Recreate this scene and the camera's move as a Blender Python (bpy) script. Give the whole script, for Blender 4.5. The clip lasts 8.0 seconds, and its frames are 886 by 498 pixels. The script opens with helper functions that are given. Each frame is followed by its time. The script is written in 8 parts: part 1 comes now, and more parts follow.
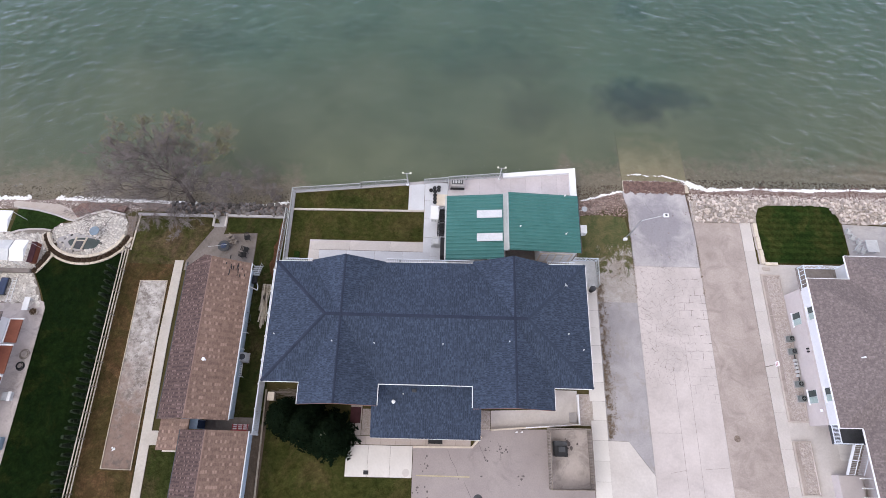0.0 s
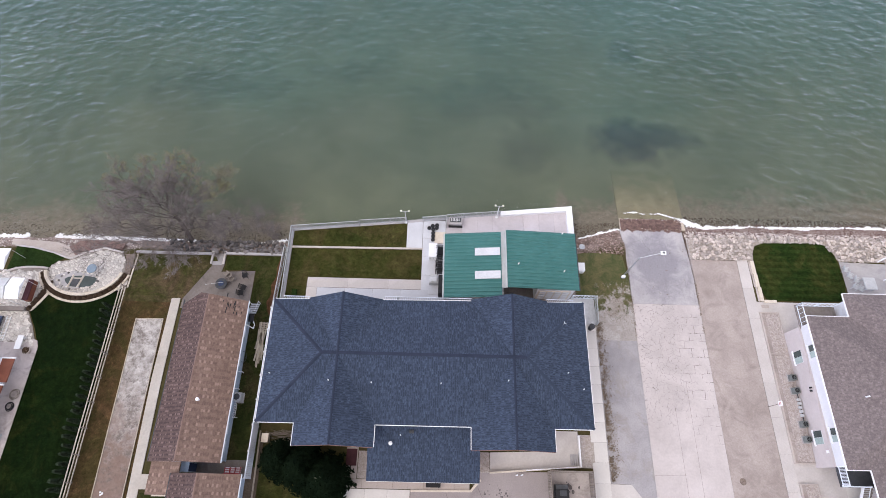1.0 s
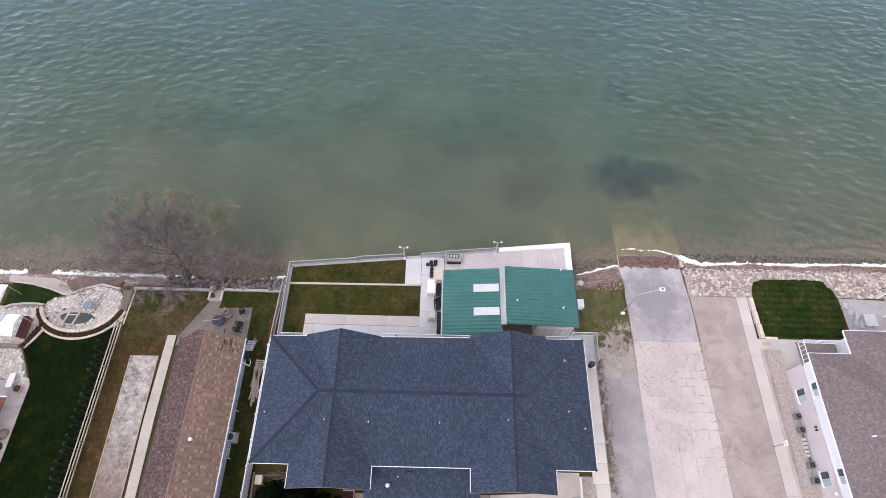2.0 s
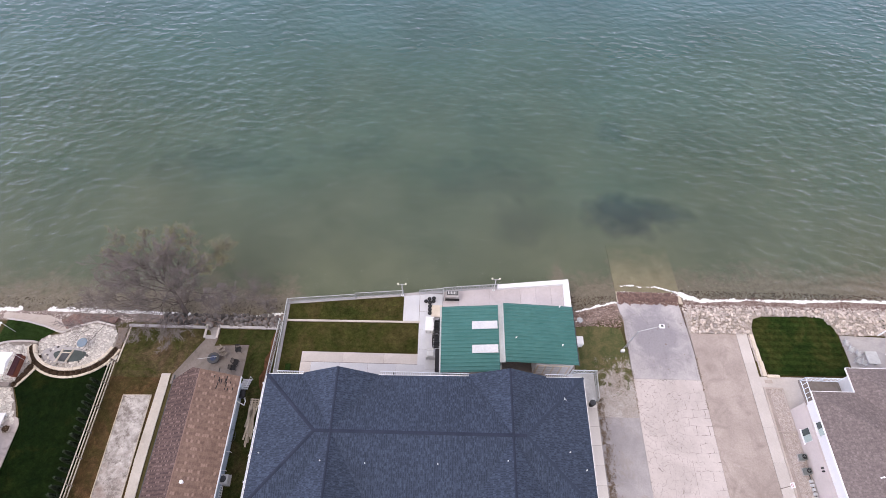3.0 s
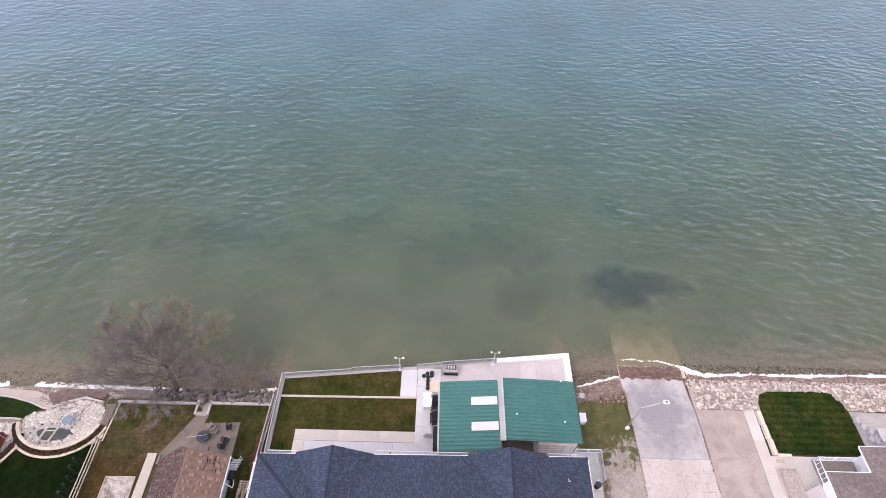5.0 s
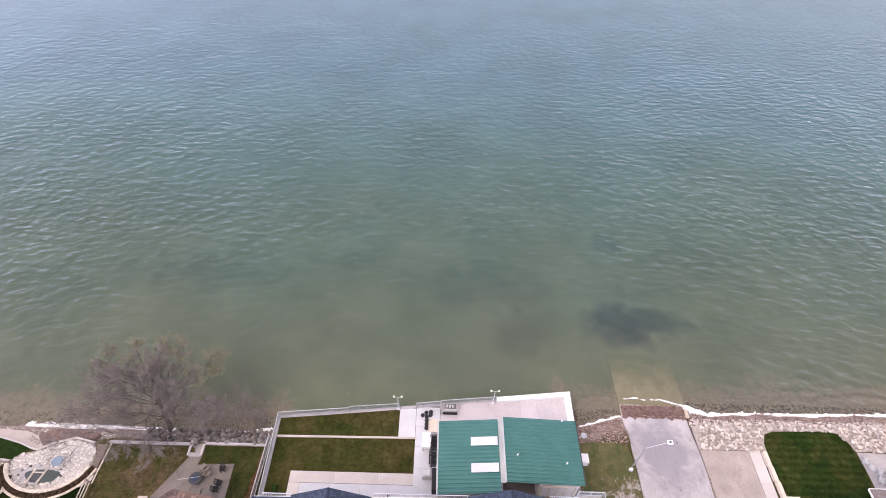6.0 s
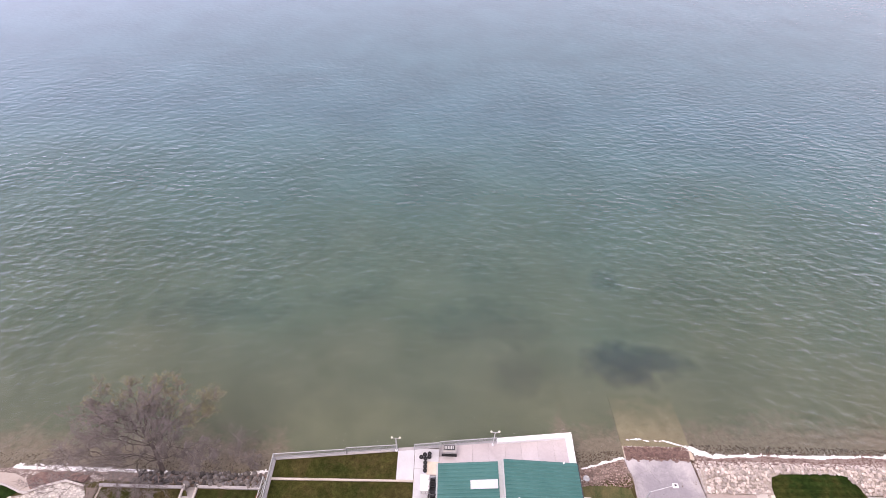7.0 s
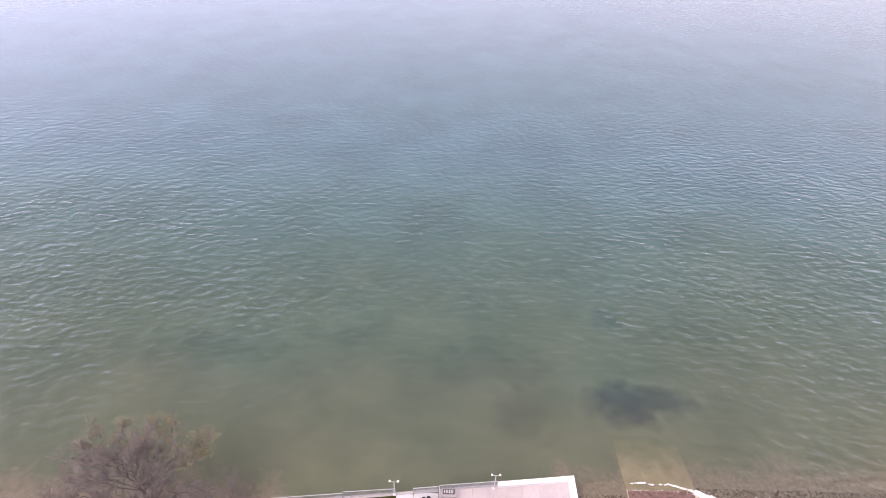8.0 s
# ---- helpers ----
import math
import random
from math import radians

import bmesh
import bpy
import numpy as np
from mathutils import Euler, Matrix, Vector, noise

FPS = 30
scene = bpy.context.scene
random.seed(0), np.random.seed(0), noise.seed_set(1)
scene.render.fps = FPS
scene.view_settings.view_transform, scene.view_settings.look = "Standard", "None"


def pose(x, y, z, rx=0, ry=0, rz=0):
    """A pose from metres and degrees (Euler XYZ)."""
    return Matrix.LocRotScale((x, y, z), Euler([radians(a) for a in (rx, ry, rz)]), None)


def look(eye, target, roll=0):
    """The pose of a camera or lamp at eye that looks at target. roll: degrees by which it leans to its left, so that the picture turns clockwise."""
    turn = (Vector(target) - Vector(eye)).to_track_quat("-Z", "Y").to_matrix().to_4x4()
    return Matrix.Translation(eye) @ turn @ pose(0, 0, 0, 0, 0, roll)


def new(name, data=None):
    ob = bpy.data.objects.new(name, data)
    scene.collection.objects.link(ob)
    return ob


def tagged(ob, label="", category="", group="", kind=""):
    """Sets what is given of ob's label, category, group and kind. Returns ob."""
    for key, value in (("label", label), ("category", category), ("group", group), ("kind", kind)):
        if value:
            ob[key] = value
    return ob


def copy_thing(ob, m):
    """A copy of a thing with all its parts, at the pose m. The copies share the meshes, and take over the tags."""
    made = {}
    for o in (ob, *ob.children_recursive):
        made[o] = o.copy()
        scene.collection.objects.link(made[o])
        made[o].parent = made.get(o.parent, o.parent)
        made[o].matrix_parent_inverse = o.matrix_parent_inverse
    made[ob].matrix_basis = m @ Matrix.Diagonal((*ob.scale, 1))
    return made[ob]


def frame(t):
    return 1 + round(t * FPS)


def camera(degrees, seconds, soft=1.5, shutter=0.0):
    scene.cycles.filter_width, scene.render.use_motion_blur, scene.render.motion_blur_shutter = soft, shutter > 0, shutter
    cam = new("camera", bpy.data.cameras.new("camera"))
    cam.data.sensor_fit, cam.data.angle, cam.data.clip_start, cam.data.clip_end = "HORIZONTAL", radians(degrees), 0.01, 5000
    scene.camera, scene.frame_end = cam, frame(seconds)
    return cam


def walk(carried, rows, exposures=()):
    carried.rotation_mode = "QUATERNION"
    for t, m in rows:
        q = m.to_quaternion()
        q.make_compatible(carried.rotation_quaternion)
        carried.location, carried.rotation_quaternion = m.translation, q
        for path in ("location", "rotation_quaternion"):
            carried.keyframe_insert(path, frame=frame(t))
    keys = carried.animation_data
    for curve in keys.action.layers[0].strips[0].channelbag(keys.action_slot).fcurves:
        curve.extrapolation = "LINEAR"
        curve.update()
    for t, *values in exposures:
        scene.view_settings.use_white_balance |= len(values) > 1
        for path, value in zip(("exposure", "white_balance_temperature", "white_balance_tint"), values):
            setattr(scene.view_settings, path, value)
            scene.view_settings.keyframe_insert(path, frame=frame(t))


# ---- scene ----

# ---------------------------------------------------------------- camera
cam = camera(78.78, 8.0, 0.65)
HIGH = 55.0
PATH = [  # seconds, yaw, pitch, roll of a hovering camera that tilts up
    (0.0, 1.300, -69.600, -1.000),
    (0.5, 1.235, -67.617, -1.081),
    (1.0, 1.205, -65.607, -1.183),
    (1.5, 1.182, -63.679, -1.247),
    (3.0, 1.050, -57.857, -1.480),
    (3.5, 0.990, -55.931, -1.510),
    (4.0, 0.975, -54.033, -1.540),
    (4.5, 0.960, -52.083, -1.582),
    (6.0, 0.900, -46.266, -1.700),
    (6.5, 0.890, -44.256, -1.765),
    (7.0, 0.870, -42.301, -1.799),
    (7.5, 0.850, -40.330, -1.825),
    (8.0, 0.810, -38.284, -1.835),
]
walk(cam, [(t, pose(0, 0, HIGH, 90 + p, r, y)) for t, y, p, r in PATH], [(0.0, -0.09, 6500, 10), (1.5, -0.06, 6600, 12), (3.0, 0.0, 6800, 15), (4.5, 0.13, 6900, 18), (6.0, 0.2, 7000, 21), (8.0, 0.27, 7300, 27)])

# ---------------------------------------------------------------- sky, sun
SUN_AZ, SUN_EL = 235.0, 48.0          # compass-like degrees from +Y clockwise
world = bpy.data.worlds.new("sky")
scene.world = world
world.use_nodes = True
wn = world.node_tree
bg = wn.nodes["Background"]
sky = wn.nodes.new("ShaderNodeTexSky")
sky.sky_type = "NISHITA"
sky.sun_disc = False
sky.sun_elevation = radians(SUN_EL)
sky.sun_rotation = radians(SUN_AZ)
sky.dust_density = 3.0
wtc = wn.nodes.new("ShaderNodeTexCoord")
cloud = wn.nodes.new("ShaderNodeTexNoise")
cloud.inputs["Scale"].default_value = 1.6
cloud.inputs["Detail"].default_value = 5.0
wn.links.new(wtc.outputs["Generated"], cloud.inputs["Vector"])
cover = wn.nodes.new("ShaderNodeMapRange")
cover.inputs["From Min"].default_value = 0.3
cover.inputs["From Max"].default_value = 0.65
cover.inputs["To Min"].default_value = 0.72
cover.inputs["To Max"].default_value = 0.98
wn.links.new(cloud.outputs["Fac"], cover.inputs["Value"])
wsep = wn.nodes.new("ShaderNodeSeparateXYZ")
wn.links.new(wtc.outputs["Generated"], wsep.inputs[0])
side = wn.nodes.new("ShaderNodeMapRange")
side.inputs["From Min"].default_value = -0.6
side.inputs["From Max"].default_value = 0.6
wn.links.new(wsep.outputs["X"], side.inputs["Value"])
tint = wn.nodes.new("ShaderNodeMix")
tint.data_type = "RGBA"
tint.inputs[6].default_value = (9.6, 10.7, 14.9, 1)
tint.inputs[7].default_value = (6.6, 7.1, 9.0, 1)
wn.links.new(side.outputs[0], tint.inputs[0])
haze = wn.nodes.new("ShaderNodeMapRange")
haze.inputs["From Min"].default_value = 0.02
haze.inputs["From Max"].default_value = 0.85
haze.inputs["To Min"].default_value = 2.3
haze.inputs["To Max"].default_value = 0.80
wn.links.new(wsep.outputs["Z"], haze.inputs["Value"])
veil = wn.nodes.new("ShaderNodeVectorMath")
veil.operation = "SCALE"
rise = wn.nodes.new("ShaderNodeMapRange")
rise.inputs["From Min"].default_value = 0.3
rise.inputs["From Max"].default_value = 0.8
wn.links.new(wsep.outputs["Z"], rise.inputs["Value"])
dome = wn.nodes.new("ShaderNodeMix")
dome.data_type = "RGBA"
dome.inputs[7].default_value = (7.6, 7.0, 6.9, 1)
wn.links.new(rise.outputs[0], dome.inputs[0])
wn.links.new(tint.outputs[2], dome.inputs[6])
wn.links.new(dome.outputs[2], veil.inputs[0])
wn.links.new(haze.outputs[0], veil.inputs["Scale"])
wmix = wn.nodes.new("ShaderNodeMix")
wmix.data_type = "RGBA"
wn.links.new(cover.outputs[0], wmix.inputs[0])
wn.links.new(sky.outputs[0], wmix.inputs[6])
wn.links.new(veil.outputs[0], wmix.inputs[7])
wn.links.new(wmix.outputs[2], bg.inputs["Color"])
bg.inputs["Strength"].default_value = 0.145

sun_data = bpy.data.lights.new("sun", "SUN")
sun_data.energy = 1.5
sun_data.angle = radians(45)
sun_data.color = (1.0, 0.94, 0.85)
sun = new("sun", sun_data)
_a, _e = radians(SUN_AZ), radians(SUN_EL)
sun.matrix_world = look((60 * math.sin(_a), 60 * math.cos(_a), 70), (60 * math.sin(_a) - math.sin(_a) * math.cos(_e), 60 * math.cos(_a) - math.cos(_a) * math.cos(_e), 70 - math.sin(_e)))


# ---------------------------------------------------------------- node helpers
def start(name):
    m = bpy.data.materials.new(name)
    m.use_nodes = True
    return m, m.node_tree, m.node_tree.nodes["Principled BSDF"]


def coords(nt, kind="Object", sx=1.0, sy=1.0, sz=1.0, rz=0.0):
    tc = nt.nodes.new("ShaderNodeTexCoord")
    mp = nt.nodes.new("ShaderNodeMapping")
    mp.inputs["Scale"].default_value = (sx, sy, sz)
    mp.inputs["Rotation"].default_value = (0, 0, radians(rz))
    nt.links.new(tc.outputs[kind], mp.inputs["Vector"])
    return mp.outputs[0]


def fuzz(nt, vec, scale, detail=5.0, rough=0.6, warp=0.0):
    n = nt.nodes.new("ShaderNodeTexNoise")
    n.inputs["Scale"].default_value = scale
    n.inputs["Detail"].default_value = detail
    n.inputs["Roughness"].default_value = rough
    n.inputs["Distortion"].default_value = warp
    nt.links.new(vec, n.inputs["Vector"])
    return n.outputs["Fac"]


def span(nt, val, a, b, c=0.0, d=1.0):
    r = nt.nodes.new("ShaderNodeMapRange")
    r.inputs["From Min"].default_value = a
    r.inputs["From Max"].default_value = b
    r.inputs["To Min"].default_value = c
    r.inputs["To Max"].default_value = d
    nt.links.new(val, r.inputs["Value"])
    return r.outputs[0]


def calc(nt, op, a, b=0.0):
    n = nt.nodes.new("ShaderNodeMath")
    n.operation = op
    for k, v in ((0, a), (1, b)):
        if isinstance(v, (int, float)):
            n.inputs[k].default_value = v
        else:
            nt.links.new(v, n.inputs[k])
    return n.outputs[0]


def blend(nt, fac, a, b, mode="MIX"):
    n = nt.nodes.new("ShaderNodeMix")
    n.data_type = "RGBA"
    n.blend_type = mode
    for k, v in ((0, fac), (6, a), (7, b)):
        if isinstance(v, (int, float)):
            n.inputs[k].default_value = v
        elif isinstance(v, tuple):
            n.inputs[k].default_value = (*v, 1) if len(v) == 3 else v
        else:
            nt.links.new(v, n.inputs[k])
    return n.outputs[2]


def grey(nt, val, lo, hi):
    """A grey multiplier from a 0..1 value."""
    v = span(nt, val, 0.25, 0.75, lo, hi)
    c = nt.nodes.new("ShaderNodeCombineColor")
    for k in range(3):
        nt.links.new(v, c.inputs[k])
    return c.outputs[0]


def relief(nt, bsdf, height, strength, dist):
    b = nt.nodes.new("ShaderNodeBump")
    b.inputs["Strength"].default_value = strength
    b.inputs["Distance"].default_value = dist
    nt.links.new(height, b.inputs["Height"])
    nt.links.new(b.outputs[0], bsdf.inputs["Normal"])


def each(nt, lo, hi):
    """A grey multiplier that differs from piece to piece."""
    info = nt.nodes.new("ShaderNodeObjectInfo")
    geo = nt.nodes.new("ShaderNodeNewGeometry")
    v = span(nt, calc(nt, "FRACT", calc(nt, "ADD", info.outputs["Random"], geo.outputs["Random Per Island"])), 0.0, 1.0, lo, hi)
    c = nt.nodes.new("ShaderNodeCombineColor")
    for k in range(3):
        nt.links.new(v, c.inputs[k])
    return c.outputs[0]


def surf(name, a, b, big=0.25, fine=6.0, rough=0.85, bump=0.3, dist=0.02, spec=0.3, contrast=(0.85, 1.15), metal=0.0, vary=None, stain=None, stain_scale=0.6, stain_at=(0.58, 0.7)):
    """A mottled surface: two colours mixed by coarse noise, grain by fine noise, optional stains."""
    m, nt, s = start(name)
    v = coords(nt)
    col = blend(nt, span(nt, fuzz(nt, v, big, 6, 0.65, 0.4), 0.35, 0.65), a, b)
    g2 = fuzz(nt, v, fine, 6, 0.7)
    col = blend(nt, 1.0, col, grey(nt, g2, *contrast), "MULTIPLY")
    if vary:
        col = blend(nt, 1.0, col, each(nt, *vary), "MULTIPLY")
    if stain:
        col = blend(nt, calc(nt, "MULTIPLY", span(nt, fuzz(nt, v, stain_scale, 8, 0.7, 1.0), *stain_at), 0.75), col, stain)
    nt.links.new(col, s.inputs["Base Color"])
    s.inputs["Roughness"].default_value = rough
    s.inputs["Metallic"].default_value = metal
    s.inputs["Specular IOR Level"].default_value = spec
    if bump:
        relief(nt, s, g2, bump, dist)
    return m


def shingle(name, a, b, gap, big=0.15, dark=0.7, fleck=0.4, course_h=0.19, tab=0.27, sway=(0.82, 1.18)):
    """Asphalt shingles laid in courses along the eaves, in metres of the UV map."""
    m, nt, s = start(name)
    uv = coords(nt, "UV")
    br = nt.nodes.new("ShaderNodeTexBrick")
    br.inputs["Scale"].default_value = 1.0
    br.inputs["Brick Width"].default_value = tab * 1.5
    br.inputs["Row Height"].default_value = 0.145
    br.inputs["Mortar Size"].default_value = 0.016
    br.inputs["Mortar Smooth"].default_value = 0.6
    br.inputs["Color1"].default_value = (*a, 1)
    br.inputs["Color2"].default_value = (*[0.75 * p_ + 0.25 * q_ for p_, q_ in zip(a, b)], 1)
    br.inputs["Mortar"].default_value = (*[0.15 * p_ + 0.85 * q_ for p_, q_ in zip(gap, a)], 1)
    br.inputs["Bias"].default_value = 0.0
    br.offset = 0.37
    br.squash = 1.0
    wob = nt.nodes.new("ShaderNodeVectorMath")
    wob.operation = "ADD"
    nz = nt.nodes.new("ShaderNodeTexNoise")
    nz.inputs["Scale"].default_value = 1.7
    nt.links.new(uv, nz.inputs["Vector"])
    sc = nt.nodes.new("ShaderNodeVectorMath")
    sc.operation = "SCALE"
    sc.inputs["Scale"].default_value = 0.15
    nt.links.new(nz.outputs["Color"], sc.inputs[0])
    nt.links.new(uv, wob.inputs[0])
    nt.links.new(sc.outputs[0], wob.inputs[1])
    nt.links.new(wob.outputs[0], br.inputs["Vector"])
    col = blend(nt, 1.0, br.outputs["Color"], grey(nt, fuzz(nt, uv, big, 6, 0.7), *sway), "MULTIPLY")
    col = blend(nt, 1.0, col, grey(nt, fuzz(nt, uv, 3.0, 5, 0.75), 0.60, 1.40), "MULTIPLY")
    tabs = nt.nodes.new("ShaderNodeSeparateXYZ")
    nt.links.new(wob.outputs[0], tabs.inputs[0])
    along = calc(nt, "DIVIDE", tabs.outputs["X"], tab)
    column = calc(nt, "FLOOR", along)
    shift = nt.nodes.new("ShaderNodeTexWhiteNoise")
    shift.noise_dimensions = "1D"
    nt.links.new(column, shift.inputs["W"])
    row = calc(nt, "ADD", calc(nt, "DIVIDE", tabs.outputs["Y"], course_h), shift.outputs["Value"])
    cell = nt.nodes.new("ShaderNodeCombineXYZ")
    nt.links.new(column, cell.inputs[0])
    nt.links.new(calc(nt, "FLOOR", row), cell.inputs[1])
    pick = nt.nodes.new("ShaderNodeTexWhiteNoise")
    pick.noise_dimensions = "2D"
    nt.links.new(cell.outputs[0], pick.inputs["Vector"])
    slot = span(nt, calc(nt, "ABSOLUTE", calc(nt, "SUBTRACT", calc(nt, "FRACT", along), 0.5)), 0.16, 0.26, 1.0, 0.0)
    tall = span(nt, calc(nt, "ABSOLUTE", calc(nt, "SUBTRACT", calc(nt, "FRACT", row), 0.5)), 0.36, 0.5, 1.0, 0.0)
    dash = calc(nt, "MULTIPLY", calc(nt, "MULTIPLY", slot, tall), span(nt, pick.outputs["Value"], 0.15, 0.6))
    col = blend(nt, calc(nt, "MULTIPLY", dash, dark), col, gap)
    lit = calc(nt, "MULTIPLY", calc(nt, "MULTIPLY", slot, tall), span(nt, pick.outputs["Value"], 0.42, 0.22))
    col = blend(nt, calc(nt, "MULTIPLY", lit, fleck), col, tuple(min(1.0, c * 1.7) for c in b))
    nt.links.new(col, s.inputs["Base Color"])
    s.inputs["Roughness"].default_value = 0.9
    s.inputs["Specular IOR Level"].default_value = 0.25
    relief(nt, s, br.outputs["Fac"], -0.6, 0.012)
    return m


def grass(name, a, b, bare, bare_at=(0.55, 0.75), stripes=0.0):
    m, nt, s = start(name)
    v = coords(nt)
    col = blend(nt, span(nt, fuzz(nt, v, 0.35, 8, 0.7, 0.6), 0.32, 0.68), a, b)
    col = blend(nt, calc(nt, "MULTIPLY", span(nt, fuzz(nt, v, 0.22, 8, 0.75, 0.8), *bare_at), 0.8), col, bare)
    g1 = fuzz(nt, v, 2.5, 6, 0.75)
    g2 = fuzz(nt, v, 14.0, 5, 0.8)
    col = blend(nt, 1.0, col, grey(nt, fuzz(nt, v, 0.9, 7, 0.75, 0.5), 0.55, 1.45), "MULTIPLY")
    col = blend(nt, 1.0, col, grey(nt, g1, 0.5, 1.5), "MULTIPLY")
    col = blend(nt, 1.0, col, grey(nt, g2, 0.3, 1.7), "MULTIPLY")
    if stripes:
        w = nt.nodes.new("ShaderNodeTexWave")
        w.bands_direction = "Y"
        w.inputs["Scale"].default_value = 0.42
        w.inputs["Distortion"].default_value = 1.6
        nt.links.new(v, w.inputs["Vector"])
        col = blend(nt, 1.0, col, grey(nt, w.outputs["Fac"], 1.0 - stripes, 1.0 + stripes), "MULTIPLY")
    nt.links.new(col, s.inputs["Base Color"])
    s.inputs["Roughness"].default_value = 0.95
    s.inputs["Specular IOR Level"].default_value = 0.03
    relief(nt, s, calc(nt, "ADD", g1, g2), 0.8, 0.06)
    return m


# ---------------------------------------------------------------- materials
M = {}
M["roof_blue"] = shingle("navy asphalt shingle", (0.036, 0.050, 0.080), (0.052, 0.069, 0.102), (0.013, 0.018, 0.032), 0.15, 0.55, 0.30, 0.25, 0.19)
M["cap_blue"] = surf("ridge shingle", (0.017, 0.023, 0.042), (0.026, 0.033, 0.057), 0.6, 6, 0.9)
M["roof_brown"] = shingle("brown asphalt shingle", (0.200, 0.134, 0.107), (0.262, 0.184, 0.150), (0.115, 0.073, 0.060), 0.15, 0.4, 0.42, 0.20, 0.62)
# darker brown with stronger contrast, for the west slopes
M["roof_dark"] = shingle("dark brown shingle", (0.088, 0.058, 0.053), (0.130, 0.090, 0.080), (0.036, 0.022, 0.021), 0.3, 0.65, 0.55, 0.19, 0.34, (0.82, 1.2))
M["roof_grey"] = shingle("taupe asphalt shingle", (0.160, 0.132, 0.130), (0.207, 0.174, 0.169), (0.114, 0.093, 0.092), 0.15, 0.4, 0.22, 0.18, 0.30)
M["rust_cap"] = surf("brown ridge shingle", (0.17, 0.11, 0.09), (0.23, 0.155, 0.125), 0.6, 6, 0.9)
M["metal_green"] = surf("green painted steel", (0.036, 0.142, 0.134), (0.050, 0.170, 0.160), 0.3, 3, 0.42, 0.05, 0.01, 0.45, (0.94, 1.06))
M["metal_cap"] = surf("grey steel flashing", (0.42, 0.45, 0.46), (0.52, 0.54, 0.55), 0.5, 5, 0.4, 0.1, 0.01, 0.5, (0.9, 1.1), 0.3)
M["skylight"] = surf("milky skylight", (0.52, 0.54, 0.57), (0.60, 0.61, 0.64), 0.5, 5, 0.35, 0.05, 0.01, 0.5)
M["white"] = surf("white paint", (0.74, 0.75, 0.77), (0.82, 0.82, 0.83), 0.4, 6, 0.5, 0.05, 0.005, 0.4, (0.94, 1.05))
M["vinyl"] = surf("white vinyl", (0.66, 0.72, 0.80), (0.78, 0.81, 0.85), 0.3, 5, 0.45, 0.05, 0.005, 0.4, (0.92, 1.06))
M["siding_blue"] = surf("pale blue siding", (0.34, 0.43, 0.55), (0.42, 0.50, 0.60), 0.3, 5, 0.6, 0.1, 0.01)
M["siding_beige"] = surf("beige siding", (0.44, 0.395, 0.385), (0.51, 0.46, 0.445), 0.3, 4, 0.75, 0.15, 0.01, 0.3, (0.94, 1.06))
M["siding_white"] = surf("off-white siding", (0.58, 0.59, 0.61), (0.66, 0.66, 0.68), 0.3, 5, 0.6, 0.1, 0.01, 0.3, (0.95, 1.05))
M["brick"] = surf("red-brown brick", (0.22, 0.11, 0.085), (0.30, 0.17, 0.13), 0.5, 7, 0.85, 0.3, 0.01)
M["concrete_white"] = surf("bright concrete", (0.60, 0.57, 0.54), (0.69, 0.66, 0.63), 0.25, 5, 0.85, 0.15, 0.01, 0.3, (0.93, 1.06), 0, (0.93, 1.05), (0.46, 0.42, 0.40), 0.5, (0.6, 0.8))
M["concrete_grey"] = surf("weathered concrete", (0.36, 0.345, 0.35), (0.45, 0.43, 0.43), 0.2, 4, 0.85, 0.2, 0.01, 0.3, (0.88, 1.1), 0, (0.94, 1.05), (0.24, 0.23, 0.25), 0.35, (0.52, 0.72))
M["concrete_tan"] = surf("tan concrete", (0.42, 0.365, 0.33), (0.50, 0.44, 0.40), 0.3, 5, 0.85, 0.15, 0.01, 0.3, (0.9, 1.08), 0, (0.92, 1.06), (0.32, 0.27, 0.25), 0.5, (0.56, 0.8))
M["concrete_warm"] = surf("warm pale concrete", (0.50, 0.462, 0.44), (0.595, 0.555, 0.532), 0.3, 5, 0.85, 0.15, 0.01, 0.3, (0.9, 1.08), 0, (0.95, 1.04), (0.42, 0.38, 0.36), 0.5, (0.56, 0.8))
M["patio_dark"] = surf("worn grey-brown patio concrete", (0.165, 0.142, 0.128), (0.24, 0.21, 0.192), 0.4, 5, 0.9, 0.2, 0.01, 0.3, (0.82, 1.15), 0, None, (0.13, 0.11, 0.10), 0.7, (0.52, 0.7))
M["yard_floor"] = surf("blotched yard concrete", (0.43, 0.385, 0.37), (0.53, 0.475, 0.46), 0.5, 5, 0.88, 0.15, 0.01, 0.3, (0.9, 1.08), 0, None, (0.20, 0.172, 0.168), 0.55, (0.50, 0.70))
M["joint_pale"] = surf("sandy joint", (0.20, 0.175, 0.155), (0.32, 0.285, 0.26), 0.8, 6, 0.95, 0.3, 0.02)
M["concrete_lilac"] = surf("lilac-grey concrete", (0.52, 0.475, 0.49), (0.60, 0.555, 0.575), 0.25, 5, 0.85, 0.15, 0.01, 0.3, (0.92, 1.07), 0, (0.95, 1.04), (0.38, 0.345, 0.36), 0.45, (0.58, 0.8))
M["concrete_cool"] = surf("cool pale concrete", (0.52, 0.53, 0.565), (0.61, 0.62, 0.65), 0.3, 5, 0.85, 0.15, 0.01, 0.3, (0.93, 1.06), 0, (0.95, 1.04), (0.46, 0.46, 0.49), 0.5, (0.6, 0.8))
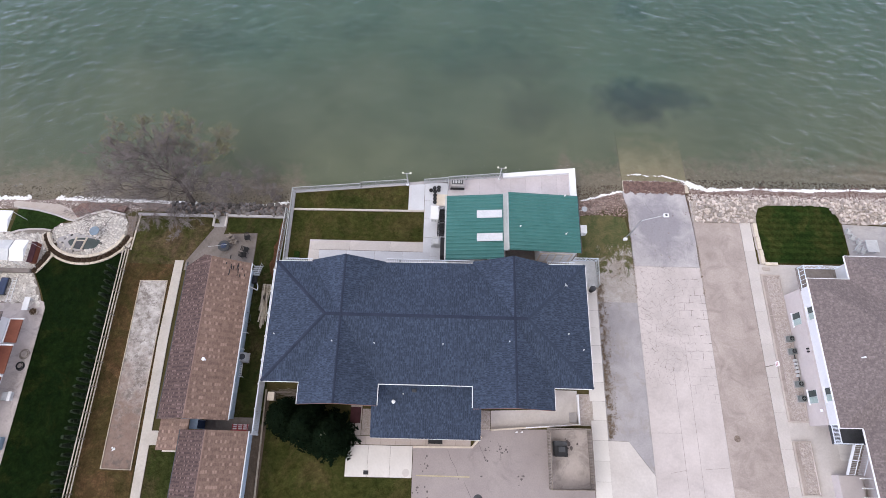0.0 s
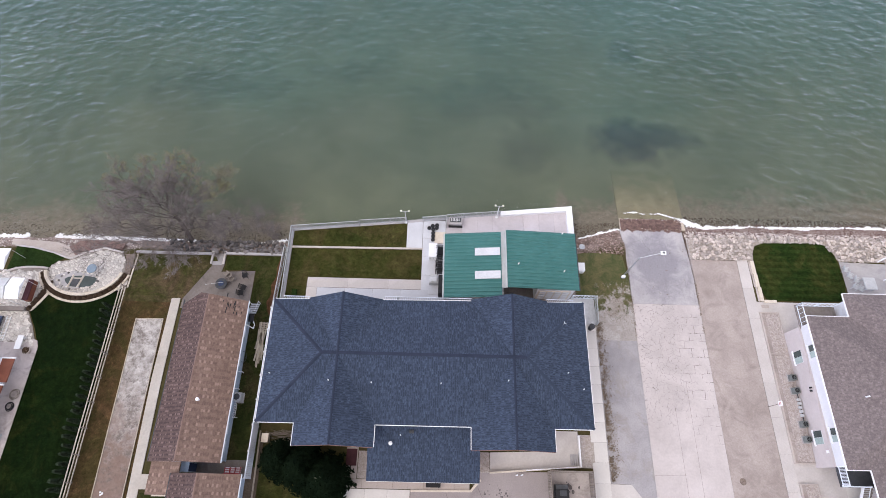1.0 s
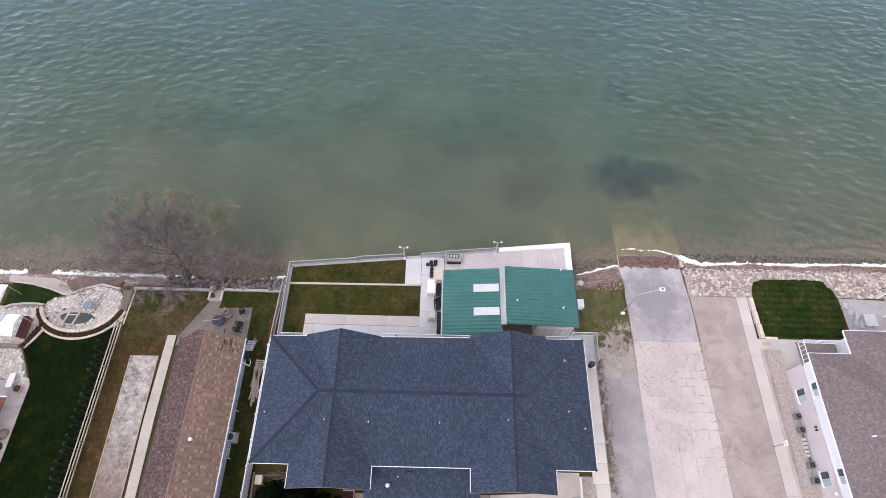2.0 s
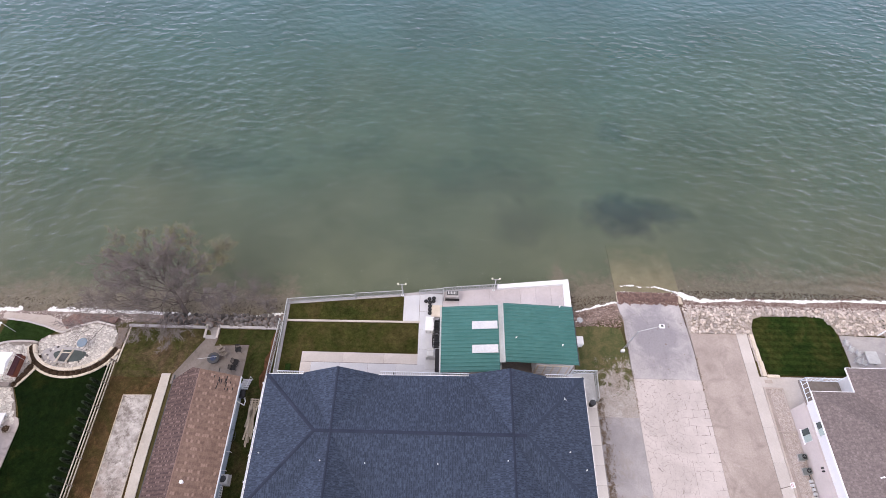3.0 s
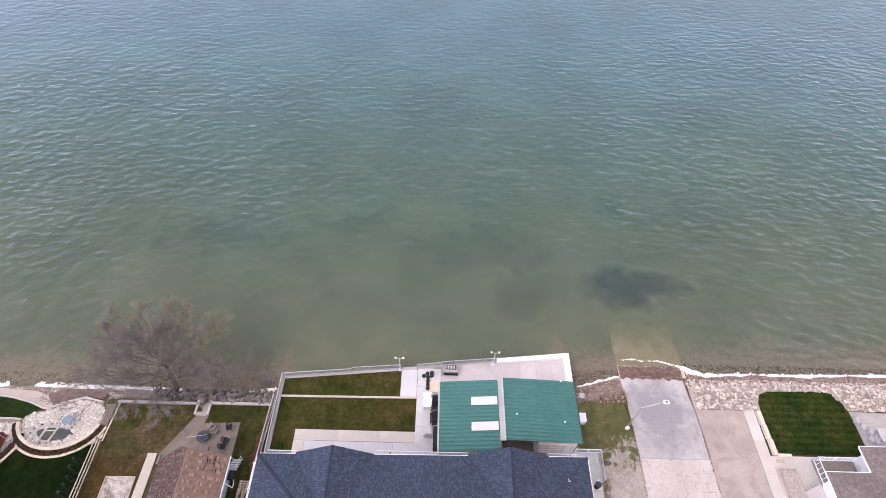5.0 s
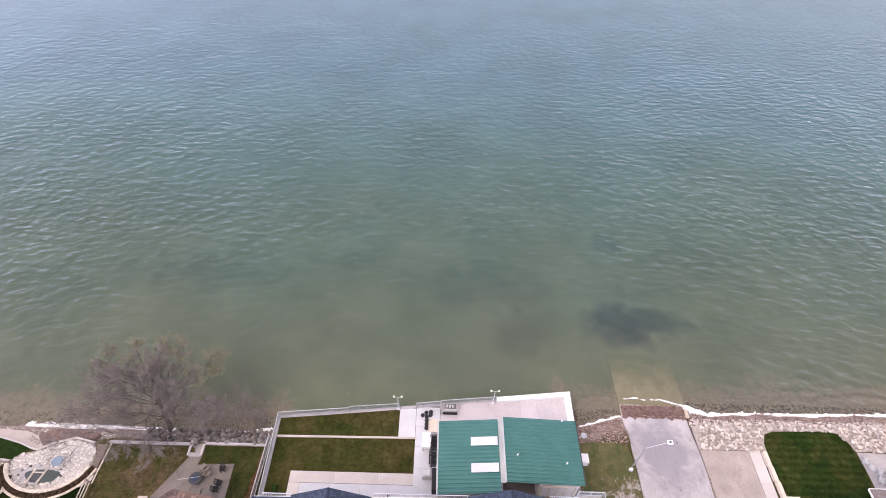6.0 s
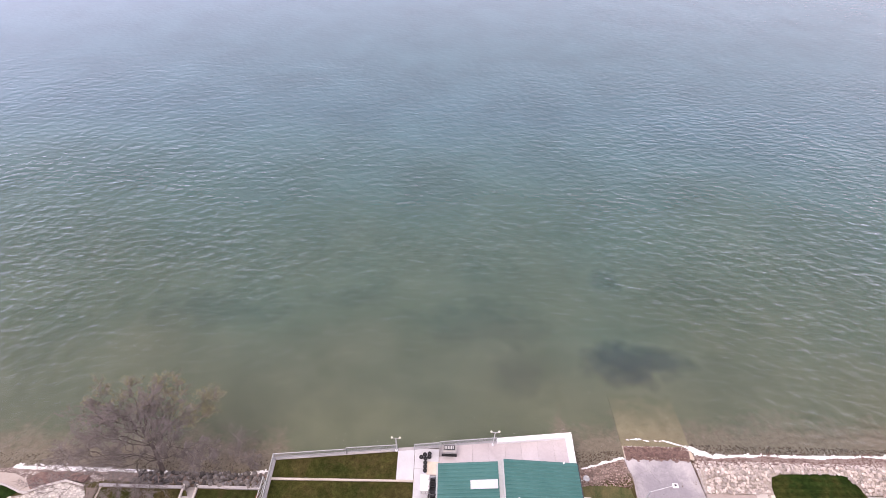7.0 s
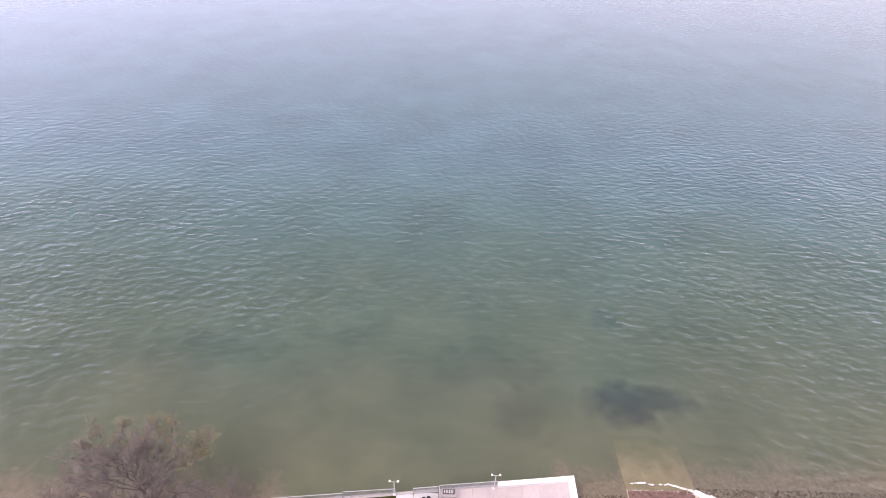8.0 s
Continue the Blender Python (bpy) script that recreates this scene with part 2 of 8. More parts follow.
M["walk_stone"] = surf("worn cream walk", (0.44, 0.40, 0.355), (0.54, 0.495, 0.445), 0.4, 5, 0.85, 0.15, 0.01, 0.3, (0.88, 1.1), 0, None, (0.34, 0.30, 0.265), 0.6, (0.56, 0.76))
M["dry_weed"] = surf("dry brown weeds", (0.150, 0.115, 0.085), (0.26, 0.205, 0.16), 2.0, 8, 0.95, 0.0, 0.01, 0.1)
M["asphalt"] = surf("pale parking asphalt", (0.300, 0.262, 0.258), (0.352, 0.310, 0.302), 0.25, 8, 0.9, 0.3, 0.01, 0.3, (0.88, 1.1), 0, None, (0.20, 0.175, 0.175), 0.4, (0.56, 0.78))
M["lane"] = surf("packed tan lane", (0.335, 0.285, 0.262), (0.43, 0.372, 0.345), 0.30, 6, 0.9, 0.3, 0.02, 0.2, (0.82, 1.14), 0, None, (0.255, 0.212, 0.195), 0.5, (0.48, 0.68))
M["gravel_drive"] = surf("grey gravel drive", (0.30, 0.285, 0.295), (0.40, 0.38, 0.39), 0.3, 9, 0.95, 0.5, 0.03, 0.2, (0.8, 1.15), 0, None, (0.27, 0.235, 0.20), 0.5, (0.52, 0.72))
M["pebble"] = surf("pale pebbles", (0.33, 0.285, 0.25), (0.50, 0.45, 0.41), 6.0, 14, 0.9, 0.9, 0.05, 0.2, (0.6, 1.3))
M["pebble_pink"] = surf("pinkish pebbles", (0.36, 0.305, 0.28), (0.56, 0.50, 0.47), 5.0, 12, 0.9, 0.8, 0.05, 0.2, (0.65, 1.25))
M["pebble_dark"] = surf("brown gravel", (0.15, 0.115, 0.095), (0.27, 0.22, 0.19), 5.0, 12, 0.9, 0.9, 0.05, 0.2, (0.6, 1.3))
M["soil"] = surf("brown soil", (0.085, 0.065, 0.048), (0.15, 0.115, 0.085), 0.8, 7, 0.95, 0.6, 0.05, 0.1, (0.65, 1.3))
M["red_gravel"] = surf("wet reddish shingle", (0.105, 0.064, 0.056), (0.22, 0.145, 0.125), 2.2, 8, 0.7, 0.9, 0.06, 0.3, (0.4, 1.6))
M["turf_dry"] = grass("dry brownish turf", (0.038, 0.036, 0.013), (0.076, 0.054, 0.024), (0.118, 0.066, 0.037), (0.46, 0.64))
# mossy turf, its colour darkened for the shade between the houses
M["turf_shaded_moss"] = grass("mossy turf darkened for shade", (0.022, 0.032, 0.009), (0.042, 0.047, 0.015), (0.078, 0.056, 0.030), (0.50, 0.68))
M["litter"] = grass("leaf litter", (0.070, 0.036, 0.020), (0.115, 0.060, 0.034), (0.045, 0.042, 0.014), (0.52, 0.66))
M["turf_moss"] = grass("mossy brown turf", (0.034, 0.042, 0.012), (0.066, 0.064, 0.022), (0.115, 0.078, 0.050), (0.46, 0.62))
M["turf_mid"] = grass("olive turf", (0.028, 0.036, 0.010), (0.056, 0.056, 0.017), (0.092, 0.066, 0.031), (0.47, 0.70))
M["turf_dark"] = grass("deep green lawn", (0.0040, 0.0105, 0.0030), (0.0080, 0.0165, 0.0040), (0.026, 0.029, 0.008), (0.52, 0.74))
M["turf_green"] = grass("mown green lawn", (0.012, 0.026, 0.006), (0.022, 0.037, 0.009), (0.055, 0.053, 0.016), (0.48, 0.68), 0.13)
M["turf_small"] = grass("small green lawn", (0.014, 0.030, 0.008), (0.022, 0.040, 0.011), (0.04, 0.042, 0.015), (0.55, 0.8))
M["flag"] = surf("pale flagstone", (0.46, 0.425, 0.39), (0.72, 0.69, 0.65), 1.6, 5, 0.85, 0.4, 0.03, 0.3, (0.7, 1.25), 0, (0.78, 1.2))
M["joint"] = surf("dark joint", (0.20, 0.172, 0.155), (0.29, 0.255, 0.23), 0.8, 6, 0.95, 0.3, 0.02)
M["rock_pale"] = surf("pale pink rock", (0.44, 0.365, 0.325), (0.70, 0.64, 0.59), 1.1, 5, 0.9, 0.6, 0.05, 0.2, (0.65, 1.25), 0, (0.55, 1.25))
M["red_stone"] = surf("reddish bank stone", (0.20, 0.140, 0.120), (0.40, 0.315, 0.280), 1.4, 6, 0.85, 0.5, 0.04, 0.2, (0.65, 1.3), 0, (0.5, 1.5))
M["rock_dark"] = surf("dark grey rock", (0.085, 0.078, 0.076), (0.168, 0.155, 0.150), 0.9, 5, 0.85, 0.5, 0.04, 0.2, (0.7, 1.25), 0, (0.4, 1.9))
M["foam"] = surf("surf foam", (0.80, 0.81, 0.82), (0.88, 0.88, 0.88), 2.0, 6, 0.7, 0.5, 0.05, 0.2, (0.9, 1.1))
M["steel"] = surf("galvanised steel", (0.36, 0.38, 0.41), (0.46, 0.48, 0.51), 1.0, 8, 0.45, 0.05, 0.005, 0.5, (0.9, 1.1), 0.5)
M["black"] = surf("black plastic", (0.012, 0.012, 0.014), (0.022, 0.022, 0.025), 1.5, 8, 0.6, 0.1, 0.005)
M["dark_grey"] = surf("dark grey metal", (0.045, 0.048, 0.055), (0.07, 0.073, 0.08), 1.5, 8, 0.55, 0.1, 0.005)
M["box_grey"] = surf("light grey enamel", (0.45, 0.46, 0.47), (0.55, 0.56, 0.57), 1.0, 6, 0.5, 0.05, 0.005, 0.4)
M["stain"] = surf("oily asphalt", (0.105, 0.092, 0.092), (0.16, 0.14, 0.138), 2.0, 9, 0.8, 0.1, 0.005)
M["unit_grey"] = surf("grey-green enamel", (0.125, 0.140, 0.135), (0.18, 0.195, 0.185), 1.0, 6, 0.55, 0.05, 0.005, 0.4, (0.85, 1.15))
M["wood_grey"] = surf("weathered wood", (0.20, 0.17, 0.145), (0.32, 0.28, 0.245), 2.0, 9, 0.9, 0.3, 0.01, 0.2, (0.75, 1.2), 0, (0.75, 1.2))
M["wood_pale"] = surf("pale lumber", (0.42, 0.36, 0.28), (0.56, 0.49, 0.40), 2.0, 9, 0.85, 0.3, 0.01, 0.2, (0.8, 1.15), 0, (0.75, 1.15))
M["cream"] = surf("cream stone", (0.58, 0.51, 0.42), (0.68, 0.61, 0.52), 0.8, 6, 0.8, 0.2, 0.01, 0.3, (0.88, 1.1), 0, (0.9, 1.06))
M["maroon"] = surf("maroon mat", (0.050, 0.016, 0.020), (0.075, 0.026, 0.030), 1.5, 10, 0.85, 0.3, 0.01)
M["rust"] = surf("rust-red canvas", (0.135, 0.042, 0.026), (0.19, 0.066, 0.04), 0.6, 6, 0.7, 0.1, 0.01)
M["red"] = surf("red plastic", (0.30, 0.035, 0.04), (0.40, 0.06, 0.06), 1.0, 6, 0.5, 0.05, 0.005)
M["navy"] = surf("navy fabric", (0.030, 0.045, 0.090), (0.05, 0.07, 0.13), 1.0, 6, 0.8, 0.1, 0.005)
M["blue_grey"] = surf("blue-grey top", (0.16, 0.22, 0.28), (0.22, 0.28, 0.34), 1.0, 6, 0.5, 0.1, 0.005)
M["yellow"] = surf("faded yellow paint", (0.42, 0.36, 0.23), (0.50, 0.44, 0.31), 1.5, 9, 0.8, 0.1, 0.005, 0.3, (0.75, 1.15))
M["bark"] = surf("grey-brown bark", (0.080, 0.067, 0.061), (0.165, 0.140, 0.128), 1.5, 9, 0.95, 0.5, 0.02, 0.1)
M["twig"] = surf("grey-brown twig", (0.150, 0.130, 0.123), (0.238, 0.209, 0.198), 1.0, 6, 0.95, 0.0, 0.01, 0.1)
M["leaf_old"] = surf("yellow-olive leaf", (0.11, 0.115, 0.055), (0.34, 0.33, 0.20), 4.0, 6, 0.8, 0.0, 0.01, 0.2, (0.8, 1.2), 0)
M["needle"] = surf("dark spruce needle", (0.003, 0.007, 0.0035), (0.007, 0.013, 0.006), 1.2, 6, 0.95, 0.0, 0.01, 0.03)
M["needle_tip"] = surf("pale needle", (0.10, 0.11, 0.075), (0.16, 0.165, 0.12), 1.2, 6, 0.85, 0.0, 0.01, 0.15)
M["cedar"] = surf("grey-green cedar", (0.022, 0.036, 0.020), (0.046, 0.062, 0.038), 2.0, 7, 0.9, 0.0, 0.01, 0.1, (0.8, 1.2), 0, (0.8, 1.25))
M["shrub"] = surf("brown dormant shrub", (0.060, 0.040, 0.028), (0.11, 0.075, 0.05), 2.0, 8, 0.95, 0.0, 0.01, 0.1)
M["glass_dark"] = surf("dark window glass", (0.04, 0.055, 0.055), (0.06, 0.08, 0.08), 0.7, 4, 0.08, 0.0, 0.01, 0.6)
M["glass_pale"] = surf("frosted window glass", (0.30, 0.38, 0.36), (0.36, 0.44, 0.42), 0.7, 4, 0.15, 0.0, 0.01, 0.6)


def make_globe():
    m, nt, s = start("lamp globe")
    s.inputs["Base Color"].default_value = (0.66, 0.66, 0.56, 1)
    s.inputs["Roughness"].default_value = 0.3
    return m


def make_cracked():
    """Old driveway concrete, broken into plates towards the lake."""
    m, nt, s = start("cracked concrete")
    v = coords(nt)
    base = blend(nt, span(nt, fuzz(nt, v, 0.22, 7, 0.65, 0.5), 0.35, 0.65), (0.445, 0.40, 0.388), (0.56, 0.508, 0.494))
    g2 = fuzz(nt, v, 5.0, 6, 0.7)
    base = blend(nt, 1.0, base, grey(nt, g2, 0.92, 1.08), "MULTIPLY")
    base = blend(nt, calc(nt, "MULTIPLY", span(nt, fuzz(nt, v, 0.35, 8, 0.7, 0.8), 0.56, 0.76), 0.5), base, (0.335, 0.298, 0.296))
    warp = nt.nodes.new("ShaderNodeTexNoise")
    warp.inputs["Scale"].default_value = 1.4
    warp.inputs["Detail"].default_value = 4
    nt.links.new(v, warp.inputs["Vector"])
    add = nt.nodes.new("ShaderNodeVectorMath")
    add.operation = "MULTIPLY_ADD"
    add.inputs[1].default_value = (0.85, 0.85, 0)
    nt.links.new(warp.outputs["Color"], add.inputs[0])
    nt.links.new(v, add.inputs[2])
    vo = nt.nodes.new("ShaderNodeTexVoronoi")
    vo.feature = "DISTANCE_TO_EDGE"
    vo.inputs["Scale"].default_value = 1.75
    nt.links.new(add.outputs[0], vo.inputs["Vector"])
    wide = span(nt, fuzz(nt, v, 1.3, 5, 0.7), 0.35, 0.65, 0.003, 0.014)
    line = calc(nt, "GREATER_THAN", wide, vo.outputs["Distance"])
    sq = nt.nodes.new("ShaderNodeTexBrick")
    sq.inputs["Scale"].default_value = 1.0
    sq.inputs["Brick Width"].default_value = 1.25
    sq.inputs["Row Height"].default_value = 0.85
    sq.inputs["Mortar Size"].default_value = 0.02
    sq.inputs["Mortar Smooth"].default_value = 0.3
    sqw = nt.nodes.new("ShaderNodeVectorMath")
    sqw.operation = "MULTIPLY_ADD"
    sqw.inputs[1].default_value = (0.3, 0.3, 0)
    nt.links.new(warp.outputs["Color"], sqw.inputs[0])
    nt.links.new(v, sqw.inputs[2])
    nt.links.new(sqw.outputs[0], sq.inputs["Vector"])
    sep = nt.nodes.new("ShaderNodeSeparateXYZ")
    nt.links.new(v, sep.inputs[0])
    where = span(nt, calc(nt, "ADD", sep.outputs["Y"], span(nt, fuzz(nt, v, 0.3, 4), 0.2, 0.8, -6.0, 6.0)), 5.0, 9.0)
    gone = span(nt, fuzz(nt, v, 0.7, 4, 0.6), 0.28, 0.42)
    east_side = span(nt, calc(nt, "ADD", sep.outputs["X"], span(nt, fuzz(nt, v, 0.5, 4), 0.2, 0.8, -1.5, 1.5)), 25.2, 26.4)
    line = calc(nt, "ADD", calc(nt, "MULTIPLY", line, calc(nt, "SUBTRACT", 1.0, east_side)), calc(nt, "MULTIPLY", calc(nt, "MULTIPLY", sq.outputs["Fac"], east_side), span(nt, fuzz(nt, v, 0.9, 3), 0.44, 0.54)))
    crack = calc(nt, "MULTIPLY", calc(nt, "MULTIPLY", line, where), gone)
    col = blend(nt, calc(nt, "MULTIPLY", crack, 0.9), base, (0.12, 0.10, 0.088))
    nt.links.new(col, s.inputs["Base Color"])
    s.inputs["Roughness"].default_value = 0.88
    s.inputs["Specular IOR Level"].default_value = 0.3
    relief(nt, s, calc(nt, "SUBTRACT", calc(nt, "MULTIPLY", g2, 0.2), crack), 0.5, 0.03)
    return m


def make_verge():
    """Worn verge: thin turf near the lake that gives way to gravel and bare soil."""
    m, nt, s = start("worn verge")
    v = coords(nt)
    turf = blend(nt, span(nt, fuzz(nt, v, 0.8, 8, 0.7, 0.6), 0.35, 0.65), (0.046, 0.062, 0.015), (0.120, 0.104, 0.042))
    stone = blend(nt, span(nt, fuzz(nt, v, 0.5, 8, 0.7, 0.6), 0.38, 0.62), (0.29, 0.255, 0.225), (0.43, 0.40, 0.385))
    sep = nt.nodes.new("ShaderNodeSeparateXYZ")
    nt.links.new(v, sep.inputs[0])
    far = calc(nt, "SUBTRACT", sep.outputs["Y"], calc(nt, "MULTIPLY", sep.outputs["X"], 0.45))
    far = calc(nt, "ADD", far, span(nt, fuzz(nt, v, 0.7, 9, 0.75, 0.5), 0.25, 0.75, -5.0, 5.0))
    col = blend(nt, span(nt, far, 9.6, 11.4), stone, turf)
    g2 = fuzz(nt, v, 7.0, 6, 0.8)
    col = blend(nt, 1.0, col, grey(nt, g2, 0.55, 1.4), "MULTIPLY")
    nt.links.new(col, s.inputs["Base Color"])
    s.inputs["Roughness"].default_value = 0.95
    relief(nt, s, g2, 0.6, 0.05)
    return m


def make_court():
    """Bocce court surface: pale screenings, muddy and reddish at one end."""
    m, nt, s = start("bocce court screenings")
    v = coords(nt)
    pale = blend(nt, span(nt, fuzz(nt, v, 0.9, 8, 0.7, 0.15), 0.4, 0.60), (0.28, 0.255, 0.238), (0.53, 0.50, 0.48))
    sep = nt.nodes.new("ShaderNodeSeparateXYZ")
    nt.links.new(v, sep.inputs[0])
    south = span(nt, calc(nt, "ADD", sep.outputs["Y"], span(nt, fuzz(nt, v, 0.8, 6), 0.2, 0.8, -5.0, 5.0)), 10.0, 1.5)
    col = blend(nt, calc(nt, "MULTIPLY", south, 0.9), pale, (0.195, 0.128, 0.100))
    col = blend(nt, calc(nt, "MULTIPLY", span(nt, fuzz(nt, v, 0.8, 9, 0.78, 0.2), 0.50, 0.59), 0.75), col, (0.13, 0.105, 0.09))
    g2 = fuzz(nt, v, 4.0, 7, 0.75)
    col = blend(nt, 1.0, col, grey(nt, g2, 0.75, 1.2), "MULTIPLY")
    nt.links.new(col, s.inputs["Base Color"])
    s.inputs["Roughness"].default_value = 0.9
    relief(nt, s, g2, 0.4, 0.03)
    return m


def make_land():
    """Rough turf on land, shingle and brown lake bed below the waterline."""
    m, nt, s = start("land and lake bed")
    v = coords(nt)
    turf = blend(nt, span(nt, fuzz(nt, v, 0.3, 8, 0.7, 0.6), 0.35, 0.65), (0.050, 0.047, 0.018), (0.090, 0.072, 0.032))
    bank = blend(nt, span(nt, fuzz(nt, v, 0.9, 8, 0.75, 0.5), 0.35, 0.65), (0.18, 0.130, 0.112), (0.33, 0.27, 0.235))
    bed = blend(nt, span(nt, fuzz(nt, v, 0.12, 6, 0.55, 0.1), 0.36, 0.64), (0.214, 0.270, 0.214), (0.310, 0.356, 0.288))
    sep = nt.nodes.new("ShaderNodeSeparateXYZ")
    nt.links.new(v, sep.inputs[0])
    zz = calc(nt, "ADD", sep.outputs["Z"], span(nt, fuzz(nt, v, 1.2, 6), 0.2, 0.8, -0.15, 0.15))
    rough_edge = span(nt, fuzz(nt, v, 0.35, 3, 0.5, 0.2), 0.25, 0.75, -0.35, 0.35)
    for cx, cy, rx, ry, amount in ((24.6, 42.3, 4.7, 3.5, 1.0), (29.0, 42.6, 4.3, 2.3, 0.75), (25.4, 58.0, 2.2, 2.8, 0.6), (7.0, 48.5, 8.5, 4.6, 0.34), (10.5, 40.5, 3.4, 4.0, 0.3), (-31.0, 50.0, 8.5, 3.6, 0.36), (-12.0, 53.0, 5.0, 2.0, 0.2)):
        ex = calc(nt, "DIVIDE", calc(nt, "SUBTRACT", sep.outputs["X"], cx), rx)
        ey = calc(nt, "DIVIDE", calc(nt, "SUBTRACT", sep.outputs["Y"], cy), ry)
        far = calc(nt, "SQRT", calc(nt, "ADD", calc(nt, "MULTIPLY", ex, ex), calc(nt, "MULTIPLY", ey, ey)))
        bed = blend(nt, span(nt, calc(nt, "ADD", far, rough_edge), 1.3, 0.45, 0.0, amount), bed, (0.004, 0.034, 0.072))
    col = blend(nt, span(nt, zz, -0.12, -0.35), turf, bank)
    shallow = blend(nt, span(nt, fuzz(nt, v, 2.2, 8, 0.8, 0.3), 0.36, 0.64), (0.36, 0.295, 0.285), (0.56, 0.475, 0.46))
    col = blend(nt, span(nt, zz, -1.12, -1.28), col, shallow)
    col = blend(nt, span(nt, calc(nt, "ADD", zz, span(nt, fuzz(nt, v, 0.25, 5, 0.6), 0.25, 0.75, -0.14, 0.14)), -1.48, -1.78), col, bed)
    g2 = fuzz(nt, v, 5.0, 7, 0.8)
    stony = span(nt, zz, -1.95, -1.45)
    col = blend(nt, stony, col, blend(nt, 1.0, col, grey(nt, g2, 0.72, 1.28), "MULTIPLY"))
    nt.links.new(col, s.inputs["Base Color"])
    s.inputs["Roughness"].default_value = 0.95
    s.inputs["Specular IOR Level"].default_value = 0.1
    relief(nt, s, calc(nt, "MULTIPLY", g2, stony), 0.8, 0.06)
    return m


def make_water():
    """Murky lake water: clear enough at the edge to show the bed, silty and green further out, rippled."""
    m, nt, s = start("lake water")
    v = coords(nt)
    sep = nt.nodes.new("ShaderNodeSeparateXYZ")
    nt.links.new(v, sep.inputs[0])
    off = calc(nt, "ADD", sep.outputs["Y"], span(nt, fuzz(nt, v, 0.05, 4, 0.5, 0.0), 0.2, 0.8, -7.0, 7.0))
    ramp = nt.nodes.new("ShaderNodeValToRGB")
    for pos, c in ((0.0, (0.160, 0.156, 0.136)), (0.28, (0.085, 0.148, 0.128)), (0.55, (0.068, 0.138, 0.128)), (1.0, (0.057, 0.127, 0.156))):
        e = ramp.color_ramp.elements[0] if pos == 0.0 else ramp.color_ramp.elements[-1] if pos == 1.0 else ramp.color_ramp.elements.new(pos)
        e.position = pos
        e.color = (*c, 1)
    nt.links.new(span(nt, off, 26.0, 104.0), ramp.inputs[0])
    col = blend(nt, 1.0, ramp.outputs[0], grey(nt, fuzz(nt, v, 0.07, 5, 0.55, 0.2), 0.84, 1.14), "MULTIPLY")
    west = fuzz(nt, coords(nt, "Object", 0.62, 1.0, 1, -32), 1.02, 1.5, 0.4, 0.25)
    east = fuzz(nt, coords(nt, "Object", 0.55, 1.0, 1, 30), 1.0, 1.5, 0.4, 0.25)
    swell = fuzz(nt, coords(nt, "Object", 0.5, 1.0, 1, 8), 0.42, 2, 0.4, 0.0)
    lean = span(nt, sep.outputs["X"], -45.0, 45.0, 0.15, 0.85)
    chop = calc(nt, "ADD", calc(nt, "MULTIPLY", west, calc(nt, "SUBTRACT", 1.0, lean)), calc(nt, "MULTIPLY", east, lean))
    gust = span(nt, fuzz(nt, v, 0.045, 3, 0.5), 0.35, 0.65, 0.72, 1.2)
    reach = calc(nt, "MULTIPLY", span(nt, sep.outputs["Y"], 30.0, 50.0, 0.85, 1.4), span(nt, sep.outputs["Y"], 58.0, 135.0, 1.0, 0.12))
    h = calc(nt, "MULTIPLY", calc(nt, "ADD", calc(nt, "MULTIPLY", chop, 0.86), calc(nt, "MULTIPLY", swell, 0.22)), calc(nt, "MULTIPLY", calc(nt, "MULTIPLY", gust, reach), span(nt, sep.outputs["X"], 5.0, 50.0, 1.0, 1.45)))
    bump = nt.nodes.new("ShaderNodeBump")
    bump.inputs["Distance"].default_value = 0.35
    nt.links.new(h, bump.inputs["Height"])
    silt = nt.nodes.new("ShaderNodeBsdfDiffuse")
    nt.links.new(col, silt.inputs["Color"])
    nt.links.new(bump.outputs[0], silt.inputs["Normal"])
    clear = nt.nodes.new("ShaderNodeBsdfTransparent")
    clear.inputs[0].default_value = (0.88, 0.92, 0.84, 1)
    body = nt.nodes.new("ShaderNodeMixShader")
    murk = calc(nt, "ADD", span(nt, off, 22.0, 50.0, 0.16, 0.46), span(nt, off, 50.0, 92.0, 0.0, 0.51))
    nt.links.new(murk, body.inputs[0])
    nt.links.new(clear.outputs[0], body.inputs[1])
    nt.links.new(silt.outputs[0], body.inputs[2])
    gloss = nt.nodes.new("ShaderNodeBsdfGlossy")
    gloss.inputs["Roughness"].default_value = 0.25
    nt.links.new(bump.outputs[0], gloss.inputs["Normal"])
    fres = nt.nodes.new("ShaderNodeFresnel")
    fres.inputs["IOR"].default_value = 1.33
    nt.links.new(bump.outputs[0], fres.inputs["Normal"])
    top = nt.nodes.new("ShaderNodeMixShader")
    nt.links.new(fres.outputs[0], top.inputs[0])
    nt.links.new(body.outputs[0], top.inputs[1])
    nt.links.new(gloss.outputs[0], top.inputs[2])
    nt.links.new(top.outputs[0], nt.nodes["Material Output"].inputs["Surface"])
    nt.nodes.remove(s)
    return m


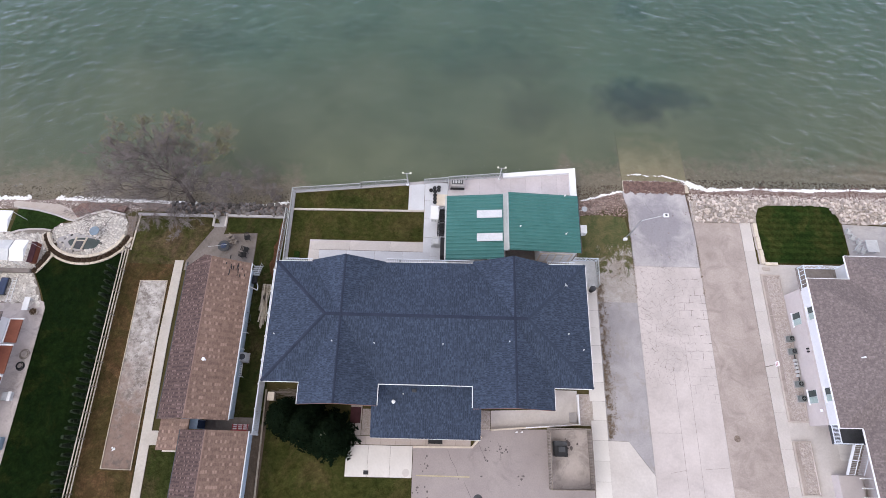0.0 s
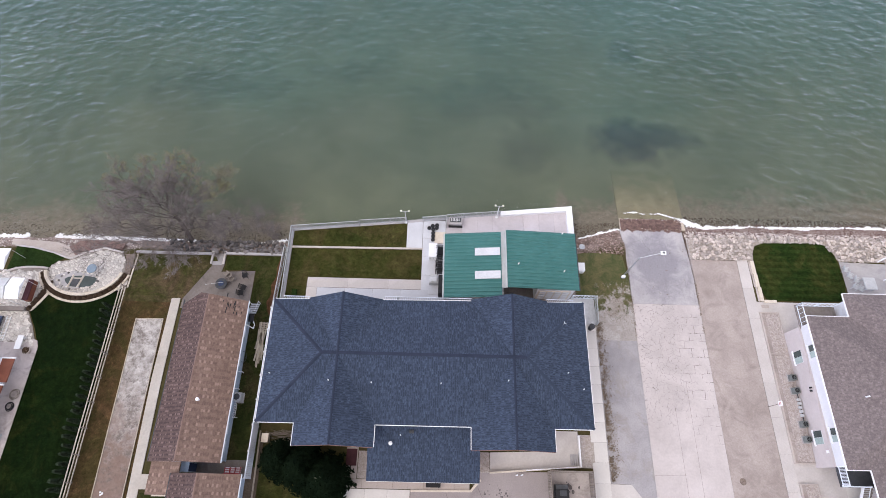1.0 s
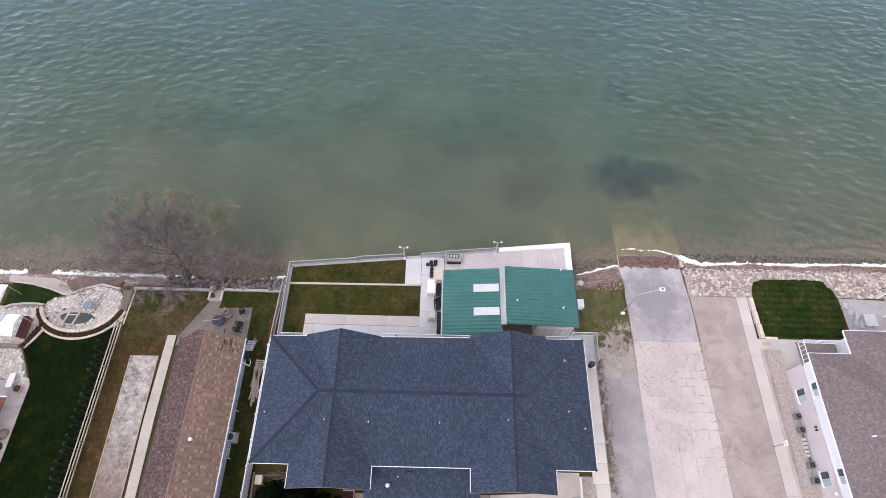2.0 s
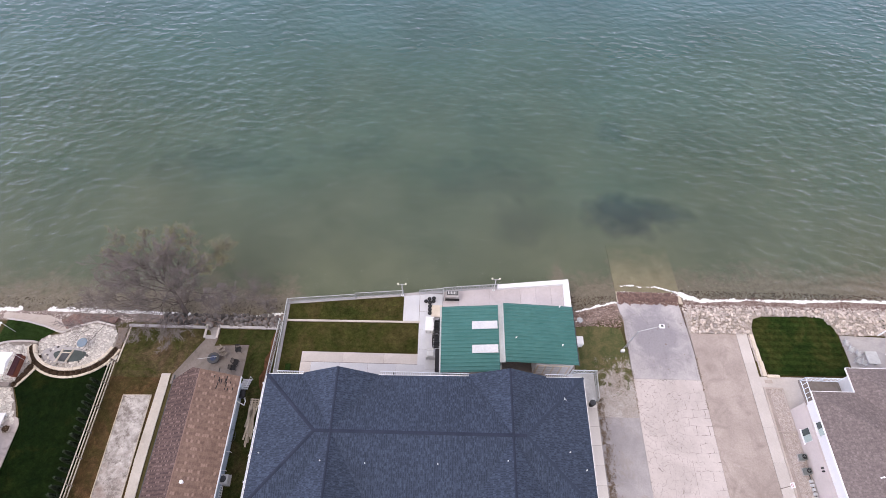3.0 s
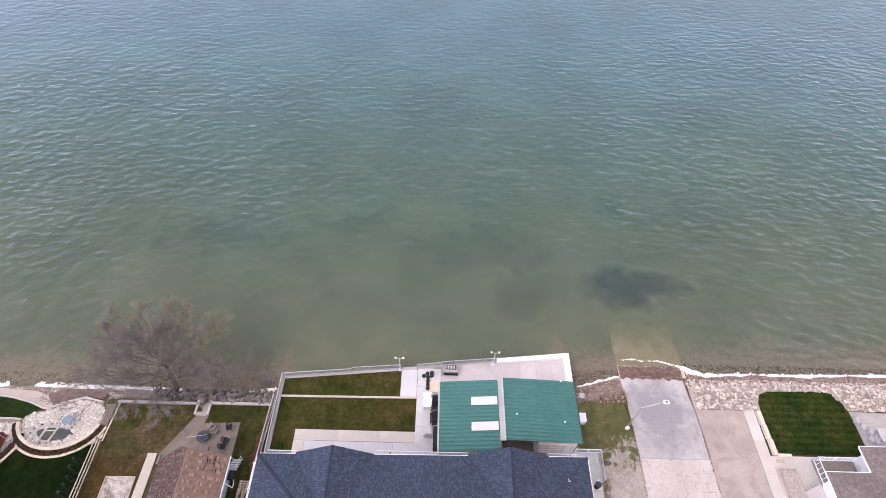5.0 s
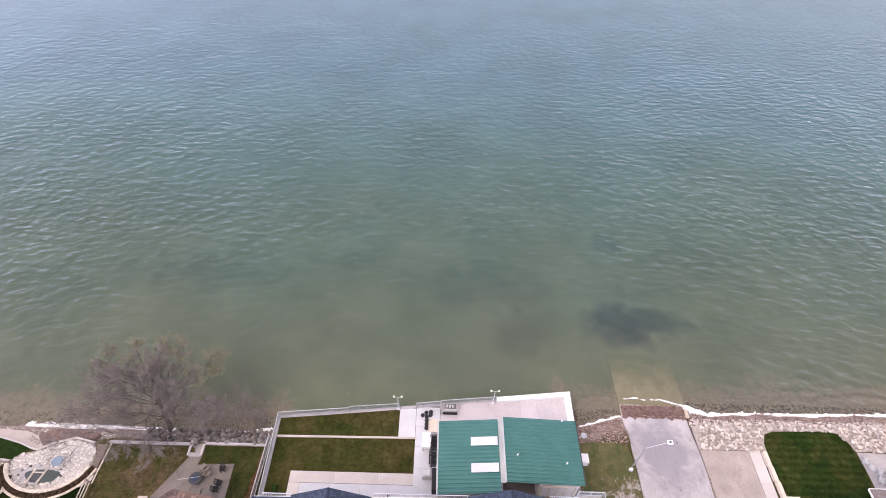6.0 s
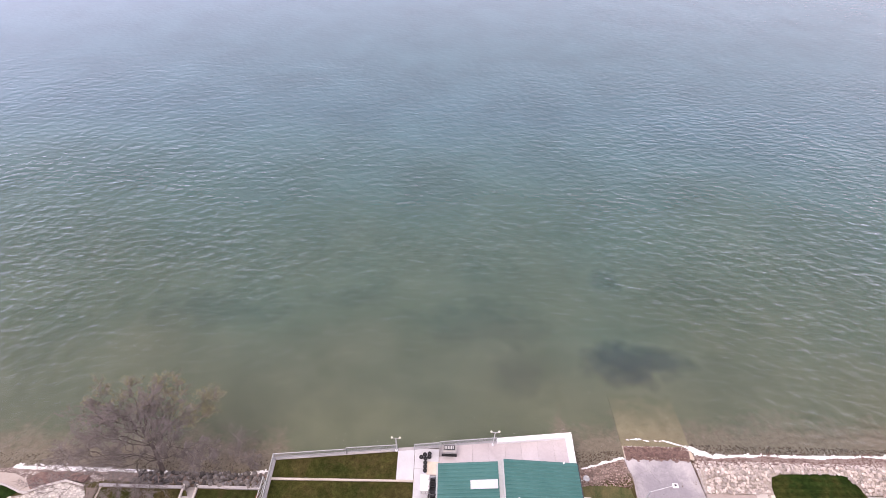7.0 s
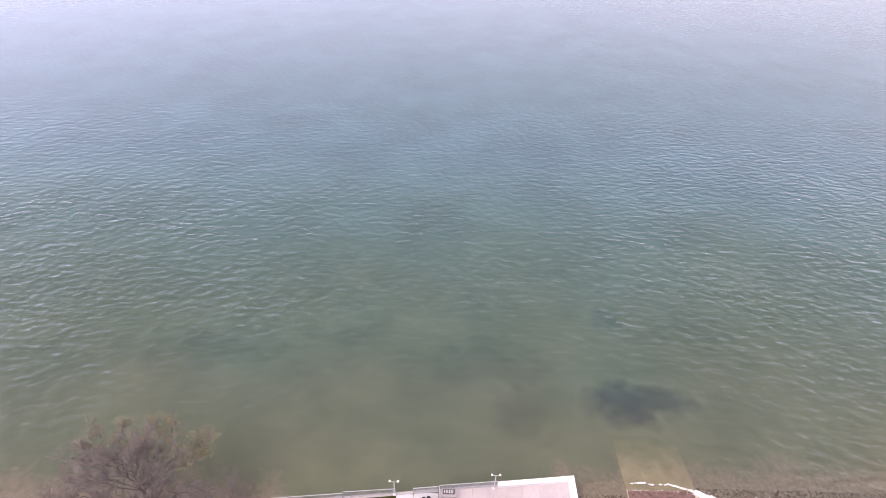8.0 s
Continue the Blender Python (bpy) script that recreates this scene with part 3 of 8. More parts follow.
def make_silt():
    """Concrete ramp end under a skin of silt that thickens with depth."""
    m, nt, s = start("silted concrete")
    v = coords(nt)
    base = blend(nt, span(nt, fuzz(nt, v, 0.6, 7, 0.7, 0.5), 0.35, 0.65), (0.52, 0.45, 0.37), (0.64, 0.56, 0.46))
    sep = nt.nodes.new("ShaderNodeSeparateXYZ")
    nt.links.new(v, sep.inputs[0])
    out = calc(nt, "ADD", sep.outputs["Y"], span(nt, fuzz(nt, v, 0.5, 7, 0.7, 0.5), 0.2, 0.8, -2.2, 2.2))
    base = blend(nt, span(nt, out, 31.5, 36.6), base, (0.26, 0.31, 0.23))
    base = blend(nt, calc(nt, "MULTIPLY", span(nt, fuzz(nt, v, 1.1, 8, 0.75, 1.0), 0.56, 0.68), 0.4), base, (0.26, 0.26, 0.19))
    nt.links.new(base, s.inputs["Base Color"])
    s.inputs["Roughness"].default_value = 0.9
    relief(nt, s, fuzz(nt, v, 5.0, 6, 0.7), 0.3, 0.02)
    return m


def make_ramp():
    """Boat ramp concrete: purple-grey in the worn middle, cracked, wet and dark low down."""
    m, nt, s = start("boat ramp concrete")
    v = coords(nt)
    base = blend(nt, span(nt, fuzz(nt, v, 0.3, 7, 0.65, 0.5), 0.35, 0.65), (0.37, 0.35, 0.36), (0.47, 0.445, 0.45))
    sep = nt.nodes.new("ShaderNodeSeparateXYZ")
    nt.links.new(v, sep.inputs[0])
    ex = calc(nt, "DIVIDE", calc(nt, "SUBTRACT", sep.outputs["X"], 24.4), 3.4)
    ey = calc(nt, "DIVIDE", calc(nt, "SUBTRACT", sep.outputs["Y"], 23.6), 4.6)
    far = calc(nt, "SQRT", calc(nt, "ADD", calc(nt, "MULTIPLY", ex, ex), calc(nt, "MULTIPLY", ey, ey)))
    far = calc(nt, "ADD", far, span(nt, fuzz(nt, v, 0.4, 8, 0.7, 0.8), 0.25, 0.75, -0.6, 0.6))
    base = blend(nt, span(nt, far, 1.25, 0.5, 0.0, 0.85), base, (0.235, 0.222, 0.245))
    streak = fuzz(nt, coords(nt, "Object", 3.0, 0.35), 1.0, 6, 0.7, 0.3)
    base = blend(nt, calc(nt, "MULTIPLY", span(nt, streak, 0.56, 0.68), 0.45), base, (0.20, 0.19, 0.20))
    spots = span(nt, fuzz(nt, v, 2.4, 5, 0.75, 0.5), 0.66, 0.72)
    base = blend(nt, calc(nt, "MULTIPLY", spots, 0.8), base, (0.085, 0.082, 0.070))
    vo = nt.nodes.new("ShaderNodeTexVoronoi")
    vo.feature = "DISTANCE_TO_EDGE"
    vo.inputs["Scale"].default_value = 0.42
    wv = nt.nodes.new("ShaderNodeVectorMath")
    wv.operation = "MULTIPLY_ADD"
    wv.inputs[1].default_value = (1.1, 1.1, 0)
    wz = nt.nodes.new("ShaderNodeTexNoise")
    wz.inputs["Scale"].default_value = 0.9
    wz.inputs["Detail"].default_value = 6
    nt.links.new(v, wz.inputs["Vector"])
    nt.links.new(wz.outputs["Color"], wv.inputs[0])
    nt.links.new(v, wv.inputs[2])
    nt.links.new(wv.outputs[0], vo.inputs["Vector"])
    crack = calc(nt, "MULTIPLY", span(nt, vo.outputs["Distance"], 0.0, 0.008, 1.0, 0.0), span(nt, fuzz(nt, v, 0.5, 4), 0.5, 0.6))
    base = blend(nt, calc(nt, "MULTIPLY", crack, 0.55), base, (0.14, 0.13, 0.12))
    g2 = fuzz(nt, v, 6.0, 6, 0.75)
    base = blend(nt, 1.0, base, grey(nt, g2, 0.84, 1.16), "MULTIPLY")
    nt.links.new(base, s.inputs["Base Color"])
    s.inputs["Roughness"].default_value = 0.82
    relief(nt, s, calc(nt, "SUBTRACT", calc(nt, "MULTIPLY", g2, 0.3), crack), 0.5, 0.02)
    return m


M["silt"] = make_silt()
M["ramp"] = make_ramp()
M["globe"] = make_globe()
M["cracked"] = make_cracked()
M["court"] = make_court()
M["verge"] = make_verge()
M["land"] = make_land()
M["water"] = make_water()


# ---------------------------------------------------------------- mesh helpers
def box(bm, x0, x1, y0, y1, z0, z1):
    v = [bm.verts.new(p) for p in ((x0, y0, z0), (x1, y0, z0), (x1, y1, z0), (x0, y1, z0), (x0, y0, z1), (x1, y0, z1), (x1, y1, z1), (x0, y1, z1))]
    for f in ((3, 2, 1, 0), (4, 5, 6, 7), (0, 1, 5, 4), (1, 2, 6, 5), (2, 3, 7, 6), (3, 0, 4, 7)):
        bm.faces.new([v[k] for k in f])
    return bm


def cube(x0, x1, y0, y1, z0, z1, edge=0.0):
    bm = box(bmesh.new(), x0, x1, y0, y1, z0, z1)
    if edge:
        bmesh.ops.bevel(bm, geom=list(bm.edges), offset=edge, segments=2, affect="EDGES", profile=0.6)
    return bm


def prism(pts, z0, z1, bm=None):
    """A flat plate over a plan outline, counter-clockwise."""
    bm = bm or bmesh.new()
    lo = [bm.verts.new((x, y, z0)) for x, y in pts]
    hi = [bm.verts.new((x, y, z1)) for x, y in pts]
    n = len(pts)
    bm.faces.new(hi)
    bm.faces.new(lo[::-1])
    for i in range(n):
        j = (i + 1) % n
        bm.faces.new((lo[i], lo[j], hi[j], hi[i]))
    bmesh.ops.recalc_face_normals(bm, faces=list(bm.faces))
    return bm


def rod(bm, a, b, r0, r1=None, n=8):
    a, b = Vector(a), Vector(b)
    r1 = r0 if r1 is None else r1
    q = (b - a).to_track_quat("Z", "Y")
    ring = [(math.cos(2 * math.pi * k / n), math.sin(2 * math.pi * k / n)) for k in range(n)]
    lo = [bm.verts.new(a + q @ Vector((c * r0, s * r0, 0))) for c, s in ring]
    hi = [bm.verts.new(b + q @ Vector((c * r1, s * r1, 0))) for c, s in ring]
    for k in range(n):
        bm.faces.new((lo[k], lo[(k + 1) % n], hi[(k + 1) % n], hi[k]))
    bm.faces.new(hi)
    bm.faces.new(lo[::-1])
    return bm


def ball(bm, c, r, sub=2):
    bmesh.ops.create_icosphere(bm, subdivisions=sub, radius=r, matrix=Matrix.Translation(c))
    return bm


def lathe(profile, n=20, bm=None, at=(0, 0, 0)):
    """A turned shape from (radius, height) pairs."""
    bm = bm or bmesh.new()
    rings = []
    for r, z in profile:
        rings.append([bm.verts.new((at[0] + r * math.cos(2 * math.pi * k / n), at[1] + r * math.sin(2 * math.pi * k / n), at[2] + z)) for k in range(n)])
    for lo, hi in zip(rings, rings[1:]):
        for k in range(n):
            bm.faces.new((lo[k], lo[(k + 1) % n], hi[(k + 1) % n], hi[k]))
    bm.faces.new(rings[-1])
    bm.faces.new(rings[0][::-1])
    return bm


def to_mesh(name, bm, material):
    me = bpy.data.meshes.new(name)
    bm.to_mesh(me)
    bm.free()
    me.materials.append(material)
    return me


def part(name, bm, material, parent=None, label="", at=None):
    """Links a bmesh as one mesh object under a thing or a part."""
    ob = new(name, to_mesh(name, bm, material))
    if parent:
        ob.parent = parent
    if at:
        ob.location = at
    return tagged(ob, label)


def piece(name, me, parent, at, rz=0.0, scale=(1, 1, 1)):
    ob = new(name, me)
    ob.parent = parent
    ob.matrix_basis = Matrix.LocRotScale(at, Euler((0, 0, rz)), scale)
    return ob


def thing(name, label, category, at=(0, 0, 0), group="", rz=0.0):
    ob = new(name)
    ob.empty_display_size = 0.3
    ob.location = at
    ob.rotation_euler = (0, 0, radians(rz))
    return tagged(ob, label, category, group)


def setting(name, bm, material, label, category="ground", kind="structure"):
    return tagged(part(name, bm, material), label, category, "", kind)


def raw(name, verts, faces, material, parent=None):
    me = bpy.data.meshes.new(name)
    me.from_pydata(verts, [], faces)
    me.materials.append(material)
    ob = new(name, me)
    if parent:
        ob.parent = parent
    return ob


def roof_planes(name, faces, material, parent, label="", thick=0.14):
    """A roof from its sloping faces; courses run along the eaves."""
    bm = bmesh.new()
    cache = {}
    made = []
    for pts in faces:
        vs = []
        for p in pts:
            key = tuple(round(c, 3) for c in p)
            if key not in cache:
                cache[key] = bm.verts.new(p)
            vs.append(cache[key])
        f = bm.faces.new(vs)
        f.normal_update()
        if f.normal.z < 0:
            f.normal_flip()
        made.append(f)
    uv = bm.loops.layers.uv.new("UVMap")
    for f in made:
        n = f.normal
        u = Vector((0, 0, 1)).cross(n)
        u = u.normalized() if u.length > 1e-4 else Vector((1, 0, 0))
        w = n.cross(u)
        for lp in f.loops:
            lp[uv].uv = (lp.vert.co.dot(u), lp.vert.co.dot(w))
    if thick:
        ext = bmesh.ops.extrude_face_region(bm, geom=made, use_keep_orig=True)
        low = [e for e in ext["geom"] if isinstance(e, bmesh.types.BMVert)]
        bmesh.ops.translate(bm, verts=low, vec=(0, 0, thick))
        bmesh.ops.translate(bm, verts=list(bm.verts), vec=(0, 0, -thick))
        bmesh.ops.recalc_face_normals(bm, faces=list(bm.faces))
    return part(name, bm, material, parent, label)


def strip(bm, a, b, w, h):
    """A low cap of width w and height h laid along a sloping line."""
    a, b = Vector(a), Vector(b)
    d = (b - a).normalized()
    s = Vector((-d.y, d.x, 0)).normalized() * (w / 2)
    up = Vector((0, 0, h))
    rows = [[bm.verts.new(p - s - up * 0.6), bm.verts.new(p - s * 0.5 + up * 0.5), bm.verts.new(p + up), bm.verts.new(p + s * 0.5 + up * 0.5), bm.verts.new(p + s - up * 0.6)] for p in (a, b)]
    for k in range(4):
        bm.faces.new((rows[0][k], rows[0][k + 1], rows[1][k + 1], rows[1][k]))
    bm.faces.new(rows[0][::-1])
    bm.faces.new(rows[1])
    return bm

# ---------------------------------------------------------------- ground and lake
WATER = -1.2


def shore(x):
    """Where the water meets the bank."""
    wob = 0.25 * math.sin(x * 0.55) + 0.15 * math.sin(x * 1.7 + 1.0)
    if x < -17:
        return 25.4 + 0.006 * (x + 50) + 0.4 * wob
    if x < 15.4:
        return 26.8 + 0.105 * (x + 16.2)
    if x < 21.2:
        return 27.2 + 0.30 * (x - 16.0) + 0.3 * wob
    if x < 28.6:
        return 29.9
    return 29.1 + 0.02 * (x - 29) + 0.5 * wob


def land_height(x, y):
    s = shore(x)
    w = 1.7 if x < -17 else 1.0 if x < 15.4 else 2.6 if x < 21.2 else 8.0 if x < 28.6 else 2.3
    k = min(1.0, max(0.0, (y - s + w) / w))
    z = -0.03 - 1.17 * k - (0.25 if 21 < x < 28.8 and y > 18 else 0.0)
    if -17 < x < 15.4:
        z = -0.03 if y < s - 1.0 else -0.03 - 2.2 * k
    out = max(0.0, y - s)
    if out > 0:
        edge = min(1.0, max(0.0, min(x + 17.0, 15.4 - x) / 4.0))
        z = -1.2 + (z + 1.2) * max(0.0, 1.0 - out / 7.0) * edge
    if abs(x + 24.0) < 0.4 and 22.7 < y < 23.9:
        z = -3.0  # cut for the lake stairs
    bend = min(1.0, max(0.0, (out - 4.0) / 14.0))
    out -= (28.5 - s) * bend * bend * (3 - 2 * bend)
    return z - 0.11 * min(out, 4.0) - 0.08 * min(max(0.0, out - 4.0), 20.0) - 0.015 * max(0.0, out - 24.0) if out < 300 else -8.0


def make_ground():
    xs = [-4000, -800, -250, -120, -80] + [-60 + 0.75 * k for k in range(161)] + [80, 120, 250, 800, 4000]
    ys = [-4000, -800, -200, -60, -20, 0, 10] + [16 + 0.4 * k for k in range(61)] + [44, 50, 60, 80, 120, 250, 800, 4000]
    verts = [(x, y, land_height(x, y) + (0.05 * noise.noise((x * 0.8, y * 0.8, 0)) if y > 22 else 0)) for y in ys for x in xs]
    n = len(xs)
    faces = [(j * n + i, j * n + i + 1, (j + 1) * n + i + 1, (j + 1) * n + i) for j in range(len(ys) - 1) for i in range(n - 1)]
    ob = raw("ground", verts, faces, M["land"])
    for p in ob.data.polygons:
        p.use_smooth = True
    return tagged(ob, "brownish rough turf sloping into the lake bed", "ground", "", "structure")


make_ground()
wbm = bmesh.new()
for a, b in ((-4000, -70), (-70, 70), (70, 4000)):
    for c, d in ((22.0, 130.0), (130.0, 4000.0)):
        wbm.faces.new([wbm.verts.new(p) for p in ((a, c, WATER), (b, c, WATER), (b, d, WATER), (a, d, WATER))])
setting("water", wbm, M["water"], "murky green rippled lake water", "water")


def plate(name, pts, material, label, top=0.0, deep=0.35, category="pavement"):
    """A slab of paving or turf over a plan outline."""
    return setting(name, prism(pts, top - deep, top), material, label, category)


def rect(x0, x1, y0, y1):
    return [(x0, y0), (x1, y0), (x1, y1), (x0, y1)]


def paving(name, x0, x1, y0, y1, nx, ny, material, label, top=0.02, gap=0.02, category="pavement"):
    """Cast slabs, each its own piece, on a dark bed that shows in the joints."""
    base = setting(name, prism(rect(x0, x1, y0, y1), top - 0.3, top - 0.025), M["joint"], label, category)
    dx, dy = (x1 - x0) / nx, (y1 - y0) / ny
    me = to_mesh("slab", cube(-dx / 2 + gap / 2, dx / 2 - gap / 2, -dy / 2 + gap / 2, dy / 2 - gap / 2, -0.1, 0.0, 0.008), material)
    for i in range(nx):
        for j in range(ny):
            piece("slab", me, base, (x0 + dx * (i + 0.5), y0 + dy * (j + 0.5), top + random.uniform(-0.004, 0.004)))
    return base


# turf
plate("lawn_west_neighbour", [(-40.3, -40), (-33.6, -40), (-33.5, 19.2)] + [(-38.0 + 4.95 * math.cos(math.pi * (1.9 - 0.08 * k)), 21.6 + 4.05 * math.sin(math.pi * (1.9 - 0.08 * k))) for k in range(10)] + [(-42.4, 16.4), (-41.3, 14.6), (-40.4, 12.8)], M["turf_dark"], "deep green dense lawn beside a cedar hedge", 0.03, 0.3, "lawn")
plate("lawn_by_lake", [(-16.2, 24.85), (-3.5, 24.99), (-3.5, 28.05), (-16.2, 26.72)], M["turf_mid"], "olive lawn strip behind the sea wall", 0.02, 2.2, "lawn")
plate("lawn_by_patio", [(-16.2, 17.4), (-14.05, 17.4), (-14.05, 21.15), (-1.6, 21.35), (-1.6, 24.75), (-16.2, 24.55)], M["turf_mid"], "olive lawn between kerb and patio", 0.02, 0.4, "lawn")
plate("lawn_front", [(-16.1, -40), (-1.95, -40), (-1.95, -2.62), (-8.3, -2.62), (-7.6, 3.4), (-16.1, 3.4)], M["turf_mid"], "patchy olive front lawn", 0.02, 0.3, "lawn")
plate("lawn_cottage", [(-28.0, 17.9), (-26.2, 18.7), (-23.4, 21.6), (-24.4, 23.3), (-33.0, 23.3), (-33.0, 17.9)], M["turf_moss"], "mossy brownish lawn behind the cottage", 0.02, 0.3, "lawn")
# the shade between cottage and house is in this strip's colour
plate("lawn_cottage_side", [(-19.8, 1.9), (-16.6, 1.9), (-16.6, 17.0), (-17.2, 23.5), (-23.1, 23.4), (-23.1, 21.75), (-19.7, 21.75)], M["turf_shaded_moss"], "mossy green strip between cottage and fence, darkened for shade", 0.02, 0.3, "lawn")
plate("leaf_litter", [(-16.98, 15.5), (-16.98, 23.4), (-17.25, 23.3), (-17.5, 22.2), (-17.42, 21.1), (-17.8, 20.2), (-17.7, 19.0), (-18.05, 18.2), (-17.8, 17.2), (-17.5, 16.6)], M["litter"], "reddish-brown fallen leaves along the white fence", 0.026, 0.2, "leaves")
plate("lawn_cottage_front", rect(-26.8, -24.2, -40, -0.5), M["turf_shaded_moss"], "green lawn patch before the cottage", 0.02, 0.3, "lawn")
plate("lawn_court", [(-33.2, -40), (-27.9, -40), (-27.95, 17.9), (-33.2, 17.9)], M["turf_dry"], "thin brownish turf round the bocce court", 0.016, 0.3, "lawn")
plate("lawn_mown", [(36.0, 19.85), (44.4, 20.0), (45.1, 21.9), (44.9, 25.4), (44.3, 26.6), (43.2, 26.95), (37.0, 26.75), (36.0, 26.4), (35.55, 25.4), (35.3, 22.0)], M["turf_green"], "mown green lawn with faint stripes", 0.06, 0.4, "lawn")
plate("lawn_far_east", rect(50.6, 56, 24.4, 27.2), M["turf_green"], "mown green lawn strip", 0.05, 0.4, "lawn")
plate("lawn_pond", [(-46.5, 20.9), (-44.4, 21.5), (-42.1, 21.45), (-41.45, 22.15), (-40.75, 22.65), (-42.1, 23.2), (-44.2, 23.7), (-46.3, 23.95)], M["turf_small"], "small bright green lawn by the pond garden", 0.04, 0.3, "lawn")
plate("verge", [(15.2, 15.0), (21.14, 15.0), (21.14, 22.0), (20.7, 24.7), (18.8, 25.1), (15.2, 24.8)], M["verge"], "worn verge of thin turf and gravel by the boathouse", 0.02, 0.3, "ground")

# pavements
plate("drive_upper", rect(21.15, 28.4, -40, 19.1), M["cracked"], "old cracked concrete driveway", 0.03, 0.3)
jb = bmesh.new()
for x0, y0, x1, y1 in ((24.25, -38, 24.1, 8.5), (25.55, -38, 25.6, 11.0), (21.2, 2.0, 24.2, 2.05), (26.0, -1.2, 28.3, -1.0), (22.6, -1.6, 24.2, -1.3), (21.3, -4.2, 28.3, -4.0)):
    strip(jb, (x0, y0, 0.031), (x1, y1, 0.031), 0.03, 0.003)
setting("drive_joints", jb, M["joint_pale"], "thin dark joints in the driveway", "joint", "stuff")
rampbm = bmesh.new()
prof = [(19.12, 0.034), (22.0, 0.03), (24.5, -0.22), (27.8, -0.78), (28.6, -0.93)]
rows = [[rampbm.verts.new((21.2, y, z)), rampbm.verts.new((28.35, y, z)), rampbm.verts.new((28.35, y, z - 0.4)), rampbm.verts.new((21.2, y, z - 0.4))] for y, z in prof]
for r0, r1 in zip(rows, rows[1:]):
    for k in range(4):
        rampbm.faces.new((r0[k], r0[(k + 1) % 4], r1[(k + 1) % 4], r1[k]))
rampbm.faces.new(rows[0][::-1])
rampbm.faces.new(rows[-1])
bmesh.ops.recalc_face_normals(rampbm, faces=list(rampbm.faces))
setting("boat_ramp", rampbm, M["ramp"], "grey weathered concrete boat ramp", "ramp")
lowbm = bmesh.new()
prof = [(28.6, -0.90), (30.0, -1.19), (33.0, -1.44), (37.2, -1.92)]
rows = [[lowbm.verts.new((21.3, y, z)), lowbm.verts.new((28.9, y, z)), lowbm.verts.new((28.9, y, z - 0.4)), lowbm.verts.new((21.3, y, z - 0.4))] for y, z in prof]
for r0, r1 in zip(rows, rows[1:]):
    for k in range(4):
        lowbm.faces.new((r0[k], r0[(k + 1) % 4], r1[(k + 1) % 4], r1[k]))
lowbm.faces.new(rows[0][::-1])
lowbm.faces.new(rows[-1])
bmesh.ops.recalc_face_normals(lowbm, faces=list(lowbm.faces))
setting("boat_ramp_end", lowbm, M["silt"], "silt-covered concrete ramp end under water", "ramp")
plate("ramp_shingle", [(21.3, 28.75), (22.6, 28.6), (24.2, 28.8), (25.8, 28.62), (27.3, 28.78), (28.2, 28.7), (28.5, 29.5), (26.0, 29.85), (21.4, 29.7)], M["red_gravel"], "wet reddish shingle washed onto the ramp", -0.86, 0.5)
plate("lane", rect(28.42, 33.53, -40, 24.5), M["lane"], "packed tan lane beside the driveway", 0.02, 0.3)
plate("gravel_drive", [(16.9, 1.2), (18.9, 1.15), (21.14, -1.8), (21.14, 15.0), (16.9, 15.0)], M["gravel_drive"], "grey gravel strip with weeds along its edge", 0.02, 0.3)
plate("apron", [(16.9, -40), (21.13, -40), (21.13, -1.85), (18.9, 1.13), (16.9, 1.18)], M["concrete_warm"], "pale concrete apron", 0.025, 0.3)
paving("sidewalk_lane", 33.55, 34.76, -6, 24.6, 1, 9, M["concrete_warm"], "concrete sidewalk along the lane", 0.05, 0.012)
paving("walk_house", 15.35, 16.9, -8, 19.55, 1, 15, M["concrete_white"], "bright concrete walk beside the house", 0.05)
plate("parking", [(-1.9, -40), (15.3, -40), (15.3, 2.15), (4.6, 1.95), (3.7, 0.35), (-1.9, 0.25)], M["asphalt"], "pale pinkish asphalt parking lot", 0.012, 0.3)
plate("garden_concrete", [(34.78, -40), (47.0, -40), (47.0, 19.7), (34.78, 19.7)], M["concrete_warm"], "pale concrete yard round the house", 0.012, 0.3)
plate("patio_east", [(45.2, 18.7), (56, 18.7), (56, 24.4), (45.2, 24.7)], M["concrete_grey"], "grey concrete patio by the lake", 0.02, 0.3)
paving("pad", -8.25, -1.95, -2.55, 0.28, 3, 1, M["concrete_white"], "bright white concrete pad", 0.05)
paving("porch_walk", -7.9, 3.6, 0.32, 1.1, 8, 1, M["concrete_tan"], "concrete walk along the porch", 0.06)
paving("entry_walk", -8.1, -7.0, 1.12, 3.9, 1, 2, M["concrete_tan"], "concrete entry walk", 0.06)
paving("patio", -14.0, -0.9, 20.04, 21.18, 3, 1, M["concrete_warm"], "warm pale concrete patio behind the house", 0.05)
plate("patio_side", rect(-14.0, -12.9, 17.2, 20.02), M["concrete_warm"], "warm pale concrete edge of the patio", 0.045)
paving("patio_inner", -12.88, -0.9, 17.2, 20.02, 4, 2, M["concrete_cool"], "cool pale newer slabs of the patio", 0.055)
paving("plaza_north", -3.5, -1.72, 25.0, 28.25, 1, 1, M["concrete_cool"], "bright concrete corner of the terrace", 0.05)
paving("plaza", -1.7, 0.88, 17.3, 28.45, 1, 5, M["concrete_cool"], "concrete walk beside the boathouse", 0.05)
terr = setting("terrace", prism([(0.9, 17.3), (15.1, 17.3), (15.1, 30.3), (0.9, 28.7)], -2.4, 0.03), M["joint"], "pinkish concrete lakeside terrace", "pavement")
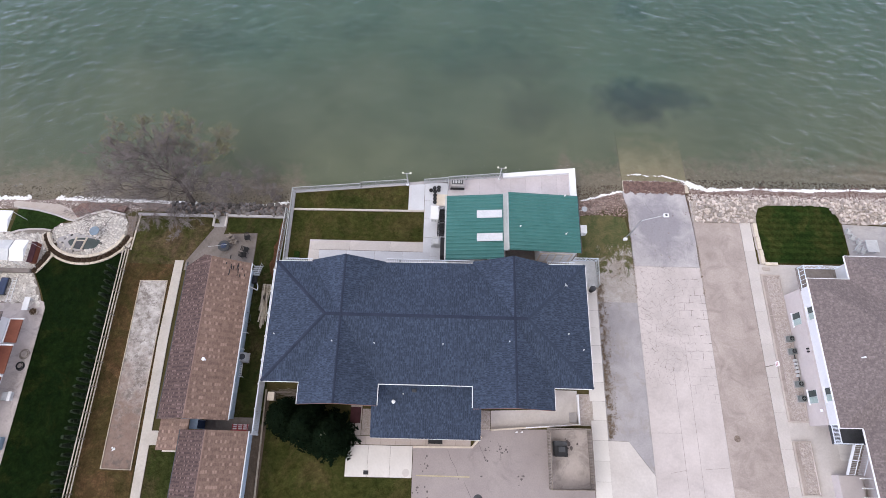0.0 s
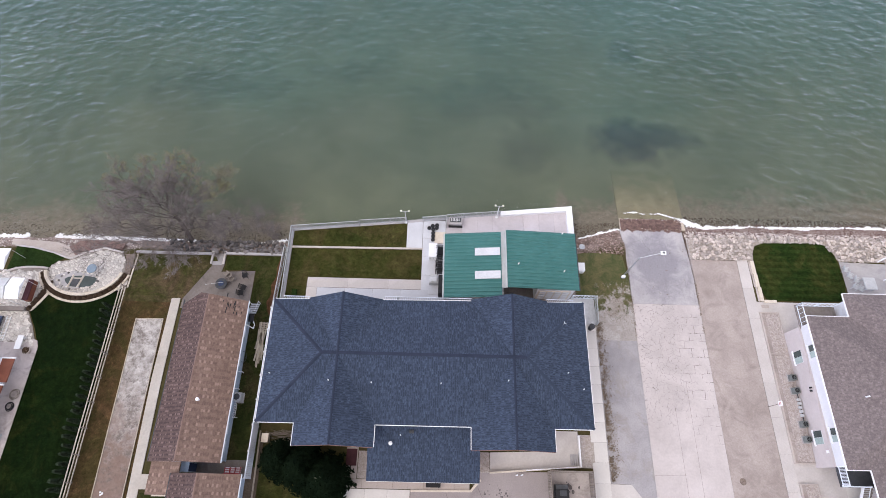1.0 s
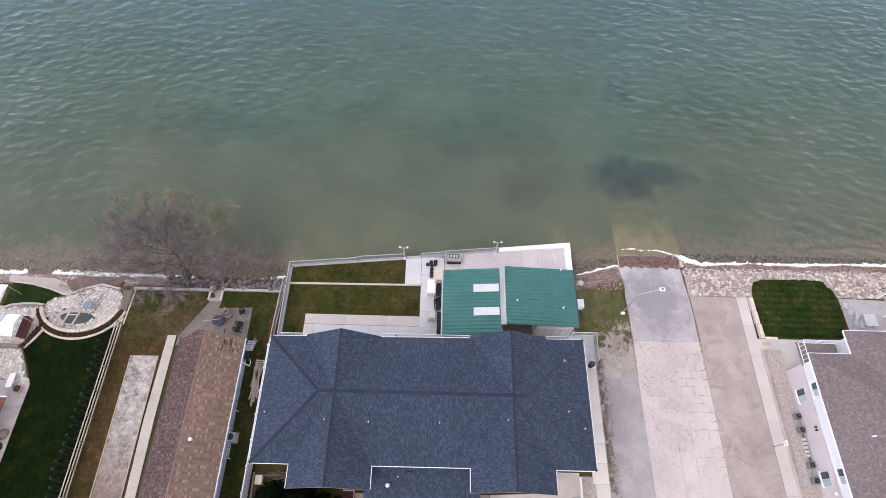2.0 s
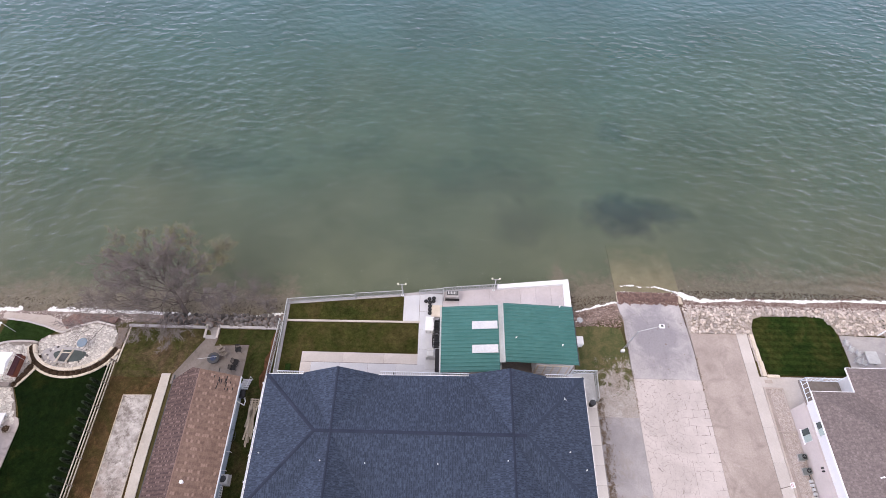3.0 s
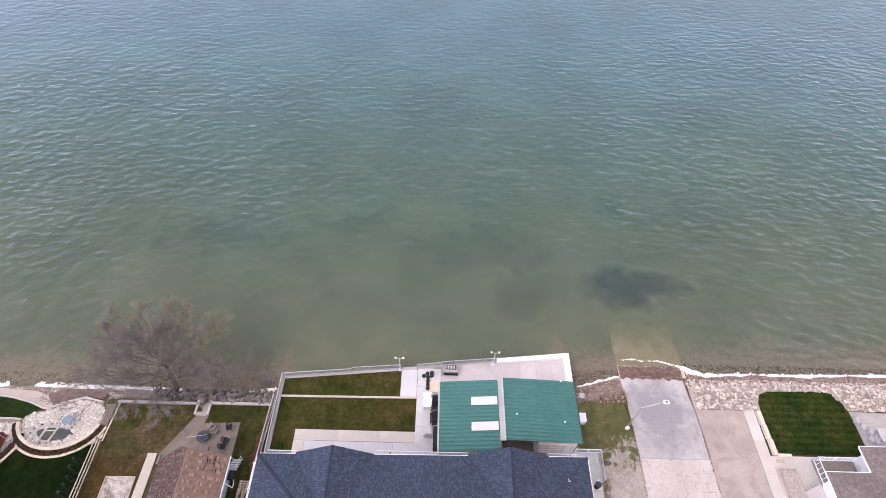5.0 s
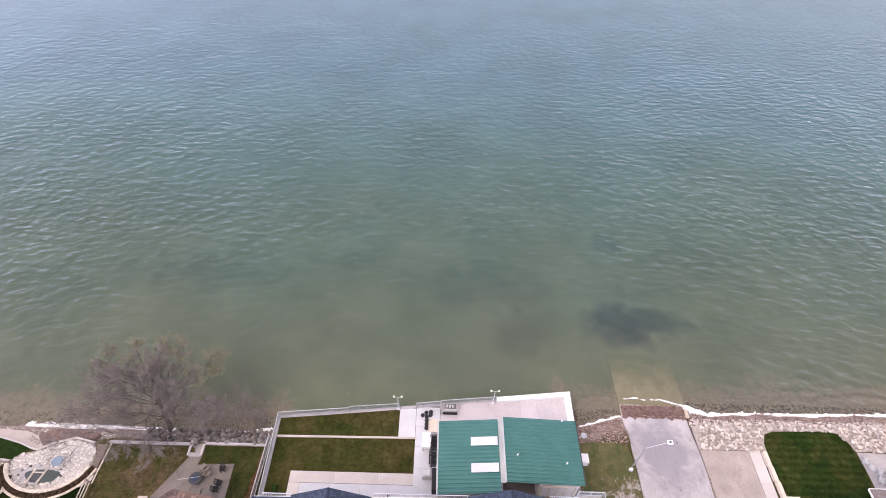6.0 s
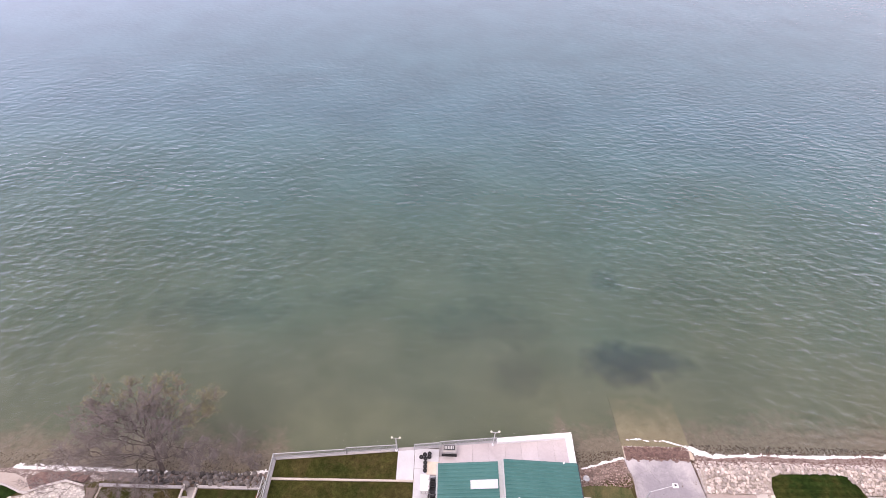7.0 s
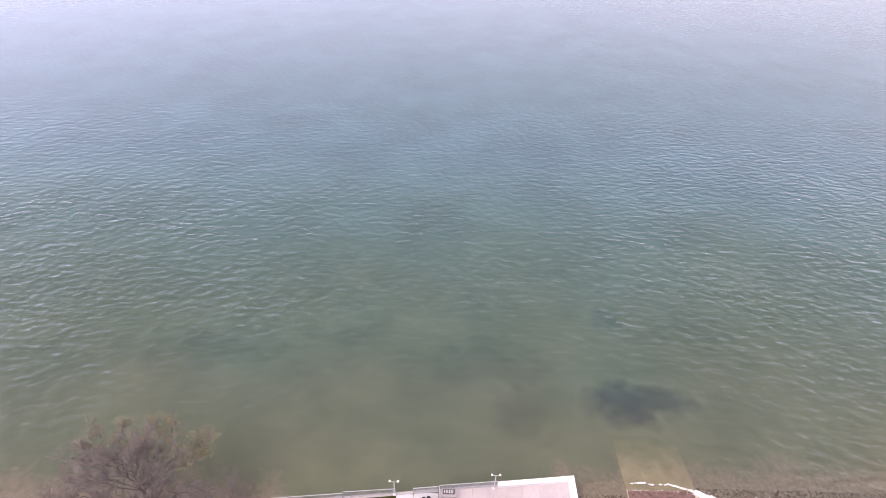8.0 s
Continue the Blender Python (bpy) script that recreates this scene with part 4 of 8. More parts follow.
for k in range(8):
    x0, x1 = 0.92 + 1.77 * k, 0.92 + 1.77 * (k + 1) - 0.012
    y0, y1 = 28.72 + 0.1127 * (x0 - 0.9), 28.72 + 0.1127 * (x1 - 0.9)
    part("slab", prism([(x0, 24.9), (x1, 24.9), (x1, y1 - 0.02), (x0, y0 - 0.02)], -0.05, 0.06), M["concrete_lilac"], terr)
plate("cottage_walk", [(-26.7, -40), (-25.75, -40), (-26.84, -5.0), (-27.18, 9.9), (-27.18, 18.36), (-28.08, 18.34), (-28.18, 9.9), (-27.72, -5.0)], M["walk_stone"], "long cream concrete walk beside the cottage", 0.05, 0.3)
plate("cottage_patio", [(-27.0, 17.3), (-19.8, 17.3), (-19.8, 21.7), (-23.45, 21.5), (-23.25, 22.4), (-24.45, 22.4), (-24.95, 21.6), (-26.95, 18.3)], M["patio_dark"], "worn grey-brown patio behind the cottage", 0.04, 0.3)
plate("cottage_court", rect(-22.2, -17.4, 0.9, 2.5), M["patio_dark"], "dark paved yard between the cottages", 0.03, 0.3)
plate("bed_porch_west", rect(-6.95, -5.75, 1.15, 3.6), M["pebble"], "pebble bed beside the porch", 0.05, 0.3)
plate("bed_porch_east", rect(4.4, 5.5, 1.9, 3.7), M["pebble"], "pebble bed beside the entry ramp", 0.05, 0.3)
plate("bed_ramp_east", rect(14.2, 15.6, 2.5, 5.5), M["pebble"], "pebble bed inside low kerbs", 0.05, 0.3)
plate("entry_ramp", [(5.55, 1.95), (14.0, 2.65), (14.1, 5.8), (10.3, 5.8), (10.3, 3.9), (5.55, 3.7)], M["concrete_warm"], "concrete entry ramp beside the house", 0.10, 0.3)
plate("side_strip", [(-17.3, -40), (-16.15, -40), (-16.15, 5.0), (-17.3, 5.0)], M["soil"], "bare leaf-strewn soil along the fence", 0.014, 0.3, "soil")
plate("neighbour_strip", [(-46, -40), (-40.35, -40), (-40.35, 12.7), (-40.6, 13.4), (-41.2, 13.6), (-41.8, 13.2), (-46, 13.2)], M["yard_floor"], "tan blotched paved strip with stone edging", 0.03, 0.3)

plate("cottage_step", [(-27.15, -0.2), (-25.4, -0.18), (-25.6, 1.12), (-27.2, 1.1)], M["walk_stone"], "cream slab between walk and porch", 0.045, 0.3)

# sea wall and kerbs
setting("yard_edging", prism([(-16.4, -40), (-16.28, -40), (-16.28, -4.5), (-16.5, 5.2), (-16.62, 5.2), (-16.42, -4.5)], -0.1, 0.14), M["wood_pale"], "thin weathered board edging along the fence", "edging")
wall = thing("sea_wall", "grey concrete sea wall along the lake", "wall")
tagged(wall, kind="structure")
part("wall_face", prism([(-16.5, 26.7), (-3.4, 28.1), (0.9, 28.6), (15.4, 30.2), (15.4, 30.55), (0.9, 28.95), (-3.4, 28.45), (-16.5, 27.05)], -3.0, 0.05), M["concrete_grey"], wall)
part("wall_face", prism(rect(-16.5, -16.2, 16.9, 26.9), -1.8, 0.05), M["concrete_grey"], wall)
part("wall_face", prism(rect(15.1, 15.4, 24.0, 30.3), -3.0, 0.05), M["concrete_grey"], wall)
para = thing("parapet", "broad white painted parapet at the terrace corner", "wall")
tagged(para, kind="structure")
part("north_run", prism([(7.15, 29.2), (15.4, 30.1), (15.4, 30.66), (7.15, 29.72)], 0.0, 0.45), M["white"], para)
part("east_run", prism([(14.72, 25.0), (15.4, 25.0), (15.4, 30.09), (14.72, 30.02)], 0.0, 0.45), M["white"], para)
setting("kerb_lawn", prism([(-16.2, 24.62), (-1.62, 24.8), (-1.62, 25.0), (-16.2, 24.84)], -0.2, 0.1), M["walk_stone"], "pale kerb dividing the two lawns", "kerb")
setting("kerb_porch", prism([(-1.9, 0.1), (3.75, 0.2), (4.7, 1.2), (4.55, 1.35), (3.65, 0.36), (-1.9, 0.3)], -0.2, 0.14), M["cream"], "pale kerb in front of the porch", "kerb")
cwall = setting("cottage_wall", prism(rect(-33.1, -24.65, 23.45, 23.72), -1.4, 0.18), M["concrete_grey"], "low grey retaining wall above the rocks", "wall")
setting("cottage_wall_east", prism(rect(-23.45, -17.0, 23.55, 23.82), -1.4, 0.18), M["concrete_grey"], "low grey retaining wall above the rocks", "wall")
stair = thing("lake_stairs", "short concrete stairs down to the rocks", "stairs", (-24.05, 22.3, 0))
tagged(stair, kind="structure")
for k in range(4):
    part("step", cube(-0.56, 0.56, 0.38 * k, 0.38 * k + 0.42, -0.9, 0.06 - 0.16 * k, 0.02), M["concrete_grey"], stair)
for sx in (-0.66, 0.66):
    part("cheek", cube(sx - 0.1, sx + 0.1, 0.1, 1.6, -0.9, 0.18, 0.015), M["concrete_warm"], stair)


# ---------------------------------------------------------------- main house
def gutter(bm, a, b, w=0.14, h=0.13):
    a, b = Vector(a), Vector(b)
    d = (b - a).normalized()
    s = Vector((-d.y, d.x, 0)) * (w / 2)
    lo = [bm.verts.new(p) for p in (a - s, b - s, b + s, a + s)]
    hi = [bm.verts.new(v.co + Vector((0, 0, h))) for v in lo]
    bm.faces.new(hi)
    bm.faces.new(lo[::-1])
    for k in range(4):
        bm.faces.new((lo[k], lo[(k + 1) % 4], hi[(k + 1) % 4], hi[k]))
    return bm


EAVE, RIDGE = 5.6, 7.6
house = thing("lake_house", "large two-storey house with a navy shingle hip roof", "house")
for nm, r in (("wall", (-14.9, 13.6, 6.0, 16.4)), ("bay_wall", (-11.5, -5.7, 4.1, 16.6)), ("bay_wall", (4.0, 10.1, 4.1, 16.7))):
    part(nm, cube(r[0], r[1], r[2], r[3], 0, EAVE - 0.1), M["siding_beige"], house)
part("porch_wall", cube(-5.0, 3.7, 1.5, 6.0, 0, 2.9), M["brick"], house)
roof_planes("roof", [
    [(-15.5, 5.4, EAVE), (14.25, 5.4, EAVE), (8.2, 11.2, RIDGE), (-10.0, 11.2, RIDGE)],
    [(14.25, 17.12, EAVE), (-15.5, 16.72, EAVE), (-10.0, 11.2, RIDGE), (8.2, 11.2, RIDGE)],
    [(-15.5, 16.72, EAVE), (-15.5, 5.4, EAVE), (-10.0, 11.2, RIDGE)],
    [(14.25, 5.4, EAVE), (14.25, 17.12, EAVE), (8.2, 11.2, RIDGE)]], M["roof_blue"], house, "navy asphalt shingle hip roof")
for xl, xr, yn, ys in ((-12.13, -5.07, 16.92, 3.5), (3.4, 10.72, 17.16, 3.45)):
    xm = (xl + xr) / 2
    top = RIDGE + 0.004
    roof_planes("gable_roof", [[(xl, ys, EAVE), (xm, ys, top), (xm, yn, top), (xl, yn, EAVE)], [(xr, yn, EAVE), (xm, yn, top), (xm, ys, top), (xr, ys, EAVE)]], M["roof_blue"], house)
    for yy, dy in ((yn, -0.45), (ys, 0.45)):
        bm = bmesh.new()
        vs = [(xl + 0.5, yy + dy, EAVE - 0.15), (xr - 0.5, yy + dy, EAVE - 0.15), (xm, yy + dy, RIDGE - 0.3)]
        lo = [bm.verts.new(v) for v in vs]
        hi = [bm.verts.new((v[0], v[1] + 0.12 * (1 if dy < 0 else -1), v[2])) for v in vs]
        bm.faces.new(lo), bm.faces.new(hi[::-1])
        for k in range(3):
            bm.faces.new((lo[k], lo[(k + 1) % 3], hi[(k + 1) % 3], hi[k]))
        bmesh.ops.recalc_face_normals(bm, faces=list(bm.faces))
        part("gable_end", bm, M["siding_beige"], house)
        bm = bmesh.new()
        strip(bm, (xl, yy, EAVE - 0.12), (xm, yy, top - 0.12), 0.06, 0.03)
        strip(bm, (xm, yy, top - 0.12), (xr, yy, EAVE - 0.12), 0.06, 0.03)
        part("bargeboard", bm, M["brick"], house)
    bm = strip(bmesh.new(), (xm, yn, top + 0.01), (xm, ys, top + 0.01), 0.2, 0.02)
    part("ridge_cap", bm, M["cap_blue"], house)
bm = bmesh.new()
for a, b in (((-15.5, 16.72, EAVE), (-10.0, 11.2, RIDGE)), ((-15.5, 5.4, EAVE), (-10.0, 11.2, RIDGE)), ((-10.0, 11.2, RIDGE), (8.2, 11.2, RIDGE))):
    strip(bm, a, b, 0.3, 0.03)
part("hip_cap", bm, M["cap_blue"], house)
bm = bmesh.new()
strip(bm, (14.25, 17.12, EAVE), (8.2, 11.2, RIDGE), 0.26, 0.02)
strip(bm, (14.25, 5.4, EAVE), (8.2, 11.2, RIDGE), 0.26, 0.02)
part("hip_cap", bm, M["roof_blue"], house)
roof_planes("porch_roof", [[(-5.75, 0.9, 3.0), (4.3, 0.9, 3.0), (4.3, 3.6, 3.93), (-5.75, 3.6, 3.93)]], M["roof_blue"], house)
roof_planes("porch_roof", [[(-5.45, 3.6, 3.93), (3.75, 3.6, 3.93), (3.75, 6.0, 4.76), (-5.45, 6.0, 4.76)]], M["roof_blue"], house)
for a, b in (((-15.5, 16.74), (-12.13, 16.8)), ((-5.07, 16.9), (3.4, 17.02)), ((10.72, 17.1), (14.25, 17.15)), ((-15.53, 16.75), (-15.53, 5.4)), ((-15.5, 5.38), (-12.1, 5.38)), ((-12.16, 5.4), (-12.16, 3.5)),
             ((-5.04, 5.4), (-5.04, 3.55)), ((-5.0, 5.37), (3.35, 5.37)), ((3.37, 5.4), (3.37, 3.5)), ((10.75, 5.4), (10.75, 3.5)), ((10.7, 5.37), (14.25, 5.37)), ((14.28, 17.1), (14.28, 5.4))):
    part("gutter", gutter(bmesh.new(), (*a, EAVE - 0.13), (*b, EAVE - 0.13), 0.055, 0.12), M["white"], house, "white gutter")
part("gutter", gutter(bmesh.new(), (-5.75, 0.88, 2.86), (4.3, 0.88, 2.86), 0.03, 0.1), M["white"], house)
for x, y, z in ((-14.78, 9.58, 5.85), (-9.2, 8.82, 7.2), (-5.5, 8.79, 6.8), (0.64, 8.85, 6.8), (6.54, 9.15, 7.2), (12.07, 10.15, 6.3), (13.47, 8.8, 5.9), (-2.83, 4.68, 4.3)):
    part("roof_vent", lathe([(0.05, -0.12), (0.045, 0.2), (0.06, 0.21), (0.06, 0.26), (0.02, 0.28)], 10, None, (x, y, z)), M["box_grey"], house, "pale plumbing vent")
part("roof_vent", lathe([(0.10, -0.15), (0.10, 0.2), (0.16, 0.22), (0.18, 0.32), (0.07, 0.4)], 16, None, (-3.69, 3.99, 4.05)), M["white"], house, "round white turbine vent")
part("roof_vent", cube(-2.05, -1.65, 4.85, 5.1, 4.3, 4.55, 0.02), M["dark_grey"], house, "dark box vent")
part("antenna", rod(rod(rod(bmesh.new(), (12.0, 14.7, 6.3), (12.0, 14.7, 6.9), 0.02), (11.9, 14.75, 6.9), (12.15, 14.55, 6.85), 0.02), (11.95, 14.85, 6.8), (12.02, 14.55, 6.8), 0.02), M["box_grey"], house, "small white antenna")
# upper decks with rails on the lake side
for x0, x1, y1 in ((-15.1, -12.5, 17.55), (-5.1, 3.55, 17.75), (11.0, 13.7, 17.88)):
    part("deck", cube(x0, x1, 16.2, y1 + 0.04, 2.85, 3.0, 0.01), M["dark_grey"], house, "dark upper deck floor")
    part("top_rail", cube(x0, x1, y1 - 0.035, y1 + 0.035, 4.05, 4.11, 0.01), M["vinyl"], house, "white top rail")
    part("bottom_rail", cube(x0, x1, y1 - 0.025, y1 + 0.025, 3.08, 3.14, 0.01), M["vinyl"], house)
    n = int((x1 - x0) / 0.22)
    me = to_mesh("baluster", cube(-0.022, 0.022, -0.022, 0.022, 3.1, 4.06), M["vinyl"])
    for k in range(n + 1):
        piece("baluster", me, house, (x0 + 0.03 + (x1 - x0 - 0.06) * k / n, y1, 0))

# ---------------------------------------------------------------- boathouse
boat = thing("boathouse", "boathouse with a green ribbed metal roof", "boathouse")
part("wall", cube(1.0, 6.9, 18.5, 25.1, 0, 2.95), M["siding_white"], boat)
part("wall", cube(10.45, 14.3, 19.4, 25.2, 0, 3.3), M["siding_white"], boat)
part("wall", cube(6.92, 10.45, 25.0, 25.2, 0, 3.3), M["siding_white"], boat)
# the bay's deep shade is put into the floor colour
part("bay_floor", cube(6.92, 10.45, 19.3, 25.0, 0, 0.09), M["patio_dark"], boat, "open bay floor, coloured dark for its shade")
part("garage_door", cube(10.6, 14.0, 19.32, 19.4, 0.05, 2.5, 0.01), M["cream"], boat, "cream panelled garage door")
for k in range(4):
    for j in range(4):
        part("door_panel", cube(10.75 + 0.8 * k, 11.4 + 0.8 * k, 19.29, 19.33, 0.2 + 0.58 * j, 0.66 + 0.58 * j, 0.01), M["siding_white"], boat)


def ribbed(x0, z0, x1, z1, y0, y1, ribs):
    """Metal roofing that falls from x0 to x1, with standing ribs down the slope."""
    bm = bmesh.new()
    pts = []
    dy = (y1 - y0) / ribs
    for k in range(ribs):
        y = y0 + dy * k
        pts += [(y, 0.0), (y + dy * 0.25, 0.0), (y + dy * 0.36, 0.06), (y + dy * 0.60, 0.06), (y + dy * 0.75, 0.0)]
    pts.append((y1, 0.0))
    top0 = [bm.verts.new((x0, y, z0 + h)) for y, h in pts]
    top1 = [bm.verts.new((x1, y, z1 + h)) for y, h in pts]
    for k in range(len(pts) - 1):
        bm.faces.new((top0[k], top0[k + 1], top1[k + 1], top1[k]))
    lo = [bm.verts.new(p) for p in ((x0, y0, z0 - 0.1), (x0, y1, z0 - 0.1), (x1, y1, z1 - 0.1), (x1, y0, z1 - 0.1))]
    bm.faces.new(lo[::-1])
    bm.faces.new([lo[0], lo[1]] + top0[::-1])
    bm.faces.new([lo[2], lo[3]] + top1)
    bm.faces.new((lo[0], top0[0], top1[0], lo[3]))
    bm.faces.new((lo[1], lo[2], top1[-1], top0[-1]))
    bmesh.ops.recalc_face_normals(bm, faces=list(bm.faces))
    return bm


part("west_roof", ribbed(6.62, 3.95, 0.75, 3.15, 18.15, 25.35, 18), M["metal_green"], boat, "green ribbed metal roof")
part("east_roof", ribbed(7.12, 4.0, 14.58, 3.5, 19.15, 25.6, 17), M["metal_green"], boat, "green ribbed metal roof")
part("ridge_flat", cube(6.56, 7.2, 19.1, 25.5, 3.78, 3.9, 0.01), M["metal_cap"], boat, "pale grey steel ridge valley")
part("ridge_edge", cube(7.04, 7.18, 19.1, 25.58, 3.9, 4.07, 0.02), M["metal_cap"], boat)
for y0 in (22.65, 20.05):
    bm = bmesh.new()
    a, b = [(3.9, 3.64), (6.5, 3.99)]
    lo = [bm.verts.new(p) for p in ((a[0], y0, a[1]), (b[0], y0, b[1]), (b[0], y0 + 0.86, b[1]), (a[0], y0 + 0.86, a[1]))]
    hi = [bm.verts.new(v.co + Vector((0, 0, 0.06))) for v in lo]
    bm.faces.new(hi), bm.faces.new(lo[::-1])
    for k in range(4):
        bm.faces.new((lo[k], lo[(k + 1) % 4], hi[(k + 1) % 4], hi[k]))
    part("skylight", bm, M["skylight"], boat, "milky translucent skylight panel")
for x, y, z in ((8.35, 21.69, 3.9), (13.1, 21.12, 3.58), (13.2, 25.45, 3.58)):
    bm = lathe([(0.06, -0.1), (0.05, 0.2), (0.08, 0.21), (0.08, 0.25), (0.03, 0.28)], 10, None, (x, y, z))
    rod(bm, (x - 0.06, y - 0.08, z + 0.15), (x + 0.12, y + 0.12, z + 0.25), 0.02)
    part("roof_vent", bm, M["white"], boat, "small white roof vent")
part("gutter", cube(0.6, 0.74, 18.15, 25.35, 3.0, 3.14, 0.01), M["metal_cap"], boat)
part("gutter", cube(14.59, 14.7, 19.15, 25.6, 3.34, 3.47, 0.01), M["dark_grey"], boat)


# ---------------------------------------------------------------- cottages
def cottage(at, x0, x1, y0, y1, eave, ridge, label, wall="siding_blue", prow=0.0):
    c = thing("cottage", label, "house", at, "cottages")
    xm = (x0 + x1) / 2
    part("wall", cube(x0 + 0.35, x1 - 0.42, y0 + 0.25, y1 - 0.25, 0, eave - 0.05), M[wall], c, "pale blue siding walls")
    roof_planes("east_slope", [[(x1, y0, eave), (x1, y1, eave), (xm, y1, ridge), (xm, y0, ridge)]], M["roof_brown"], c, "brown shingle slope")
    roof_planes("west_slope", [[(x0, y1 - 0.8 * prow, eave), (x0, y0, eave), (xm, y0, ridge), (xm, y1, ridge)] + ([(xm - 1.1, y1 + 0.6 * prow, ridge - 1.1 * (ridge - eave) / (xm - x0))] if prow else [])], M["roof_dark"], c, "dark brown shingle slope with pale streaks")
    part("ridge_cap", strip(bmesh.new(), (xm, y0, ridge), (xm, y1, ridge), 0.16, 0.02), M["rust_cap"], c)
    for yy in (y0 + 0.25, y1 - 0.37):
        bm = bmesh.new()
        vs = [(x0 + 0.35, yy, eave - 0.1), (x1 - 0.35, yy, eave - 0.1), (xm, yy, ridge - 0.2)]
        lo = [bm.verts.new(v) for v in vs]
        hi = [bm.verts.new((v[0], v[1] + 0.12, v[2])) for v in vs]
        bm.faces.new(lo), bm.faces.new(hi[::-1])
        for k in range(3):
            bm.faces.new((lo[k], lo[(k + 1) % 3], hi[(k + 1) % 3], hi[k]))
        bmesh.ops.recalc_face_normals(bm, faces=list(bm.faces))
        part("gable_end", bm, M[wall], c)
    part("gutter", gutter(bmesh.new(), (x1 + 0.04, y0, eave - 0.14), (x1 + 0.04, y1, eave - 0.14), 0.1, 0.11), M["vinyl"], c, "white gutter")
    part("gutter", gutter(bmesh.new(), (x0 - 0.04, y0, eave - 0.14), (x0 - 0.04, y1, eave - 0.14), 0.1, 0.11), M["dark_grey"], c)
    return c


cot = cottage((0, 0, 0), -25.4, -18.95, 2.1, 17.35, 2.7, 4.7, "long cottage with a dark brown shingle gable roof", "siding_blue", 0.6)
part("roof_vent", lathe([(0.09, -0.2), (0.09, 0.25), (0.16, 0.27), (0.16, 0.36), (0.05, 0.4)], 12, None, (-21.35, 7.34, 4.25)), M["white"], cot, "white roof vent")
for y in (14.6, 11.6, 5.2, 3.6):
    part("window", cube(-19.42, -19.33, y - 0.5, y + 0.5, 1.0, 2.1, 0.015), M["vinyl"], cot, "white framed window")
cot2 = cottage((0, 0, 0), -23.1, -16.9, -14.0, 1.2, 2.7, 4.7, "second brown-roofed cottage beside the white fence")
roof_planes("porch_roof", [[(-25.2, -0.6, 2.35), (-22.4, -0.6, 2.75), (-22.4, 2.15, 2.75), (-25.2, 2.15, 2.35)]], M["roof_brown"], cot2, "low brown porch roof")
for x, y in ((-25.0, -0.45), (-25.0, 2.0)):
    part("porch_post", cube(x - 0.06, x + 0.06, y - 0.06, y + 0.06, 0, 2.3), M["white"], cot2)
part("landing", cube(-25.6, -23.2, -0.75, 0.4, 0, 0.15, 0.01), M["cream"], cot2, "cream concrete landing")

# ---------------------------------------------------------------- east house
REAVE = 4.5
east = thing("shore_house", "two-storey beige and white house with taupe shingle roof", "house")
part("lower_wall", cube(36.84, 50.0, 3.0, 16.2, 0, 2.6), M["siding_beige"], east, "beige lower storey")
part("upper_wall", cube(37.04, 50.0, 3.0, 16.2, 2.6, REAVE), M["siding_white"], east, "white upper storey")
part("north_wing", cube(41.4, 52.0, 15.9, 18.7, 0, REAVE), M["siding_white"], east)
part("south_wing", cube(41.0, 52.0, -12.0, 3.1, 0, REAVE), M["siding_beige"], east)
k2 = 6.9
roof_planes("roof", [
    [(36.62, 16.75, REAVE), (36.62, 2.68, REAVE), (44.0, 9.3, k2), (44.0, 9.8, k2)],
    [(53.0, 16.75, REAVE), (36.62, 16.75, REAVE), (44.0, 9.8, k2), (53.0, 9.8, k2)],
    [(36.62, 2.68, REAVE), (53.0, 2.68, REAVE), (53.0, 9.3, k2), (44.0, 9.3, k2)],
    [(44.0, 9.3, k2), (53.0, 9.3, k2), (53.0, 9.8, k2), (44.0, 9.8, k2)]], M["roof_grey"], east, "taupe shingle hip roof")
roof_planes("wing_roof", [
    [(40.88, 19.2, REAVE), (40.88, 12.0, REAVE), (46.0, 12.0, 6.6), (46.0, 14.0, 6.6)],
    [(53.0, 19.2, REAVE), (40.88, 19.2, REAVE), (46.0, 14.0, 6.6), (53.0, 14.0, 6.6)]], M["roof_grey"], east)
roof_planes("wing_roof", [
    [(38.74, 5.0, REAVE), (38.74, -13.0, REAVE), (45.5, -13.0, 6.8), (45.5, 5.0, 6.8)],
    [(53.0, -13.0, REAVE), (53.0, 5.0, REAVE), (45.5, 5.0, 6.8), (45.5, -13.0, 6.8)]], M["roof_grey"], east)
bm = bmesh.new()
for a, b in (((36.58, 16.75), (36.58, 2.68)), ((36.58, 16.78), (40.88, 16.78)), ((40.84, 16.75), (40.84, 19.2)), ((40.88, 19.23), (53, 19.23)), ((36.58, 2.65), (38.74, 2.65)), ((38.7, 2.68), (38.7, -13))):
    gutter(bm, (*a, REAVE - 0.13), (*b, REAVE - 0.13), 0.08, 0.12)
part("gutter", bm, M["white"], east, "white gutters")
part("roof_vent", lathe([(0.06, -0.2), (0.06, 0.22), (0.085, 0.25), (0.03, 0.27)], 10, None, (39.32, 8.84, 5.75)), M["white"], east)
